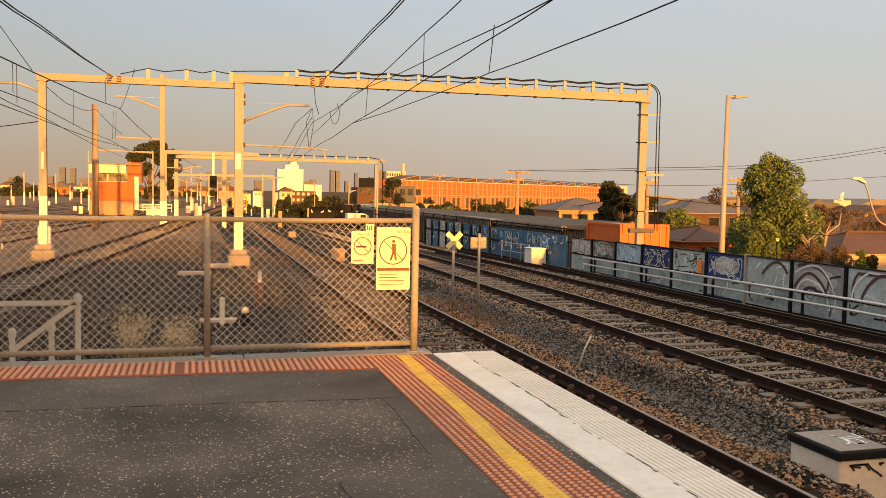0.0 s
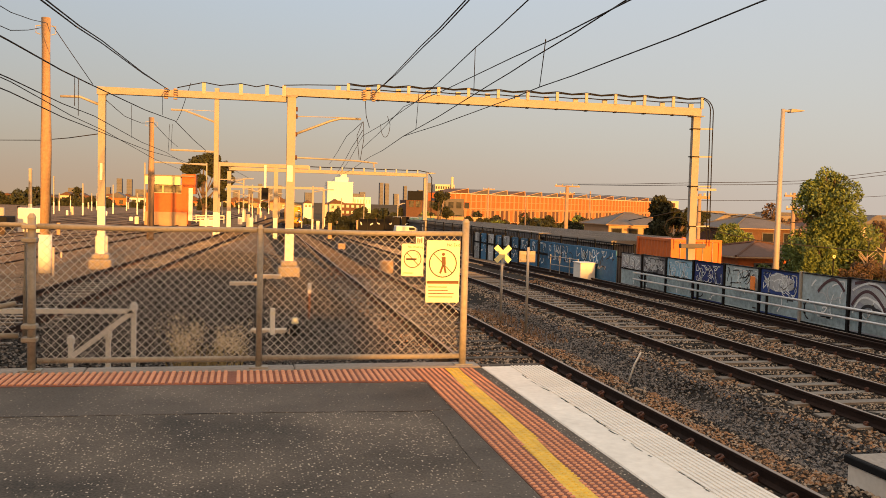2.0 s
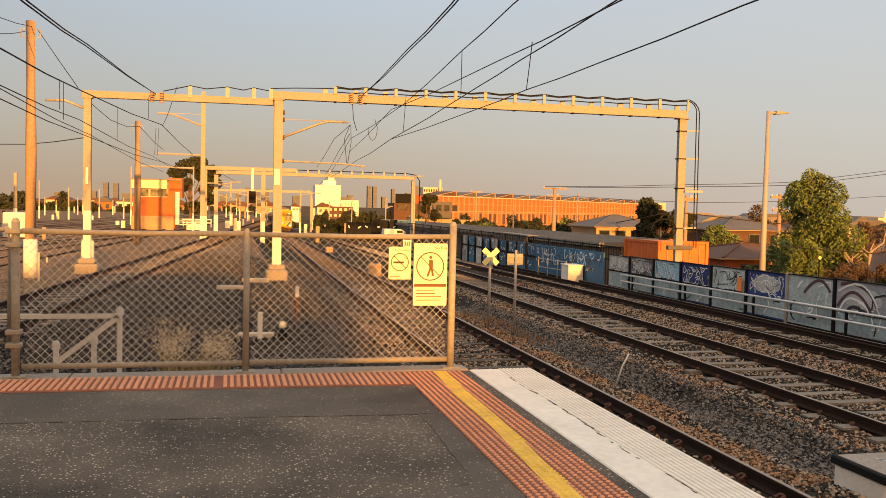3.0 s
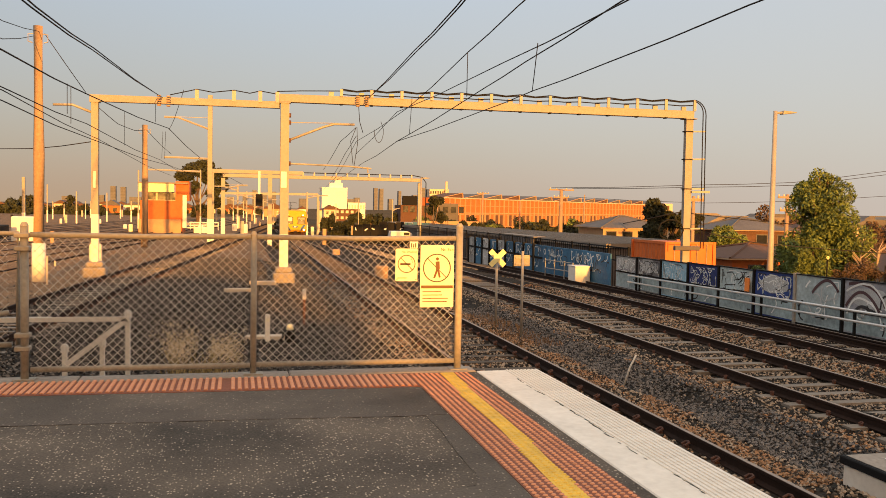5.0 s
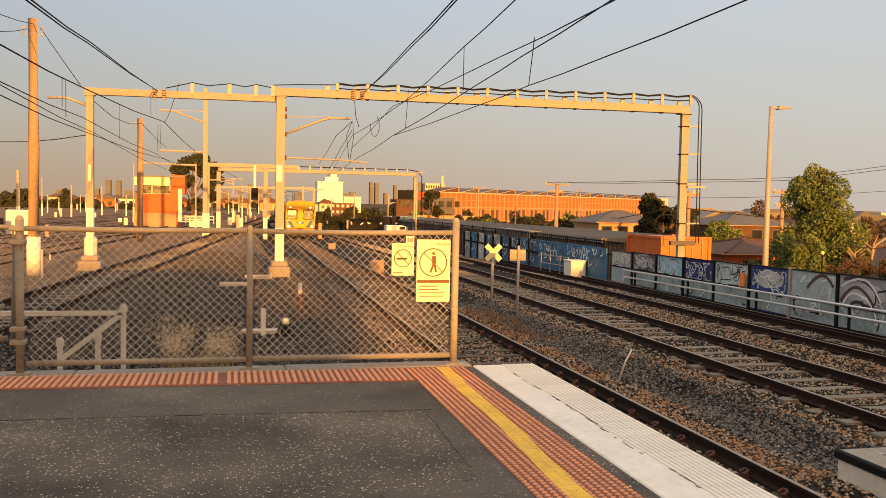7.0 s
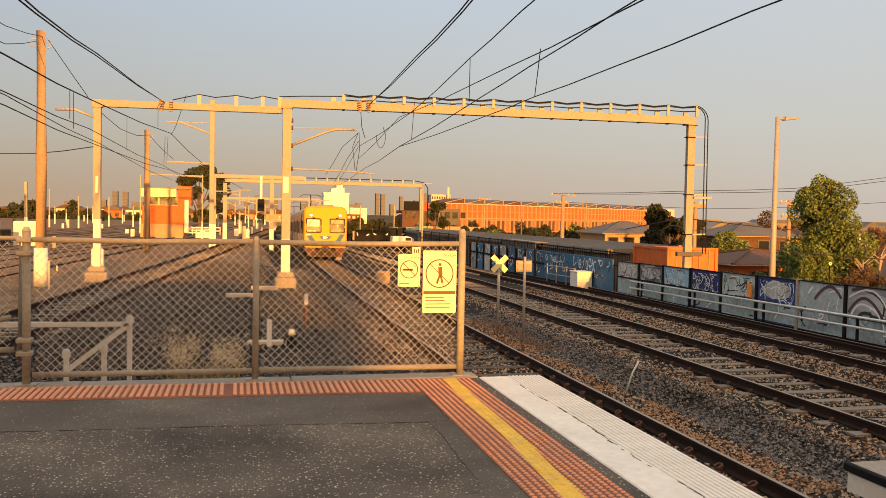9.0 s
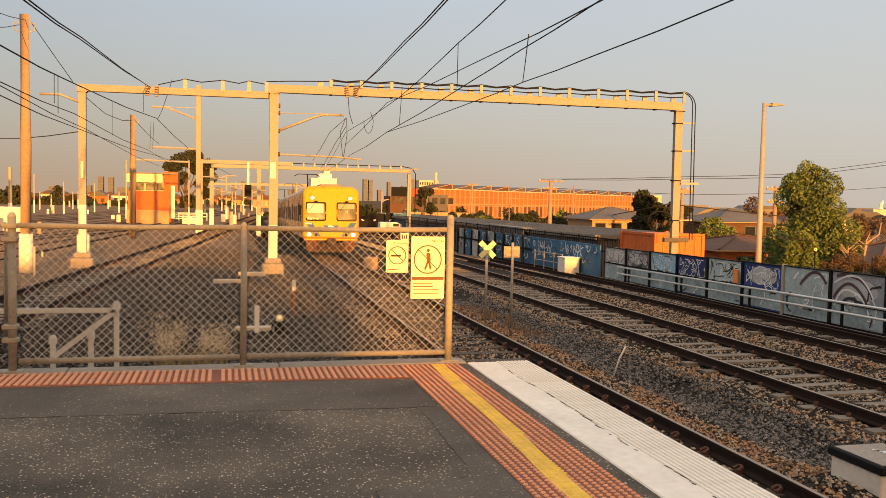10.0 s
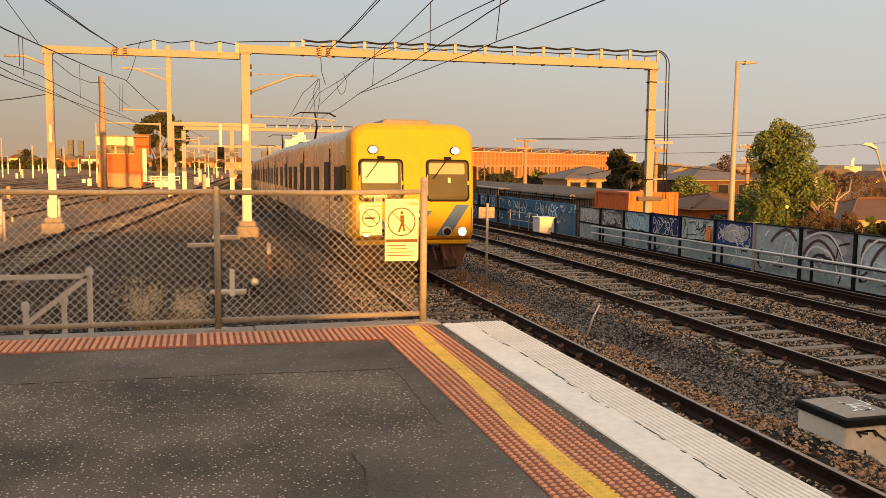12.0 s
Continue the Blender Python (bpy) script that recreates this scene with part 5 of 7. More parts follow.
    # belts of trees and bushes, far and near, along the right
    spots = [(12, 104, -0.2, 1.3), (16.5, 108, 0.5, 1.7), (22.0, 98, 2.9, 1.9), (24.0, 99, 1.4, 1.8), (26.5, 100, -0.2, 1.6), (29, 104, -0.3, 1.8), (33, 106, -0.5, 1.9), (39, 110, 0.0, 2.2), (42.5, 100, 0.5, 2.0), (45, 112, 0.0, 2.4),
             (49, 112, -0.2, 2.0), (27.4, 62, -1.2, 1.2), (29.2, 57, -1.3, 1.4), (47, 78, 0.3, 1.5), (62, 92, 2.4, 3.0), (66, 93, 2.0, 3.0), (70, 96, 1.4, 3.0), (76, 90, 1.2, 3.2), (54, 90, 1.0, 1.8), (51, 90, 1.2, 1.5),
             (32.6, 46.5, -1.5, 1.3), (35, 44, -1.6, 1.5), (34.2, 46.5, -1.4, 1.2)]
    for k, (x, y, z1, h) in enumerate(spots):
        g = ground_z(x, y)
        brown = 13 < k < 18
        build_tree("garden_tree", (x, y, g), lobes_in(rng, x, y, g + 0.8, z1 + 0.5 - h * 0.25, h, 10, 0.4), 4200, 0.22 if y > 80 else 0.16, M_LEAFB if brown else M_LEAFD,
                   "brown sunlit tree crown among houses" if brown else "dark green garden tree or bush", 0.15, 40 + k, "garden trees")
    # eucalypt behind the signal building, and the far yard trees
    lobes = [(-5.2, 120, 6.3, 1.9, 1.5, 0.9), (-6.8, 120, 5.4, 1.3, 1.2, 0.8), (-3.6, 120, 5.2, 1.2, 1.2, 0.9), (-5.5, 120, 4.2, 0.8, 0.8, 0.5), (-3.2, 120, 3.2, 0.9, 0.8, 0.7), (-4.6, 120, 1.2, 0.8, 0.8, 0.5), (-2.5, 120, 5.6, 1.4, 1.2, 0.9), (-2.2, 120, 4.1, 1.1, 1.0, 0.8), (-2.9, 120, 2.0, 0.9, 0.9, 0.8), (-6.3, 120, 3.4, 0.9, 0.8, 0.5), (-4.3, 120, 6.9, 1.3, 1.0, 0.7)]
    build_tree("eucalypt_tree", (-5.2, 120, -3), lobes, 6000, 0.26, M_LEAFD, "tall dark eucalypt with open crown", 0.28, 80)
    for k, (px, y, z1, h) in enumerate(((-62, 260, 3.4, 5.5), (-57, 265, 4.0, 5), (-54, 250, 0.0, 4), (-50, 255, 1.0, 4), (-45, 255, 1.8, 4), (-42.5, 252, 4.1, 4.2), (-39, 255, 1.0, 4), (-36, 258, 0.2, 3.5), (-70, 260, 2.0, 6), (-80, 270, 3, 7), (-32, 262, 0.2, 3), (-28, 262, -0.3, 3))):
        build_tree("yard_tree", (px, y, -5), lobes_in(rng, px, y, -3.5, z1 - h * 0.3, h, 9, 0.4), 1800, 0.6, M_LEAFD, "distant dark trees beyond the yard", 0.3, 90 + k, "yard trees")
    # greenery in the middle distance beside the line
    for k, (x, y, z1, h) in enumerate(((26, 190, 0.6, 3.0), (31, 195, 1.4, 3.2), (36, 200, 1.0, 3.2), (40, 190, 0.3, 3.0), (22, 215, 0.2, 2.4), (45, 185, -0.5, 2.5), (54, 175, -0.5, 2.6), (60, 180, -0.4, 2.6), (66, 182, 0.6, 3))):
        build_tree("line_side_tree", (x, y, -5.4), lobes_in(rng, x, y, -4, z1 - h * 0.3, h, 8, 0.4), 1500, 0.5, M_LEAFD, "dark trees beside the railway", 0.2, 120 + k, "line-side trees")


build_trees()


# ---- buildings ----
def hip_house(x0, x1, y0, y1, eave, ridge, wall, roof, label, windows=2, chimney=False):
    hs = thing("house", label, "house", group="houses")
    g = ground_z((x0 + x1) / 2, (y0 + y1) / 2)
    part("wall", Shape().box(x0 + 0.4, x1 - 0.4, y0 + 0.4, y1 - 0.4, g - 0.3, eave), wall, hs)
    w, d = x1 - x0, y1 - y0
    m = min(w, d) / 2
    sh = Shape()
    if w > d:
        rg = [(x0 + m, (y0 + y1) / 2, ridge), (x1 - m, (y0 + y1) / 2, ridge)]
        f = [(0, 1, 5, 4), (2, 3, 4, 5), (3, 0, 4), (1, 2, 5), (3, 2, 1, 0)]
    else:
        rg = [((x0 + x1) / 2, y0 + m, ridge), ((x0 + x1) / 2, y1 - m, ridge)]
        f = [(0, 1, 4), (1, 2, 5, 4), (2, 3, 5), (3, 0, 4, 5), (3, 2, 1, 0)]
    sh.add([(x0, y0, eave), (x1, y0, eave), (x1, y1, eave), (x0, y1, eave)] + rg, f)
    rf = part("roof", sh, roof, hs, "hipped tiled roof")
    part("ridge_cap", Shape().tube([Vector(p) + Vector((0, 0, 0.03)) for p in rg], 0.12, 6), roof, rf)
    for k, c in enumerate(((x0, y0), (x1, y0), (x1, y1), (x0, y1))):
        part("hip_cap", Shape().tube([(*c, eave + 0.02), Vector(rg[(0, 1, 1, 0)[k] if w > d else (0, 0, 1, 1)[k]]) + Vector((0, 0, 0.02))], 0.09, 5), roof, rf)
    part("gutter", Shape().box(x0 - 0.08, x1 + 0.08, y0 - 0.1, y0 - 0.005, eave - 0.09, eave - 0.02), M_PIER, hs, "weathered gutter")
    part("gutter", Shape().box(x0 - 0.1, x0 - 0.005, y0 - 0.08, y1 + 0.08, eave - 0.09, eave - 0.02), M_PIER, hs, "weathered gutter")
    for i in range(windows):
        cx = x0 + (i + 0.7) * w / (windows + 0.4)
        wd = part("window", Shape().box(cx - 0.65, cx + 0.65, y0 + 0.34, y0 + 0.398, eave - 1.7, eave - 0.4), M_SLATE, hs)
        part("pane", Shape().box(cx - 0.55, cx + 0.55, y0 + 0.33, y0 + 0.338, eave - 1.6, eave - 0.5), M_GLASSD, wd)
    if chimney:
        part("chimney", Shape().box(x0 + w * 0.7, x0 + w * 0.7 + 0.6, y0 + d * 0.55, y0 + d * 0.55 + 0.6, eave, ridge + 0.5), M_BRICK, hs, bevel=0.03)


hip_house(29.6, 37.0, 48, 55, -1.10, -0.30, M_BRICK, M_TILE, "brick cottage with brown tiled hip roof")
# houses beyond y 75 have darker wall colours in place of tree shade
hip_house(39.4, 48.0, 90, 98, -0.1, 1.2, M_PIER, M_SLATE, "house with grey tiled roof and walls darkened for shade", 4)
hip_house(36.2, 46.0, 42, 49, -1.50, -0.42, M_CREAM, M_TILE, "cream cottage with dark red tiled roof and brick chimney", 3, True)
hip_house(46.5, 54.5, 76, 84, 0.1, 1.35, M_TILE, M_SLATE, "suburban house with grey tiled roof", 3)
hip_house(55.0, 63.0, 78, 86, -0.3, 0.9, M_PIER, M_TILE, "pale suburban house with tiled roof", 3)
hip_house(62.0, 72.0, 62, 70, -0.3, 1.3, M_TILE, M_TILE, "brick house behind bare trees", 3)


def build_shed():
    sh_ = thing("long_low_shed", "long low shed with dull metal roof behind the fence", "shed")
    part("wall", Shape().box(18.2, 23.1, 41, 112, -6.5, -0.28), M_SLATE, sh_)
    part("front_wall", Shape().box(18.2, 23.1, 40.7, 40.99, -6.5, -0.2), M_SLATE, sh_)
    roof = Shape()
    roof.add([(18.0, 40.5, 0.02), (24.0, 40.5, 0.12), (24.0, 112, -0.24), (18.0, 112, -0.30), (18.0, 40.5, -0.18), (24.0, 40.5, -0.10), (24.0, 112, -0.44), (18.0, 112, -0.50)],
             [(0, 1, 2, 3), (7, 6, 5, 4), (0, 4, 5, 1), (1, 5, 6, 2), (2, 6, 7, 3), (3, 7, 4, 0)])
    part("roof", roof, M_METALROOF, sh_, "dull metal sheet roof")
    for i in range(36):
        x = 18.1 + i * 0.165
        part("roof_rib", Shape().beam((x, 40.5, 0.035 + 0.1 * i / 36), (x, 112, -0.285 + 0.06 * i / 36), 0.05, 0.03), M_METALROOF, sh_)
    for i in range(22):
        y = 51.0 + i * 0.3
        part("lean_to_sheet", Shape().box(17.84 - 0.02 * (i % 2), 17.9, y, y + 0.295, -4.5, -0.06), M_SLATE, sh_)
    part("lean_to_roof", Shape().box(17.8, 18.6, 50.9, 57.7, -0.055, 0.03), M_METALROOF, sh_)
    part("parapet", Shape().box(22.5, 31.5, 112.1, 112.6, -2.5, 0.05), M_PIER, sh_, "sunlit end parapet")


def build_container():
    ct = thing("shipping_container", "orange corrugated shipping container beyond the fence", "container")
    x0, x1, y0, y1, z0, z1 = 18.42, 20.75, 35.0, 38.3, -2.2, 0.36
    part("core", Shape().box(x0 + 0.05, x1 - 0.05, y0 + 0.05, y1 - 0.05, z0, z1 - 0.05), M_ORANGE, ct)
    n = 22
    for s, x in ((-1, x0), (1, x1)):
        sh = Shape()
        poly = []
        for i in range(n + 1):
            y = y0 + (y1 - y0) * i / n
            poly.append((x + (0.0 if (i // 1) % 2 else -s * 0.04), y))
        poly += [(x - s * 0.07, y1), (x - s * 0.07, y0)]
        part("corrugated_side", sh.prism(poly, "z", z0 + 0.1, z1 - 0.1), M_ORANGE, ct, "corrugated side wall")
    for i, (xa, xb) in enumerate(((x0 + 0.08, (x0 + x1) / 2 - 0.01), ((x0 + x1) / 2 + 0.01, x1 - 0.08))):
        dr = part("door", Shape().box(xa, xb, y0 - 0.03, y0 + 0.04, z0 + 0.1, z1 - 0.12), M_ORANGE, ct, bevel=0.01)
        for xx in (xa + 0.3, xb - 0.3):
            part("lock_rod", Shape().tube([(xx, y0 - 0.06, z0 + 0.1), (xx, y0 - 0.06, z1 - 0.1)], 0.02, 6), M_GALVD, dr)
    for x in (x0, x1):
        for y in (y0, y1):
            part("corner_post", Shape().box(x - 0.07, x + 0.07, y - 0.07, y + 0.07, z0, z1), M_ORANGE, ct)
    for z in (z0 + 0.06, z1 - 0.05):
        part("end_rail", Shape().box(x0, x1, y0 - 0.05, y0 + 0.05, z - 0.06, z + 0.05), M_ORANGE, ct)
        part("side_rail", Shape().box(x0 - 0.03, x0 + 0.05, y0, y1, z - 0.06, z + 0.05), M_ORANGE, ct)
    part("stand", Shape().box(x0 + 0.2, x1 - 0.2, y0 + 0.2, y1 - 0.2, -6.5, z0 - 0.001), M_CONC, ct)


def build_street_lamp(x, y, top, reach, label):
    lp = thing("street_lamp", label, "street lamp", group="street lamps")
    part("pole", Shape().tube([(x, y, ground_z(x, y) - 0.2), (x, y, top)], 0.16 if y < 60 else 0.14, 12, 0.085), M_GALV, lp, smooth=True)
    part("arm", Shape().tube([(x, y, top - 0.08), (x + reach * 0.4, y, top - 0.06)], 0.05, 8), M_GALVD, lp)
    part("head", Shape().prism([(x + reach * 0.3, top - 0.15), (x + reach, top - 0.06), (x + reach, top - 0.02), (x + reach * 0.35, top + 0.02)], "y", y - 0.14, y + 0.14), M_GALVD, lp, "flat lamp head", bevel=0.015)
    return lp


build_shed()
build_container()
build_street_lamp(22.27, 33.0, 6.05, 0.95, "tall galvanised lamp post with flat LED head")
build_street_lamp(17.6, 84.0, 4.7, 0.9, "distant lamp post beside the line")
build_street_lamp(34.8, 36.0, 4.05, -1.25, "galvanised lamp post with flat pale head by the gardens")


def build_curved_lamp():
    """An old lamp whose long arm bends up out of the gardens."""
    cl = thing("street_lamp", "grey street lamp with long curved arm among bare trees", "street lamp", group="street lamps")
    part("pole", Shape().tube([(43.3, 45, -5), (43.3, 45, -0.2), (43.0, 45, 0.02)], 0.10, 10, 0.075), M_GALV, cl, smooth=True)
    part("arm", Shape().tube([(43.0, 45, 0.02), (42.2, 45, 0.09), (41.75, 45, 0.28), (41.37, 45, 0.64), (41.05, 45, 1.25), (40.7, 45, 2.2), (40.45, 45, 2.68)], 0.055, 8), M_GALV, cl, smooth=True)
    part("head", Shape().prism([(39.35, 2.93), (39.5, 3.07), (40.0, 3.08), (40.45, 2.78), (40.42, 2.66), (39.9, 2.86)], "y", 44.86, 45.14), M_ANGLE, cl, "pale lamp head", bevel=0.02)


build_curved_lamp()


def build_factory():
    fa = thing("factory", "long orange-brick factory with sawtooth roof lit by the sun", "factory")
    a, b = Vector((51.0, 215.0, 0)), Vector((150.0, 295.0, 0))
    d = (b - a).normalized()
    L = (b - a).length
    n = Vector((d.y, -d.x, 0))
    top, low = 4.55, -6.5

    def wall_box(s0, s1, out0, out1, z0, z1):
        v = [a + d * s + n * o + Vector((0, 0, z)) for z in (z0, z1) for o in (out0, out1) for s in (s0, s1)]
        return Shape().add(v, [(0, 2, 3, 1), (4, 5, 7, 6), (0, 1, 5, 4), (2, 6, 7, 3), (0, 4, 6, 2), (1, 3, 7, 5)])

    part("wall", wall_box(0, L, -7, 0, low, top), M_BRICK, fa, "orange brick wall")
    bays = 56
    w = L / bays
    for i in range(bays + 1):
        part("pilaster", wall_box(i * w - 0.09, i * w + 0.09, 0.002, 0.30, low, top - 0.05), M_PIER, fa, "warm concrete pilaster")
    part("string_course", wall_box(0, L, 0.002, 0.22, 0.6, 0.85), M_PIER, fa, "warm concrete band")
    part("string_course", wall_box(0, L, 0.002, 0.2, top - 0.12, top + 0.1), M_CREAM, fa, "warm coping")
    part("string_course", wall_box(0, L, 0.002, 0.18, 2.55, 2.68), M_PIER, fa, "warm concrete band")
    for i in range(bays):
        s = i * w + 0.3
        wd = part("window", wall_box(s, s + w - 0.6, 0.002, 0.10, -3.0, 0.4), M_PIER, fa)
        part("pane", wall_box(s + 0.15, s + w - 0.75, 0.101, 0.12, -2.8, 0.25), M_TILE if i % 3 else M_BRICK, wd)
    for i in range(14):
        s0, s1 = i * L / 14, (i + 1) * L / 14
        sh = Shape()
        v = [a + d * s + n * o + Vector((0, 0, z)) for o in (-0.5, -6.8) for s, z in ((s0, top), (s1 - 0.4, top), (s1 - 0.6, top + 1.35))]
        sh.add(v, [(0, 1, 2), (5, 4, 3), (0, 3, 4, 1), (1, 4, 5, 2), (2, 5, 3, 0)])
        part("sawtooth_roof", sh, M_SLATE if i % 3 else M_TILE, fa, "sawtooth roof bay")
        lo, hi = a + d * s0 + n * -0.4 + Vector((0, 0, top + 0.05)), a + d * (s1 - 0.6) + n * -0.4 + Vector((0, 0, top + 1.4))
        part("verge", Shape().beam(lo, hi, 0.2, 0.13), M_PIER, fa, "pale verge")
        part("gable_edge", Shape().beam(hi, hi + d * 0.25 - Vector((0, 0, 1.35)), 0.2, 0.2), M_PIER, fa, "pale verge")
    # lighter block at the far end
    e = thing("end_block", "pale office block at the factory's far end", "building")
    part("wall", Shape().box(132, 160, 300, 310, -6, 5.2), M_CREAM, e)
    for i in range(9):
        part("window", Shape().box(133.5 + i * 2.9, 135.4 + i * 2.9, 299.9, 299.99, 2.8, 4.4), M_TILE, e)


def block(name, x0, x1, y, depth, z1, material, label, cols, rows, z0=-6.0, glass=None):
    """A distant block with rows of real window bays."""
    bl = thing(name, label, "building", group="distant buildings")
    part("wall", Shape().box(x0, x1, y, y + depth, z0, z1), material, bl)
    part("roof_edge", Shape().box(x0 - 0.01 * (x1 - x0), x1 + 0.01 * (x1 - x0), y - 0.05, y + depth, z1 + 0.001, z1 + 0.03 * (z1 - z0)), material, bl)
    w, h = (x1 - x0) / cols, (z1 - z0) / rows
    for i in range(cols):
        for j in range(rows):
            part("window", Shape().box(x0 + (i + 0.22) * w, x0 + (i + 0.78) * w, y - 0.06, y - 0.002, z0 + (j + 0.35) * h, z0 + (j + 0.8) * h), glass or M_GLASSD, bl)
    return bl


def build_distance():
    # white blocks by the line
    bl = block("white_silo_block", 47.0, 61.5, 500, 14, 12.4, M_WHITE, "big white windowless block lit by the sun", 9, 3, glass=M_WHITE)
    part("plant_room", Shape().box(51.5, 59.0, 502, 508, 12.9, 15.6), M_WHITE, bl)
    part("plant_room", Shape().box(54.5, 58.0, 502, 506, 15.6, 17.4), M_WHITE, bl)
    block("white_hall", 62.0, 72.0, 500, 10, 4.2, M_WHITE, "low white hall beside the silo", 6, 2, glass=M_CREAM)
    block("brown_hall", 44.0, 66.0, 480, 10, 0.6, M_TILE, "low brown hall behind the trees", 8, 2, glass=M_CREAM)
    # mid-distance buildings to the right of the line
    hd = thing("dark_hoarding", "dark rooftop hoarding on brick buildings", "building")
    part("wall", Shape().box(36.2, 43.5, 195, 203, -6, 2.4), M_TILE, hd)
    part("board", Shape().box(36.5, 40.5, 194.6, 194.9, 2.41, 4.5), M_DARKFRAME, hd, "dark sign board", bevel=0.05)
    part("wing", Shape().box(43.6, 50.0, 196, 203, -6, 3.0), M_SLATE, hd)
    for i in range(4):
        part("window", Shape().box(44.4 + i * 1.9, 45.6 + i * 1.9, 195.9, 195.99, 0.8, 2.2), M_GLASSD, hd)
        part("window", Shape().box(36.8 + i * 1.6, 37.9 + i * 1.6, 194.9, 194.99, 0.8, 2.2), M_GLASSD, hd)
    # dark wall with pale tags beside the tracks
    dw = thing("dark_wall", "dark sheet wall with pale sprayed marks beside the line", "wall")
    rng = random.Random(3)
    for i in range(9):
        x = 12.6 + i * 0.95
        part("sheet", Shape().box(x, x + 0.90, 96, 96.1, -3.6, (0.05 if i > 2 else -0.25) + 0.05 * (i % 2)), M_BLACK if i < 6 else M_PANELB, dw)
        pts = squiggle(rng, x + 0.1, x + 0.85, -1.2, -0.6, 6)
        part("sprayed_line", stroke(pts, 0.12, lambda u, w: (u, 95.99, w)), M_GRAFW, dw, "pale sprayed mark")
    wv = thing("white_van", "white van parked beside the line", "van")
    part("body", Shape().prism([(15.3, -1.75), (17.6, -1.75), (17.6, -0.95), (17.1, -0.72), (15.4, -0.72)], "y", 88, 89.6), M_WHITE, wv, bevel=0.06)
    for x in (15.8, 17.1):
        part("wheel", Shape().disc((x, 87.98, -1.8), 0.3, "y", 0.2, 14), M_BLACK, wv)
    part("window", Shape().box(16.7, 17.3, 87.97, 87.995, -1.15, -0.85), M_GLASSD, wv)
    block("pale_shed", 18.6, 22.3, 104, 5, -0.2, M_CREAM, "pale shed roof beside the line", 3, 1, -4)
    # far city towers, hazy
    for x, w, h in ((540, 20, 84), (562, 22, 82), (-468, 26, 68), (-432, 26, 66), (58, 22, 64), (92, 30, 67), (20, 26, 52), (130, 26, 60), (425, 50, 44), (460, 30, 52), (330, 30, 48), (660, 30, 66), (700, 26, 58), (600, 26, 40), (240, 40, 42), (-40, 40, 44), (-90, 26, 52), (-520, 40, 40), (-400, 60, 34), (640, 16, 74), (735, 22, 90), (760, 20, 84), (-300, 50, 30), (-640, 60, 32), (180, 20, 50)):
        block("city_tower", x, x + w * 0.72, 3500, 30, h * (0.78 if w > 28 else 0.95), M_FARTOWER, "hazy distant city tower", 3, 6, -6, M_FARGLASS)
    block("mosaic_stack_block", 286, 316, 1300, 20, 31, M_CREAM, "pale far block with a chimney", 8, 4)
    part_ = thing("far_chimney", "slim pale chimney far away", "chimney")
    part("stack", Shape().tube([(311, 1295, -6), (311, 1295, 44)], 2.6, 10, 2.0), M_CREAM, part_)


def build_signal_building():
    sb = thing("signal_building", "two-storey orange-brick signal building with cream band", "building")
    y = 95.0
    part("lower_storey", Shape().box(-9.8, -5.6, y, y + 6, -3.4, 2.0), M_BRICK, sb)
    part("base_wall", Shape().box(-9.9, -5.7, y - 0.5, y - 0.01, -3.4, 0.05), M_PIER, sb, "rough cream base wall")
    part("upper_storey", Shape().box(-9.6, -5.2, y + 0.6, y + 5.6, 2.0, 2.9), M_CREAM, sb)
    part("fascia", Shape().box(-9.9, -6.4, y - 0.25, y - 0.02, 2.9, 3.75), M_XYEL, sb, "pale yellow fascia")
    part("tower", Shape().box(-6.3, -4.9, y + 0.2, y + 4, 2.0, 4.05), M_BRICK, sb)
    part("roof", Shape().box(-10.0, -5.0, y - 0.2, y + 6, 3.76, 3.9), M_METALROOF, sb)
    part("white_pier", Shape().box(-5.55, -5.15, y - 0.35, y - 0.02, -0.8, 2.6), M_WHITE, sb, "white pier")
    for i in range(3):
        wd = part("window", Shape().box(-9.2 + i * 1.1, -8.3 + i * 1.1, y + 0.5, y + 0.595, 2.1, 2.8), M_GLASSD, sb)
        part("sill", Shape().box(-9.25 + i * 1.1, -8.25 + i * 1.1, y + 0.44, y + 0.5, 2.02, 2.08), M_CREAM, wd)
    part("door", Shape().box(-6.0, -5.6, y - 0.05, y - 0.005, -3.3, -1.2), M_DARKFRAME, sb)
    cb = thing("white_cabinet", "white equipment cabinet standing in the yard", "cabinet")
    p = (-15.38, 69.70, -1.97)
    part("body", Shape().box(p[0] - 0.85, p[0] + 0.85, p[1], p[1] + 0.7, p[2], p[2] + 2.5), M_WHITE, cb, bevel=0.06)
    part("vent", Shape().box(p[0] + 0.05, p[0] + 0.3, p[1] - 0.02, p[1] - 0.002, p[2] + 1.45, p[2] + 1.6), M_DARKFRAME, cb)
    wg = thing("dark_wagon", "dark flat wagon standing in a siding", "wagon")
    q = (-17.04, 64.71, -1.42)
    part("body", Shape().box(q[0] - 3.4, q[0] + 1.3, q[1], q[1] + 2.4, q[2] + 0.5, q[2] + 1.4), M_DARKFRAME, wg, bevel=0.05)
    for x in (-2.8, -0.2, 0.8):
        part("wheel", Shape().disc((q[0] + x, q[1], q[2] + 0.42), 0.42, "y", 0.12, 16), M_UNDER, wg)


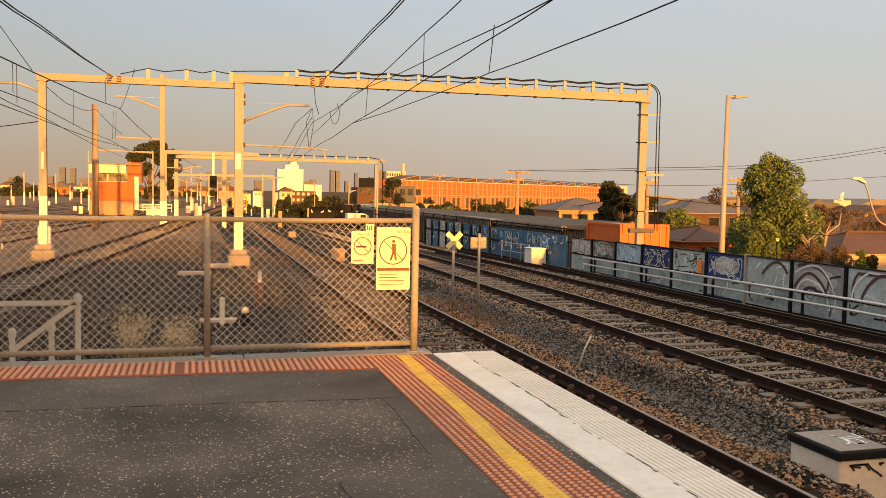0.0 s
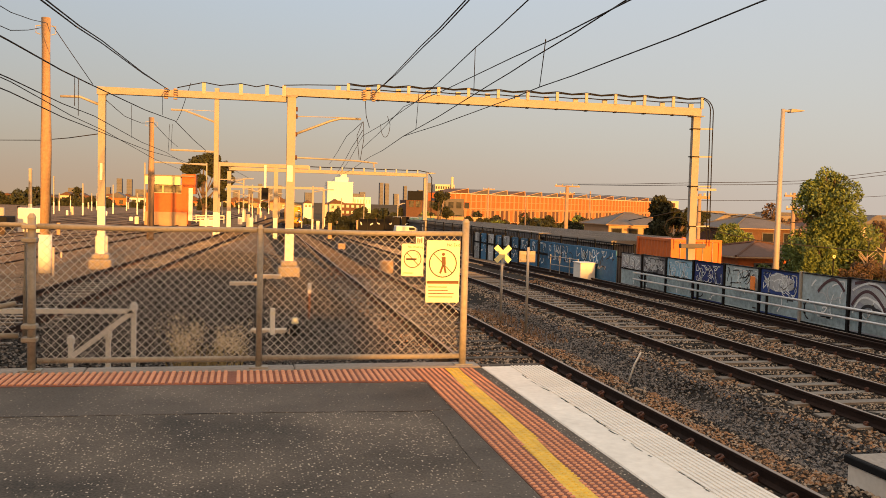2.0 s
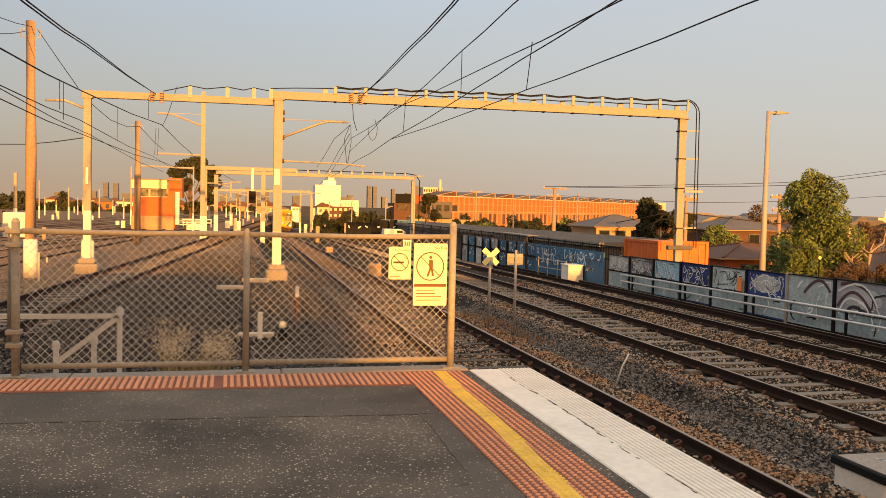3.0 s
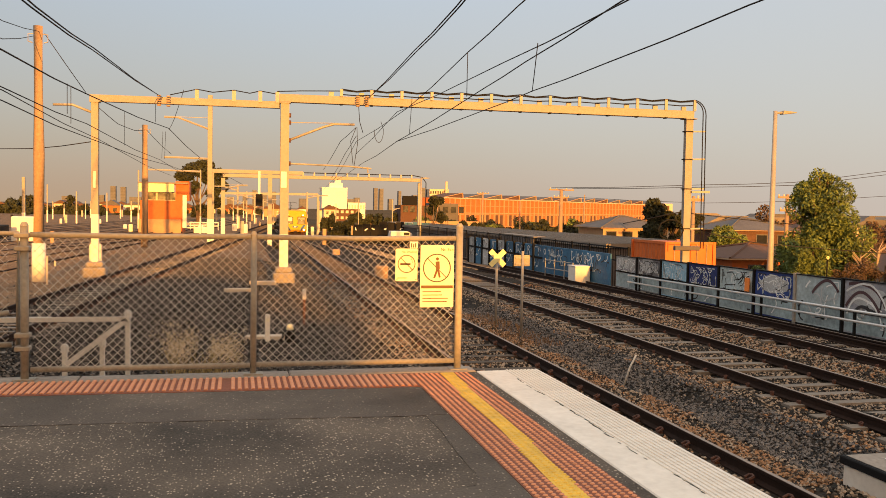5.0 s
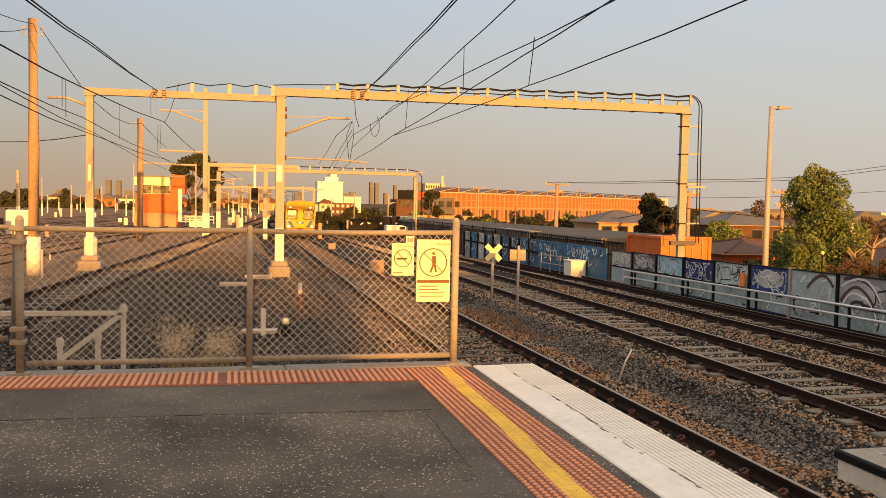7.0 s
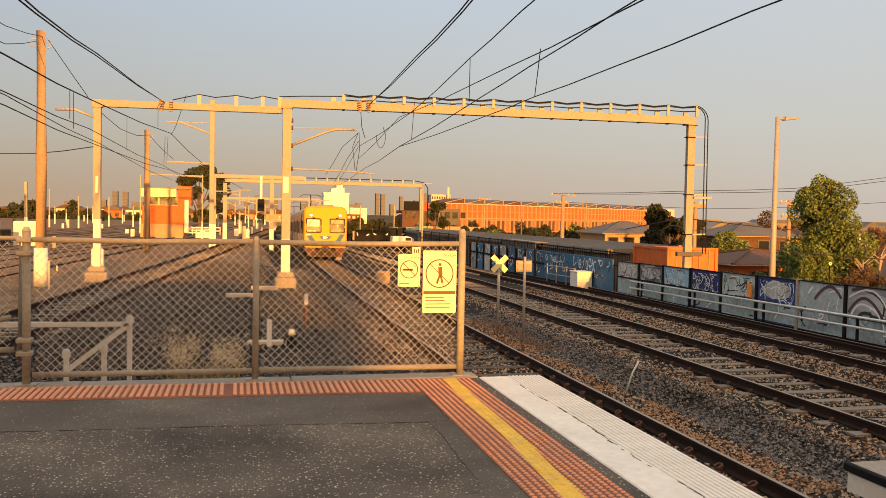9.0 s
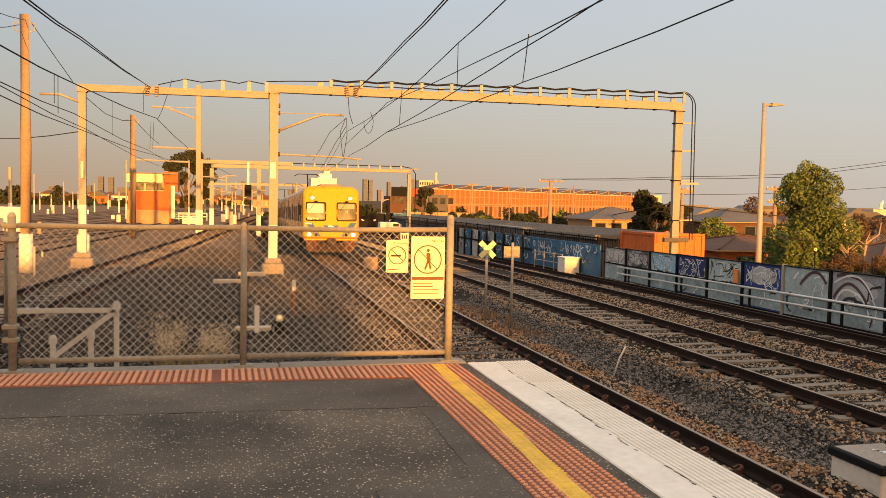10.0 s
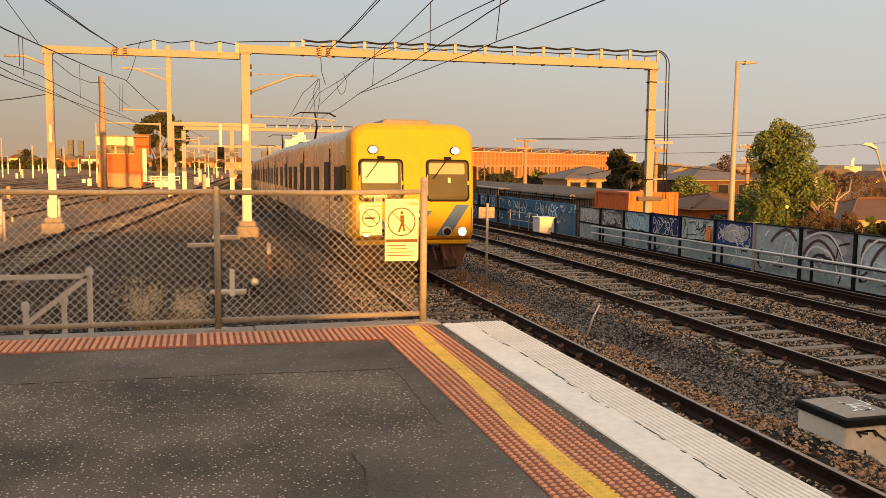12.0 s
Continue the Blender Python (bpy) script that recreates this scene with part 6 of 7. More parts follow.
def build_far_suburb():
    """Small sunlit houses and dark gardens across the far side of the yard."""
    rng = random.Random(31)
    trees = np.random.default_rng(31)
    walls, roofs = (M_CREAM, M_BRICK, M_PIER, M_WHITE), (M_TILE, M_SLATE, M_TILE)
    for k in range(58):
        y = rng.uniform(270, 520)
        x = rng.uniform(-0.30, 0.115) * y
        w, d, h = rng.uniform(4, 9), 8.0, rng.uniform(3.0, 6.0)
        hs = thing("far_house", "small sunlit house far beyond the yard", "house", group="far houses")
        z = ground_z(x, y) - 0.2
        h = max(1.8, rng.uniform(-0.4, 1.4) - z)
        part("wall", Shape().box(x, x + w, y, y + d, z, z + h), rng.choice(walls), hs)
        part("roof", Shape().prism([(x - 0.4, z + h), (x + w + 0.4, z + h), (x + w * 0.5, z + h + rng.uniform(1.0, 2.0))], "y", y - 0.4, y + d), rng.choice(roofs), hs)
        for c in (0.28, 0.72):
            part("window", Shape().box(x + w * c - 0.6, x + w * c + 0.6, y - 0.06, y - 0.003, z + h - 2.0, z + h - 0.7), M_GLASSD, hs)
    for k in range(64):
        y = rng.uniform(225, 330)
        x = rng.uniform(-0.32, 0.14) * y
        h = rng.uniform(1.6, 3.0)
        g = ground_z(x, y)
        build_tree("far_tree", (x, y, g), lobes_in(trees, x, y, g + 0.4, g + rng.uniform(0.8, 2.4), h * 0.8, 5, 0.4), 420, 0.55, M_LEAFD, "distant dark tree beyond the yard", 0.2, 200 + k, "far trees")
    # tree belt before the factory
    for k in range(26):
        s = k / 25
        x, y = 36 + 74 * s + rng.uniform(-2, 2), 165 + 30 * s + rng.uniform(-6, 6)
        h = rng.uniform(2.2, 3.6)
        build_tree("belt_tree", (x, y, -6.5), lobes_in(trees, x, y, -5.0, rng.uniform(-1.9, -0.2), h, 6, 0.4), 900, 0.42, M_LEAFD if k % 4 else M_LEAF, "dark garden tree before the factory", 0.2, 300 + k, "belt trees")


def build_right_suburb():
    """Roofs and gardens beyond the fence, out to the horizon."""
    rng = random.Random(47)
    trees = np.random.default_rng(47)
    for k in range(34):
        y = rng.uniform(95, 210)
        x = rng.uniform(0.52, 1.15) * y
        w, z = rng.uniform(9, 14), ground_z(x, y)
        top = rng.uniform(-0.9, 0.6)
        hs = thing("far_house", "suburban house with low roof beyond the fence", "house", group="far houses")
        part("wall", Shape().box(x, x + w, y, y + 8, z - 0.2, top), rng.choice((M_CREAM, M_BRICK, M_PIER, M_CREAM)), hs)
        part("roof", Shape().prism([(x - 0.5, top), (x + w + 0.5, top), (x + w * 0.72, top + 1.5), (x + w * 0.28, top + 1.5)], "y", y - 0.5, y + 8), rng.choice((M_TILE, M_SLATE, M_METALROOF)), hs)
        for c in (0.25, 0.6):
            part("window", Shape().box(x + w * c - 0.7, x + w * c + 0.7, y - 0.06, y - 0.003, top - 1.7, top - 0.5), M_GLASSD, hs)
    for k in range(52):
        y = rng.uniform(85, 230)
        x = rng.uniform(0.50, 1.15) * y
        h = rng.uniform(1.5, 3.4)
        build_tree("far_tree", (x, y, ground_z(x, y)), lobes_in(trees, x, y, -4.0, rng.uniform(-1.0, 1.2), h, 7, 0.4), 900, 0.34, (M_LEAFB, M_LEAFD, M_LEAFB, M_LEAFD, M_LEAF)[k % 5], "garden tree among the far houses", 0.2, 400 + k, "far trees")
    rt = thing("roof_mast", "small white plant and mast on a far roof", "roof plant")
    part("box", Shape().box(120.5, 124.5, 142, 145, -5, 1.6), M_CREAM, rt)
    part("dish", Shape().tube([(122, 141.8, 1.6), (122, 141.8, 2.4), (122.4, 141.8, 3.2)], 0.5, 8, 0.2), M_WHITE, rt)


build_factory()
build_right_suburb()
build_far_suburb()
build_distance()
build_signal_building()


# ---- second gantry and masts down the line ----
def build_far_gantry():
    g2 = thing("far_gantry", "second steel gantry further down the line", "gantry")
    y = 88.0
    part("beam", Shape().box(-1.4, 18.5, y - 0.2, y + 0.2, 4.38, 4.72), M_GANTRY, g2, bevel=0.02)
    for x, top in ((-1.35, 4.3), (18.3, 4.3)):
        z0 = -1.3 - fall(x, y)
        part("column", Shape().box(x - 0.19, x + 0.19, y - 0.19, y + 0.19, z0, top), M_GANTRY, g2)
        part("white_band", Shape().box(x - 0.196, x + 0.196, y - 0.196, y + 0.196, z0, z0 + 1.8), M_WHITE, g2, "white painted foot")
    for i in range(12):
        part("bracket", Shape().box(5.2 + i * 1.1, 5.35 + i * 1.1, y - 0.3, y - 0.2, 4.7, 5.05), M_GALV, g2)
    part("cable", Shape().tube([(4.8, y - 0.25, 5.0), (17.6, y - 0.25, 5.0), (18.5, y - 0.25, 4.85), (18.9, y - 0.25, 4.3), (18.9, y - 0.25, 0.2)], 0.05, 6), M_BLACK, g2)
    g3 = thing("cantilever_gantry", "shorter gantry over the yard tracks", "gantry")
    y = 75.0
    part("beam", Shape().box(-2.3, 5.4, y - 0.18, y + 0.18, 4.30, 4.62), M_GANTRY, g3, bevel=0.02)
    for x in (-2.05, 2.68):
        z0 = -1.3 - fall(x, y)
        part("column", Shape().box(x - 0.17, x + 0.17, y - 0.17, y + 0.17, z0, 4.3), M_GANTRY, g3)
        part("white_band", Shape().box(x - 0.176, x + 0.176, y - 0.176, y + 0.176, z0, z0 + 1.8), M_WHITE, g3, "white painted foot")


build_far_gantry()
build_mast(-2.08, 70, 10.1, 0.36, [(-3.4, 7.45, 0.85), (-3.4, 5.2, 0.04)], "tall steel overhead mast with two arms in the yard")
MASTS = [
    ((-1.48, 100.00, 3.93), 0.42, [(2.6, 3.4, 0.5)]), ((0.06, 118.00, 4.39), 0.36, [(-3.0, 3.6, 0.5)]), ((2.86, 150.00, 3.89), 0.36, [(-3, 2.8, 0.5)]),
    ((1.77, 170.00, 4.37), 0.36, [(3, 3.0, 0.5)]), ((9.91, 128.00, 3.73), 0.45, [(3, 2.9, 0.4)]), ((17.28, 190.00, 2.98), 0.36, []), ((20.95, 190.00, 2.44), 0.32, []),
    ((23.16, 170.00, 3.22), 0.30, []), ((24.62, 140.00, 3.05), 0.28, [(1.2, 1.2, 0.4)]), ((-3.57, 90.00, 5.10), 0.24, [(-5, 4.9, 0.1)]), ((-0.82, 190.00, 3.43), 0.36, [(-3, 2.8, 0.5)]),
    ((5.69, 200.00, 3.17), 0.4, [(3, 2.6, 0.5)]), ((8.34, 210.00, 2.23), 0.4, [(-3, 2.2, 0.4)]), ((-20.57, 150.00, 3.34), 0.32, []), ((-22.66, 135.00, 3.24), 0.34, []), ((-27.58, 140.00, 4.29), 0.30, []),
    ((-32.56, 170.00, 1.83), 0.30, []), ((-36.06, 200.00, 1.31), 0.30, []), ((-28.59, 180.00, 1.96), 0.30, []), ((-29.20, 190.00, 2.00), 0.30, []), ((-23.43, 190.00, 1.54), 0.34, []), ((-16.84, 150.00, 2.05), 0.32, []),
    ((-11.52, 110.00, 5.66), 0.32, []), ((-22.02, 100.00, 4.24), 0.55, []), ((13.15, 240.00, 2.08), 0.4, []), ((1.56, 230.00, 2.86), 0.4, [(-3, 2.4, 0.4)]),
]
for top, w, arms in MASTS:
    build_mast(top[0], top[1], top[2], w * 0.55, arms, "steel overhead mast with white foot in the yard")


# a portal of thin steel across the far yard, and a hung signal
def build_far_portal():
    fp = thing("far_portal", "thin steel portal across the far yard", "gantry")
    a, b = (-3.62, 160.00, 3.78), (14.33, 160.00, 3.89)
    part("beam", Shape().beam(a, b, 0.3, 0.4), M_GANTRY, fp)
    for p in (a, b):
        part("column", Shape().beam((p[0], p[1], -4.6), p, 0.35, 0.35, (0, 1, 0)), M_GANTRY, fp)
    c = (1.79, 75.00, 4.52)
    hs = thing("hanging_post", "post hung from the gantry beam with a dark signal", "signal")
    part("post", Shape().box(c[0] - 0.09, c[0] + 0.09, c[1] - 0.22, c[1] - 0.19, c[2] - 1.9, c[2]), M_WHITE, hs)
    part("signal_head", Shape().box(c[0] - 0.28, c[0] + 0.28, c[1] - 0.35, c[1] - 0.05, c[2] - 2.9, c[2] - 1.9), M_DARKFRAME, hs, bevel=0.04)


build_far_portal()


def build_power_pole(p, r, arms, label):
    pp = thing("power_pole", label, "power pole", group="power poles")
    x, y, z = p
    part("shaft", Shape().tube([(x, y, ground_z(x, y) - 0.3), (x, y, z)], r, 10, r * 0.7), M_WOOD, pp, smooth=True)
    for h, w in arms:
        part("crossarm", Shape().box(x - w, x + w, y - 0.1, y - 0.02, z - h - 0.08, z - h + 0.08), M_WOOD, pp)
        for k in (-0.9, -0.4, 0.4, 0.9):
            part("insulator", Shape().tube([(x + k * w, y - 0.06, z - h + 0.08), (x + k * w, y - 0.06, z - h + 0.24)], 0.06, 6), M_CREAM, pp)


build_power_pole((86.6, 81.5, 9.9), 0.22, ((0.3, 1.0),), "tall timber power pole at the street's end")
build_power_pole((38.42, 100.00, 4.32), 0.30, ((0.1, 1.6), (1.0, 1.0)), "timber power pole with pale crossarm")
build_power_pole((43.20, 62.00, 3.31), 0.20, ((0.25, 0.9), (1.3, 0.7)), "timber power pole with crossarms beside the tree")
build_power_pole((53.89, 130.00, 4.33), 0.16, (), "slim power pole before the factory")
build_power_pole((45.58, 160.00, 5.03), 0.22, ((0.3, 1.2),), "slim power pole before the factory")
build_power_pole((25.29, 110.00, 2.21), 0.15, (), "slim pole beside the line")
build_power_pole((53.09, 160.00, 3.57), 0.16, (), "slim pole before the factory")
build_power_pole((23.61, 42.00, 2.55), 0.13, ((0.2, 0.6),), "slim timber pole behind the gantry column")


def build_yard_clutter():
    """Small white posts, boxes and low rails scattered over the far yard."""
    rng = random.Random(21)
    spots = [(-6.60, 151.61, -3.31), (-5.98, 152.09, -3.32), (-5.45, 152.51, -3.33), (-10.47, 148.59, -3.26), (-17.54, 155.40, -3.38), (-23.97, 202.01, -4.14), (-41.47, 287.91, -4.93), (-51.57, 280.65, -4.93), (-6.35, 42.55, -1.54), (1.25, 151.55, -3.31), (-0.53, 186.74, -3.89),
             (4.55, 191.71, -3.97), (26.37, 256.24, -4.93), (31.49, 271.88, -4.93), (37.86, 306.28, -4.93), (31.27, 320.11, -4.93)]
    for k, (x, y, z) in enumerate(spots):
        h, w = rng.uniform(0.9, 1.6), rng.uniform(0.25, 0.6)
        if x < 3:
            # the yard lies higher than the running tracks: nearer and smaller
            k2 = (1.62 + 1.5) / (1.62 - z)
            x, y, h, w = x * k2, y * k2, h * k2, w * k2
            z = ground_z(x, y)
        ob = part("trackside_box", Shape().box(x - w, x + w, y, y + w * 1.4, z - 0.2, z + h), M_WHITE if k % 4 else M_SIGNWHITE, bevel=0.06)
        tagged(ob, "small pale trackside equipment box in the yard", "equipment box", "trackside boxes")
    for k in range(46):
        y = rng.uniform(60, 230)
        x = rng.choice([rng.uniform(-34, -8) * y / 110, rng.uniform(-3.2, 3.4) + 0.012 * y, 7.0 + bend(y) + rng.uniform(-0.2, 0.2), 15.6 + 1.15 * bend(y) + rng.uniform(0, 4)])
        z = ground_z(min(x, 14.9), y)
        h = rng.uniform(0.5, 2.0)
        w = rng.uniform(0.05, 0.24)
        ob = part("trackside_post", Shape().box(x - w, x + w, y - w, y + w, z - 0.2, z + h), rng.choice([M_CREAM, M_GALV, M_PIER, M_SIGNWHITE, M_DARKFRAME]), bevel=0.02)
        tagged(ob, "short post or box standing beside the far tracks", "post", "trackside posts")
    lr = thing("white_barrier", "low white rail barrier in the far yard", "barrier")
    for xa, xb, y in ((-9.0, -3.0, 98.0), (-6.5, -2.2, 108.0)):
        z = ground_z(xa, y)
        for h in (0.45, 0.85):
            part("rail", Shape().box(xa, xb, y - 0.05, y, z + h, z + h + 0.12), M_WHITE, lr)
        for k in range(5):
            x = xa + (xb - xa) * k / 4
            part("post", Shape().box(x - 0.06, x + 0.06, y, y + 0.1, z - 0.2, z + 0.95), M_WHITE, lr)
    # thin pale stake by the timber pole
    for p, h in (((-6.45, 32.66, -1.40), 1.15), ((-8.05, 42.49, -1.53), 0.5)):
        ob = part("thin_stake", Shape().tube([(p[0], p[1], p[2] - 0.1), (p[0], p[1], p[2] + h)], 0.04, 6), M_CREAM)
        tagged(ob, "thin pale stake beside the timber pole", "stake", "stakes")
    # yellow round sign past the fence
    q = (24.32, 32.00, -0.14)
    ys = thing("round_sign", "small yellow ring sign on a thin dark post", "sign")
    part("post", Shape().tube([(q[0], q[1], ground_z(q[0], q[1])), (q[0], q[1], q[2])], 0.03, 6), M_DARKFRAME, ys)
    part("ring", ring((q[0], q[2]), 0.05, q[1] - 0.035, 0.045), M_XYEL, ys)


build_yard_clutter()


# ---- loose stones and weeds ----
def build_stones():
    """Ballast stones, thickest where the camera stands nearest."""
    rng = np.random.default_rng(9)
    octa = np.array([(1, 0, 0), (-1, 0, 0), (0, 1, 0), (0, -1, 0), (0, 0, 1), (0, 0, -1)], float)
    tri = np.array([(0, 2, 4), (2, 1, 4), (1, 3, 4), (3, 0, 4), (2, 0, 5), (1, 2, 5), (3, 1, 5), (0, 3, 5)])

    def scatter(name, n, xr, yr, size, material, label, power=1.6, keep=None):
        x = rng.uniform(xr[0], xr[1], n)
        y = yr[0] + (yr[1] - yr[0]) * rng.uniform(0, 1, n) ** power
        if keep is not None:
            m = keep(x, y)
            x, y = x[m], y[m]
        n = len(x)
        z = np.array([ground_z(a, b) for a, b in zip(x, y)])
        hump = np.array([bed_z(a, b) for a, b in zip(x, y)])
        s = size * rng.uniform(0.5, 1.35, n) * (1 + np.maximum(0, y - 12) * 0.010)
        base = octa[None] * (s[:, None, None] * rng.uniform(0.55, 1.2, (n, 6, 1)))
        a = rng.uniform(0, 6.28, n)
        t = rng.uniform(-0.7, 0.7, n)
        ca, sa, ct, st = np.cos(a), np.sin(a), np.cos(t), np.sin(t)
        bx = base[..., 0] * ct[:, None] + base[..., 2] * st[:, None]
        bz = -base[..., 0] * st[:, None] + base[..., 2] * ct[:, None]
        vx = bx * ca[:, None] - base[..., 1] * sa[:, None] + x[:, None]
        vy = bx * sa[:, None] + base[..., 1] * ca[:, None] + y[:, None]
        vz = bz * 0.8 + (z + hump + s * 0.25)[:, None]
        v = np.stack([vx, vy, vz], axis=2).reshape(-1, 3)
        f = (np.arange(n)[:, None, None] * 6 + tri[None]).reshape(-1, 3)
        me = bpy.data.meshes.new(name)
        me.from_pydata(v.tolist(), [], f.tolist())
        me.materials.append(material)
        tagged(new(name, me), label, "ballast", kind="stuff")

    def off_sleepers(x, y):
        ph = np.mod(y + 14 - 0.3 + 0.34, 0.685)
        t1 = (np.abs(x - 4.62) < 1.20) & (np.abs(ph - 0.34) < 0.10)
        ph2 = np.mod(y + 10 - 0.3 + 0.34, 0.685)
        t2 = (np.abs(x - 9.25) < 1.20) & (np.abs(ph2 - 0.34) < 0.13)
        t3 = (np.abs(np.abs(x - 4.62) - 0.834) < 0.07) | (np.abs(np.abs(x - 9.25) - 0.834) < 0.07) | (np.abs(np.abs(x - 12.83) - 0.834) < 0.07)
        pit = (x > 6.10) & (x < 6.86) & (y > 6.94) & (y < 7.79)
        return ~(t1 | t2 | t3 | pit)

    def off_hollow(x, y):
        inside = (x > 6.4 + 0.1 * np.sin(y * 1.7)) & (x < 7.65 + 0.1 * np.sin(y * 2.3))
        return off_sleepers(x, y) & ~(inside & (np.mod(x * 917.3, 1.0) < 0.85))

    scatter("ballast_stones", 112000, (3.1, 14.0), (4.0, 32.0), 0.0265, M_STONE, "loose dark grey ballast stones", 1.5, off_hollow)
    scatter("ballast_stones", 62000, (-6.0, 3.6), (8.7, 50.0), 0.031, M_STONE_YARD, "loose dark grey ballast stones", 1.5, lambda x, y: x > -6.4 + 0.085 * (y - 18))
    scatter("dirt_stones", 12000, (-15.0, -3.0), (12.0, 55.0), 0.020, M_STONE, "brown gravel scattered over the yard dirt", 1.2, lambda x, y: x < -6.6 + 0.085 * (y - 18))
    scatter("dark_stones", 32000, (6.35, 7.75), (4.0, 26.0), 0.028, M_STONE_DARK, "dark blue-grey ballast stones in the hollow, colour deepened for shade", 1.4, off_sleepers)
    def drifts(x, y):
        lumps = np.array([noise.noise((a * 1.3, b * 0.9, 5.0)) for a, b in zip(x, y)])
        return off_sleepers(x, y) & (lumps > -0.08)

    scatter("rusty_stones", 15000, (5.6, 6.55), (4.0, 26.0), 0.029, M_STONE_RUST, "stones heaped along the near track, rust and sunlit patches in their colour", 1.4, drifts)
    scatter("rusty_stones", 4500, (7.5, 8.4), (4.0, 26.0), 0.028, M_STONE_RUST, "rust-coloured stones beside the second track", 1.4, drifts)
    scatter("rusty_stones", 5000, (3.1, 6.2), (8.6, 40.0), 0.030, M_STONE_RUST, "rust-coloured stones between the rails", 1.2, off_sleepers)
    scatter("rusty_stones", 3500, (10.4, 12.0), (6.0, 34.0), 0.030, M_STONE_RUST, "rust-coloured stones between the outer tracks", 1.3, off_sleepers)


def build_weeds():
    rng = np.random.default_rng(17)

    def tuft(name, x0, x1, y0, y1, n, h, material, label):
        x, y = rng.uniform(x0, x1, n), rng.uniform(y0, y1, n)
        v = []
        for a, b in zip(x, y):
            z = ground_z(a, b)
            hh = h * rng.uniform(0.4, 1.1)
            an = rng.uniform(0, 6.28)
            lx, ly = 0.35 * hh * math.cos(an), 0.35 * hh * math.sin(an)
            w = 0.0025 if material is M_PALEWEED else 0.005
            if material is M_PALEWEED:
                # loose seed-heads on the stalk
                for k in range(9):
                    u = 0.35 + 0.08 * k
                    px, py, pz = a + lx * u + rng.normal() * 0.06, b + ly * u, z + hh * u + rng.normal() * 0.05
                    v += [(px - 0.02, py, pz), (px, py, pz - 0.012), (px + 0.02, py, pz + 0.008), (px, py, pz + 0.02)]
            v += [(a - w, b, z), (a + w, b, z), (a + lx + w, b + ly, z + hh), (a + lx - w, b + ly, z + hh)]
        me = bpy.data.meshes.new(name)
        me.from_pydata(v, [], np.arange(len(v)).reshape(-1, 4).tolist())
        me.materials.append(material)
        tagged(new(name, me), label, "weeds", kind="stuff")

    tuft("weeds", -1.7, 0.3, 9.2, 11.4, 900, 0.36, M_GRASS, "straw and green weeds just beyond the gate")
    tuft("weeds", -1.0, 0.0, 13.0, 15.0, 220, 0.45, M_GRASS, "dry pale weeds in the ballast")
    tuft("dry_weeds", -1.25, -0.75, 15.2, 18.2, 48, 0.66, M_PALEWEED, "pale dry seed-heads in the ballast")
    tuft("dry_weeds", -0.45, 0.05, 15.4, 17.8, 46, 0.46, M_PALEWEED, "pale dry seed-heads in the ballast")
    tuft("weeds", 5.9, 6.9, 17.5, 23.0, 500, 0.11, M_DRY, "dry weeds round the sign posts")
    tuft("weeds", 13.6, 14.2, 5.0, 30.0, 700, 0.10, M_DRY, "thin weeds at the fence's foot")


build_stones()
build_weeds()


# ---- unseen station stand-in behind the viewer, added to shade the platform ----
def build_shade_blocks():
    st = thing("unseen_shade_blocks", "unseen brick blocks behind the viewer, added to cast shade", "building")
    # stepped heights set where the shade edge crosses the gate and tracks
    for x0, x1, top in ((-48, 2.72, 5.80), (2.74, 5.00, 4.45), (5.02, 45, 5.78)):
        part("wing", Shape().box(x0, x1, -46, -40, -2.0, top), M_BRICK, st)
        part("roof", Shape().box(x0, x1, -46.2, -39.8, top + 0.002, top + 0.15), M_METALROOF, st)


build_shade_blocks()


# ---- arriving train ----
def body_outline(half=1.42, z0=0.92, z1=3.58, r=0.50, inset=0.0):
    """Cross-section of a carriage: straight sides and a rounded roof."""
    pts = [(-half + inset + 0.06, z0 + inset), (half - inset - 0.06, z0 + inset), (half - inset, z0 + inset + 0.10)]
    levels = (1.5, 2.0, 2.25, 2.5, 2.75, 2.98)
    pts += [(half - inset, z) for z in levels]
    for k in range(9):
        a = radians(90 * k / 8)
        pts.append((half - inset - r + r * math.cos(a), z1 - inset - r * 0.72 + r * 0.72 * math.sin(a) * (1 - inset)))
    for k in range(9):
        a = radians(90 + 90 * k / 8)
        pts.append((-half + inset + r + r * math.cos(a), z1 - inset - r * 0.72 + r * 0.72 * math.sin(a) * (1 - inset)))
    pts += [(-half + inset, z) for z in reversed(levels)]
    pts.append((-half + inset, z0 + inset + 0.10))
    return pts


def loft(sections):
    """Skins a row of outlines: each is (y, points)."""
    sh = Shape()
    n = len(sections[0][1])
    for y, pts in sections:
        sh.v += [(p, y, q) for p, q in pts]
    for k in range(len(sections) - 1):
        sh.f += [(k * n + i, k * n + (i + 1) % n, (k + 1) * n + (i + 1) % n, (k + 1) * n + i) for i in range(n)]
    # ends in level strips, so that a leaning face stays clean
    for base in (0, (len(sections) - 1) * n):
        right = [base + 1 + i for i in range(n // 2)]
        left = [base] + [base + n - i for i in range(1, n // 2)]
        sh.f += [(left[i], right[i], right[i + 1], left[i + 1]) for i in range(n // 2 - 1)]
    return sh


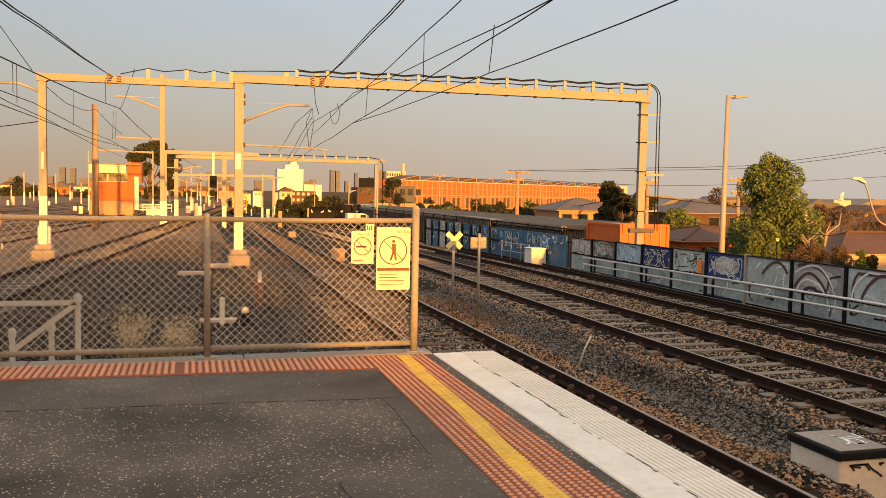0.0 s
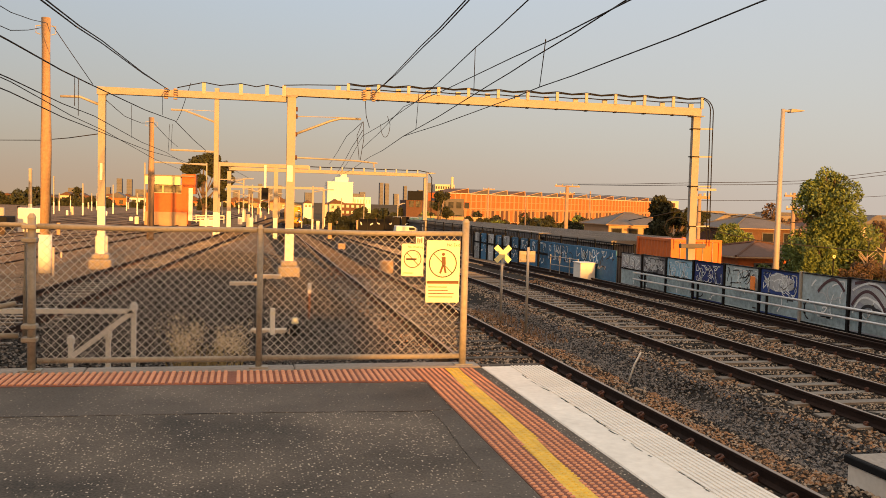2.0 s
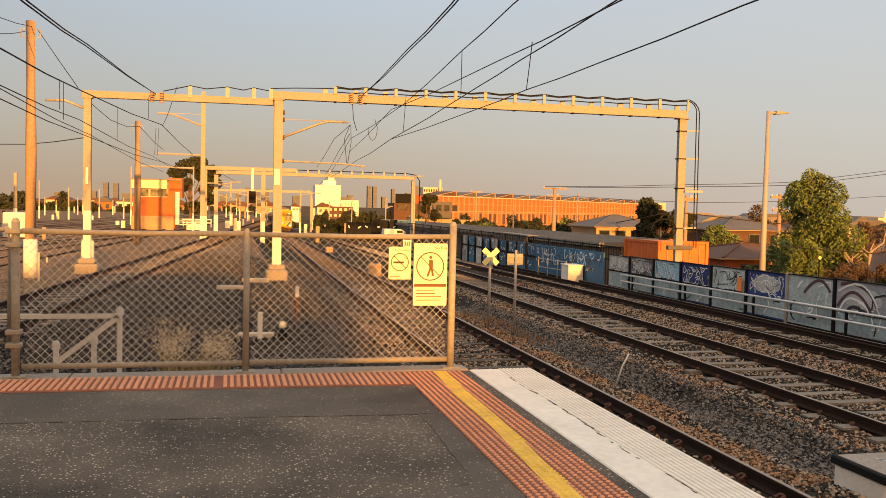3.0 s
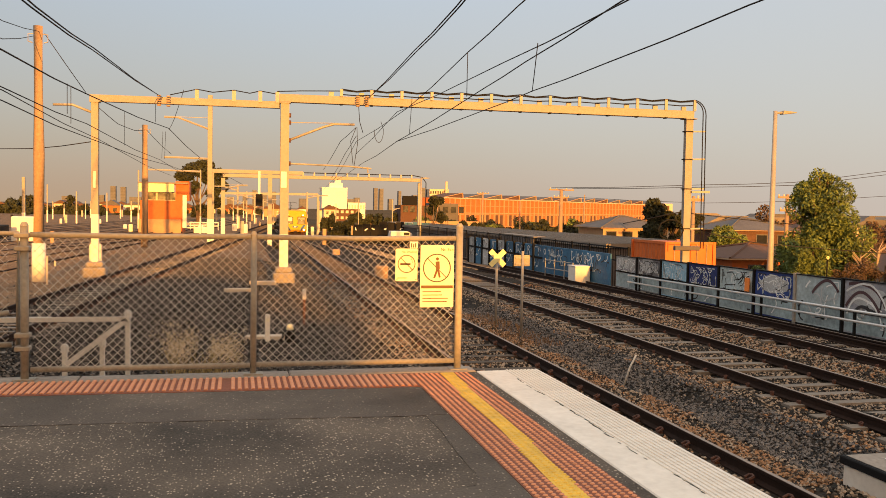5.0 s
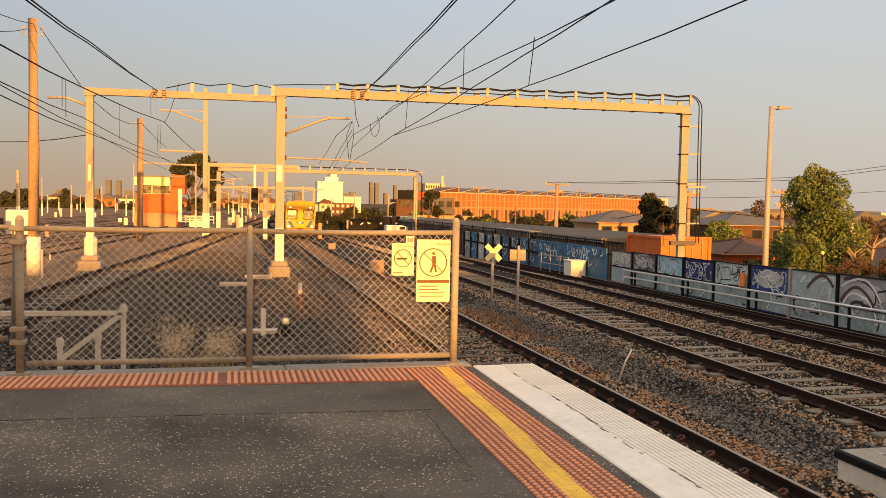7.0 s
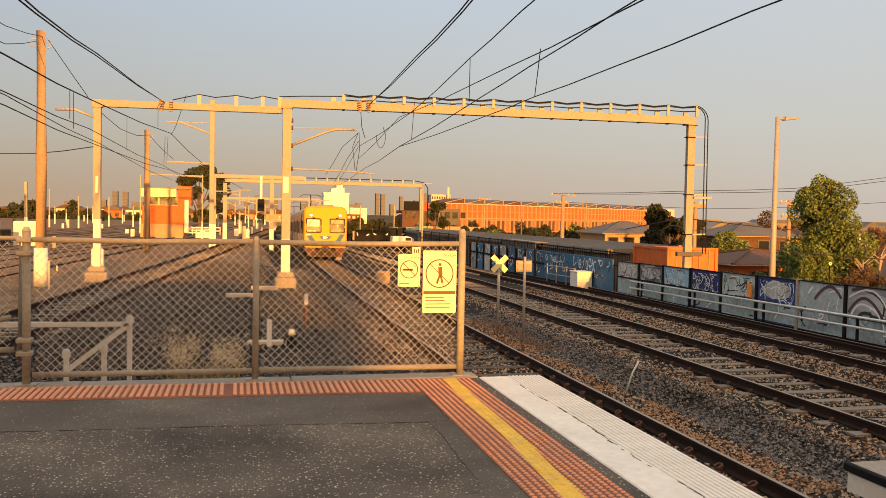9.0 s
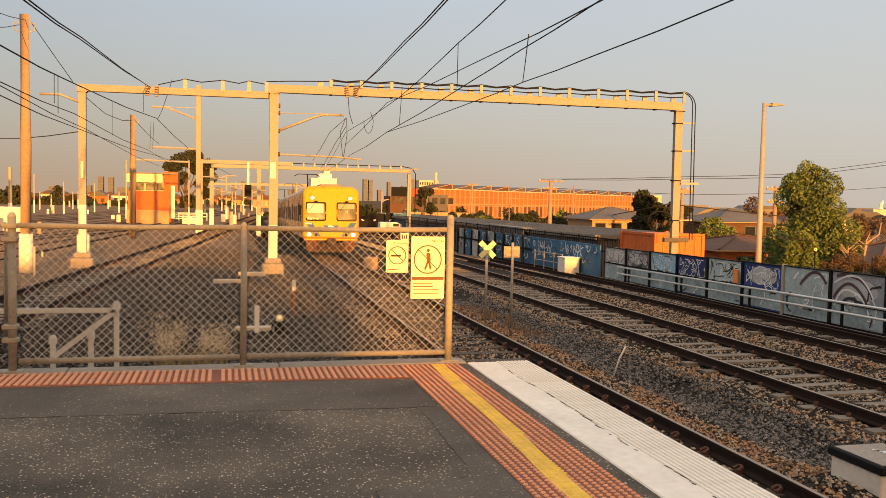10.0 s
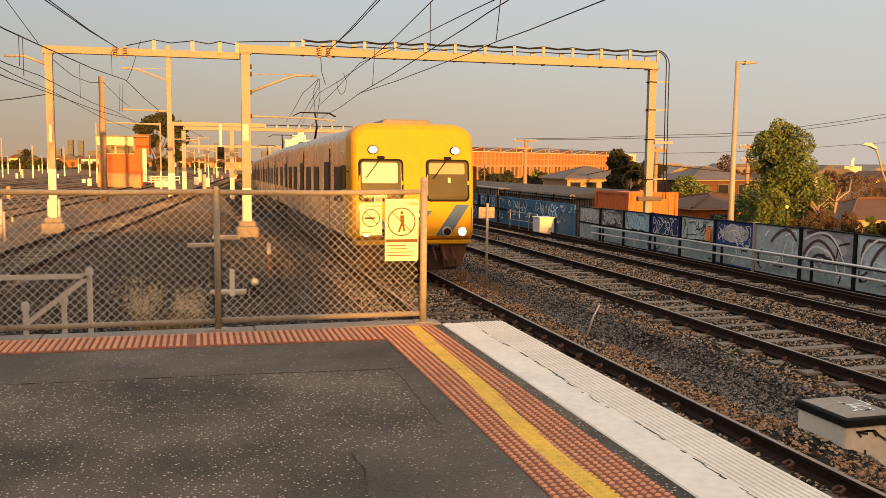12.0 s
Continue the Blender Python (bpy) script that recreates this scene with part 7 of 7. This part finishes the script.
def build_car(front, label):
    """A carriage with its front end at y = 0 and z = 0 on the rail head."""
    car = thing("train_car", label, "train", group="train cars")
    L = 23.2
    start = 1.0 if front else 0.1
    part("body", loft([(start, body_outline()), (L, body_outline())]), M_TRAINS, car, "ribbed stainless steel body")
    part("roof", Shape().prism([(-1.1, 3.44), (1.1, 3.44), (0.8, 3.64), (-0.8, 3.64)], "y", start + 0.4, L - 0.2), M_TRAINROOF, car, bevel=0.03)
    for s in (-1, 1):
        for k in range(9):
            part("side_rib", Shape().box(min(s * 1.417, s * 1.435), max(s * 1.417, s * 1.435), start + 0.3, L - 0.3, 0.98 + 0.085 * k, 1.02 + 0.085 * k), M_TRAINS, car)
        yy = start + 0.75
        for k in range(9):
            w = 1.25 if k % 3 == 1 else 0.95
            if k % 3 == 1:
                part("door", Shape().box(min(s * 1.41, s * 1.432), max(s * 1.41, s * 1.432), yy, yy + w, 1.0, 2.95), M_TRAINS, car, bevel=0.004)
                part("door_window", Shape().box(min(s * 1.42, s * 1.440), max(s * 1.42, s * 1.440), yy + 0.10, yy + w - 0.10, 1.75, 2.75), M_TRAINWIN, car, "dark door glass")
                part("door_gap", Shape().box(min(s * 1.42, s * 1.437), max(s * 1.42, s * 1.437), yy - 0.07, yy - 0.01, 1.0, 3.1), M_BLACK, car)
            else:
                part("side_window", Shape().box(min(s * 1.41, s * 1.432), max(s * 1.41, s * 1.432), yy, yy + w + 0.4, 1.75, 2.62), M_TRAINWIN, car, "dark side window")
            yy += w + (1.25 if k % 3 == 1 else 1.35)
    part("skirt", Shape().box(-1.35, 1.35, start + 3.8, L - 4.2, 0.42, 0.918), M_UNDER, car)
    for yb in (start + 2.4, L - 2.6):
        bg_ = part("bogie", Shape().box(-1.15, 1.15, yb - 1.5, yb + 1.5, 0.36, 0.62), M_UNDER, car)
        for yw in (yb - 1.15, yb + 1.15):
            for s in (-0.8, 0.8):
                part("wheel", Shape().disc((s, yw, 0.46), 0.46, "x", 0.13, 24), M_UNDER, bg_)
    # raised pantograph at the rear
    pan = part("pantograph", Shape().box(-0.7, 0.7, 19.4, 20.8, 3.63, 3.72), M_BLACK, car)
    part("lower_arm", Shape().tube([(0, 20.6, 3.70), (0, 19.5, 4.40)], 0.05, 6), M_BLACK, pan)
    part("upper_arm", Shape().tube([(0, 19.5, 4.40), (0, 20.3, 5.05)], 0.04, 6), M_BLACK, pan)
    part("head", Shape().tube([(-0.95, 20.3, 4.9), (-0.65, 20.3, 5.06), (0.65, 20.3, 5.06), (0.95, 20.3, 4.9)], 0.025, 6), M_BLACK, pan)
    part("head", Shape().tube([(-0.95, 20.6, 4.9), (-0.65, 20.6, 5.06), (0.65, 20.6, 5.06), (0.95, 20.6, 4.9)], 0.025, 6), M_BLACK, pan)
    if not front:
        return car
    # cab end, rounded at the corners and raked at the top
    nose = []
    for y, inset in ((-0.02, 0.10), (0.03, 0.045), (0.12, 0.012), (0.30, 0.0), (1.0, 0.0)):
        nose.append((y, body_outline(1.44, 0.94, 3.62, 0.52, inset)))
    cab = loft(nose)
    # the face leans back above the windows
    cab.v = [(x, y + (0.10 * max(0.0, z - 2.0) ** 1.3 if y < 0.9 else 0.0), z) for x, y, z in cab.v]
    part("cab_front", cab, M_TRAINY, car, "yellow cab front", smooth=False)

    def face_y(z):
        return -0.02 + 0.10 * max(0.0, z - 2.0) ** 1.3

    def panel(name, poly, material, out, depth=0.03, parent=None, label=""):
        sh = Shape()
        n = len(poly)
        sh.add([(x, face_y(z) - out, z) for x, z in poly] + [(x, face_y(z) - out + depth, z) for x, z in poly],
               [tuple(range(n)), tuple(range(n, 2 * n))[::-1]] + [(i, (i + 1) % n, n + (i + 1) % n, n + i) for i in range(n)])
        return part(name, sh, material, parent or car, label)

    for s in (-1, 1):
        x0, x1 = (-1.30, -0.26) if s < 0 else (0.26, 1.30)
        fr = panel("windscreen_frame", rounded(x0, x1, 1.83, 2.80, 0.10), M_BLACK, 0.010, label="black rubber window frame")
        gl = panel("windscreen", rounded(x0 + 0.05, x1 - 0.05, 1.88, 2.75, 0.08), M_TRAINGLASS, 0.016, parent=fr, label="windscreen glass reflecting the sky")
        if s < 0:
            panel("blind", rounded(x0 + 0.08, x1 - 0.14, 2.25, 2.71, 0.03), M_BLIND, 0.020, label="pale blind behind the glass")
            lettering("City Loop", 0.135, (x0 + 0.38, face_y(1.95) - 0.022, 1.93), M_DESTINATION, car)
        else:
            panel("blind", rounded(x0 + 0.08, x1 - 0.12, 2.46, 2.71, 0.03), M_BLINDDIM, 0.020, label="pale half blind")
            panel("inside_light", rounded(x0 + 0.52, x0 + 0.58, 2.26, 2.38, 0.01), M_BLIND, 0.021)
        part("wiper", Shape().beam((s * 0.78, face_y(2.8) - 0.05, 2.82), (s * 0.78 - 0.35, face_y(2.4) - 0.05, 2.36), 0.015, 0.02), M_BLACK, car)
        part("wiper_motor", Shape().box(s * 0.78 - 0.09, s * 0.78 + 0.09, face_y(2.8) - 0.06, face_y(2.8), 2.80, 2.86), M_BLACK, car, bevel=0.02)
        hl = part("marker_light", Shape().disc((s * 0.96, face_y(3.0) - 0.03, 3.0), 0.10, "y", 0.06, 20, 1.25), M_BLACK, car)
        part("lens", Shape().disc((s * 0.96, face_y(3.0) - 0.065, 3.0), 0.08, "y", 0.012, 20, 1.25), M_LAMPON, hl, "lit lamp")
        for x, on in ((1.12, True), (0.76, False)):
            hl = part("headlamp", Shape().disc((s * x, -0.045, 1.14), 0.115, "y", 0.06, 20), M_GALV, car)
            part("lens", Shape().disc((s * x, -0.08, 1.14), 0.085, "y", 0.012, 20), M_LAMPLOW if on else M_DARKFRAME, hl, "lit headlamp" if on else "unlit lamp")
        # diagonal grey-blue bands
        poly = [(s * 1.30, 1.76), (s * 0.98, 1.76), (s * 0.50, 1.05), (s * 0.84, 1.05)]
        panel("diagonal_band", poly if s > 0 else poly[::-1], M_TRAINBLUE, 0.008, 0.02, label="grey-blue diagonal band")
        panel("jamb", [(s * 0.245, 1.83), (s * 0.17, 1.83), (s * 0.17, 2.8), (s * 0.245, 2.8)], M_TRAINY, 0.022, 0.03, label="raised pillar edge")
        part("mirror", Shape().box(s * 1.56 - 0.06, s * 1.56 + 0.06, 0.45, 0.60, 2.10, 2.65), M_BLACK, car, bevel=0.03)
        part("mirror_arm", Shape().tube([(s * 1.42, 0.5, 2.5), (s * 1.56, 0.5, 2.5)], 0.02, 6), M_BLACK, car)
    panel("centre_band", [(-0.42, 1.62), (0.42, 1.62), (0.22, 1.40), (-0.22, 1.40)], M_TRAINBLUE, 0.008, 0.02, label="grey-blue band")
    panel("emblem", [(-0.16, 1.62), (0.02, 1.62), (0.16, 1.52), (0.02, 1.44), (-0.16, 1.44)], M_WHITE, 0.014, 0.02, label="plain white shape")
    panel("number_bar", [(-1.30, 1.66), (-0.98, 1.66), (-0.98, 1.74), (-1.30, 1.74)], M_WHITE, 0.014, 0.02, label="plain white bar")
    part("valance", Shape().box(-1.36, 1.36, -0.01, 0.5, 0.84, 0.945), M_TRAINY, car, bevel=0.03)
    part("coupler", Shape().box(-0.22, 0.22, -0.42, 0.6, 0.62, 0.95), M_UNDER, car, "dark automatic coupler", bevel=0.04)
    part("pilot", Shape().box(-1.1, 1.1, 0.25, 0.5, 0.22, 0.72), M_UNDER, car, bevel=0.03)
    for i in range(9):
        x = -0.9 + i * 0.225
        part("brake_hose", Shape().tube([(x, 0.10, 0.78), (x + 0.05, -0.08, 0.50), (x + 0.12, 0.05, 0.36)], 0.028, 6), M_CLIP, car)
    for s in (-1, 1):
        part("guard_plate", Shape().prism([(s * 1.30, 0.84), (s * 0.62, 0.84), (s * 0.74, 0.30), (s * 1.16, 0.30)], "y", 0.12, 0.20), M_CLIP, car, "rusty steel guard plate", bevel=0.01)
        part("grab_rail", Shape().tube([(s * 1.36, -0.06, 1.25), (s * 1.36, -0.08, 1.7)], 0.015, 6), M_GALV, car)
    part("roof_pod", Shape().prism([(-0.62, 3.60), (0.62, 3.60), (0.54, 3.74), (-0.54, 3.74)], "y", 0.9, 2.5), M_TRAINROOF, car, bevel=0.03)
    return car


CARS = [build_car(True, "yellow-fronted stainless steel commuter train car with lit headlamps")]
for _ in range(2):
    CARS.append(build_car(False, "stainless steel commuter train car with dark windows"))


def motions():
    """The train rolls in along the bent track, slowing."""
    times = [(0.0, 172.0), (1.0, 160.5), (2.0, 148.8), (3.0, 136.6), (4.0, 124.2), (5.0, 111.6), (5.5, 105.2), (6.0, 98.8), (6.5, 92.3), (7.0, 85.5), (8.0, 71.8), (9.0, 58.0),
             (9.5, 51.2), (10.0, 44.4), (10.5, 37.7), (11.0, 31.2), (11.5, 25.3), (12.0, 19.3)]
    for k, car in enumerate(CARS):
        rows = []
        for t, y in times:
            ya = y + 23.6 * k
            yb = ya + 20.0
            xa, xb = 4.68 + bend(ya), 4.68 + bend(yb)
            za, zb = -1.08 - drop(ya), -1.08 - drop(yb)
            rows.append((t, pose(xa, ya, za, math.degrees(math.atan2(zb - za, 20.0)), 0, -math.degrees(math.atan2(xb - xa, 20.0)))))
        walk(car, rows)


motions()
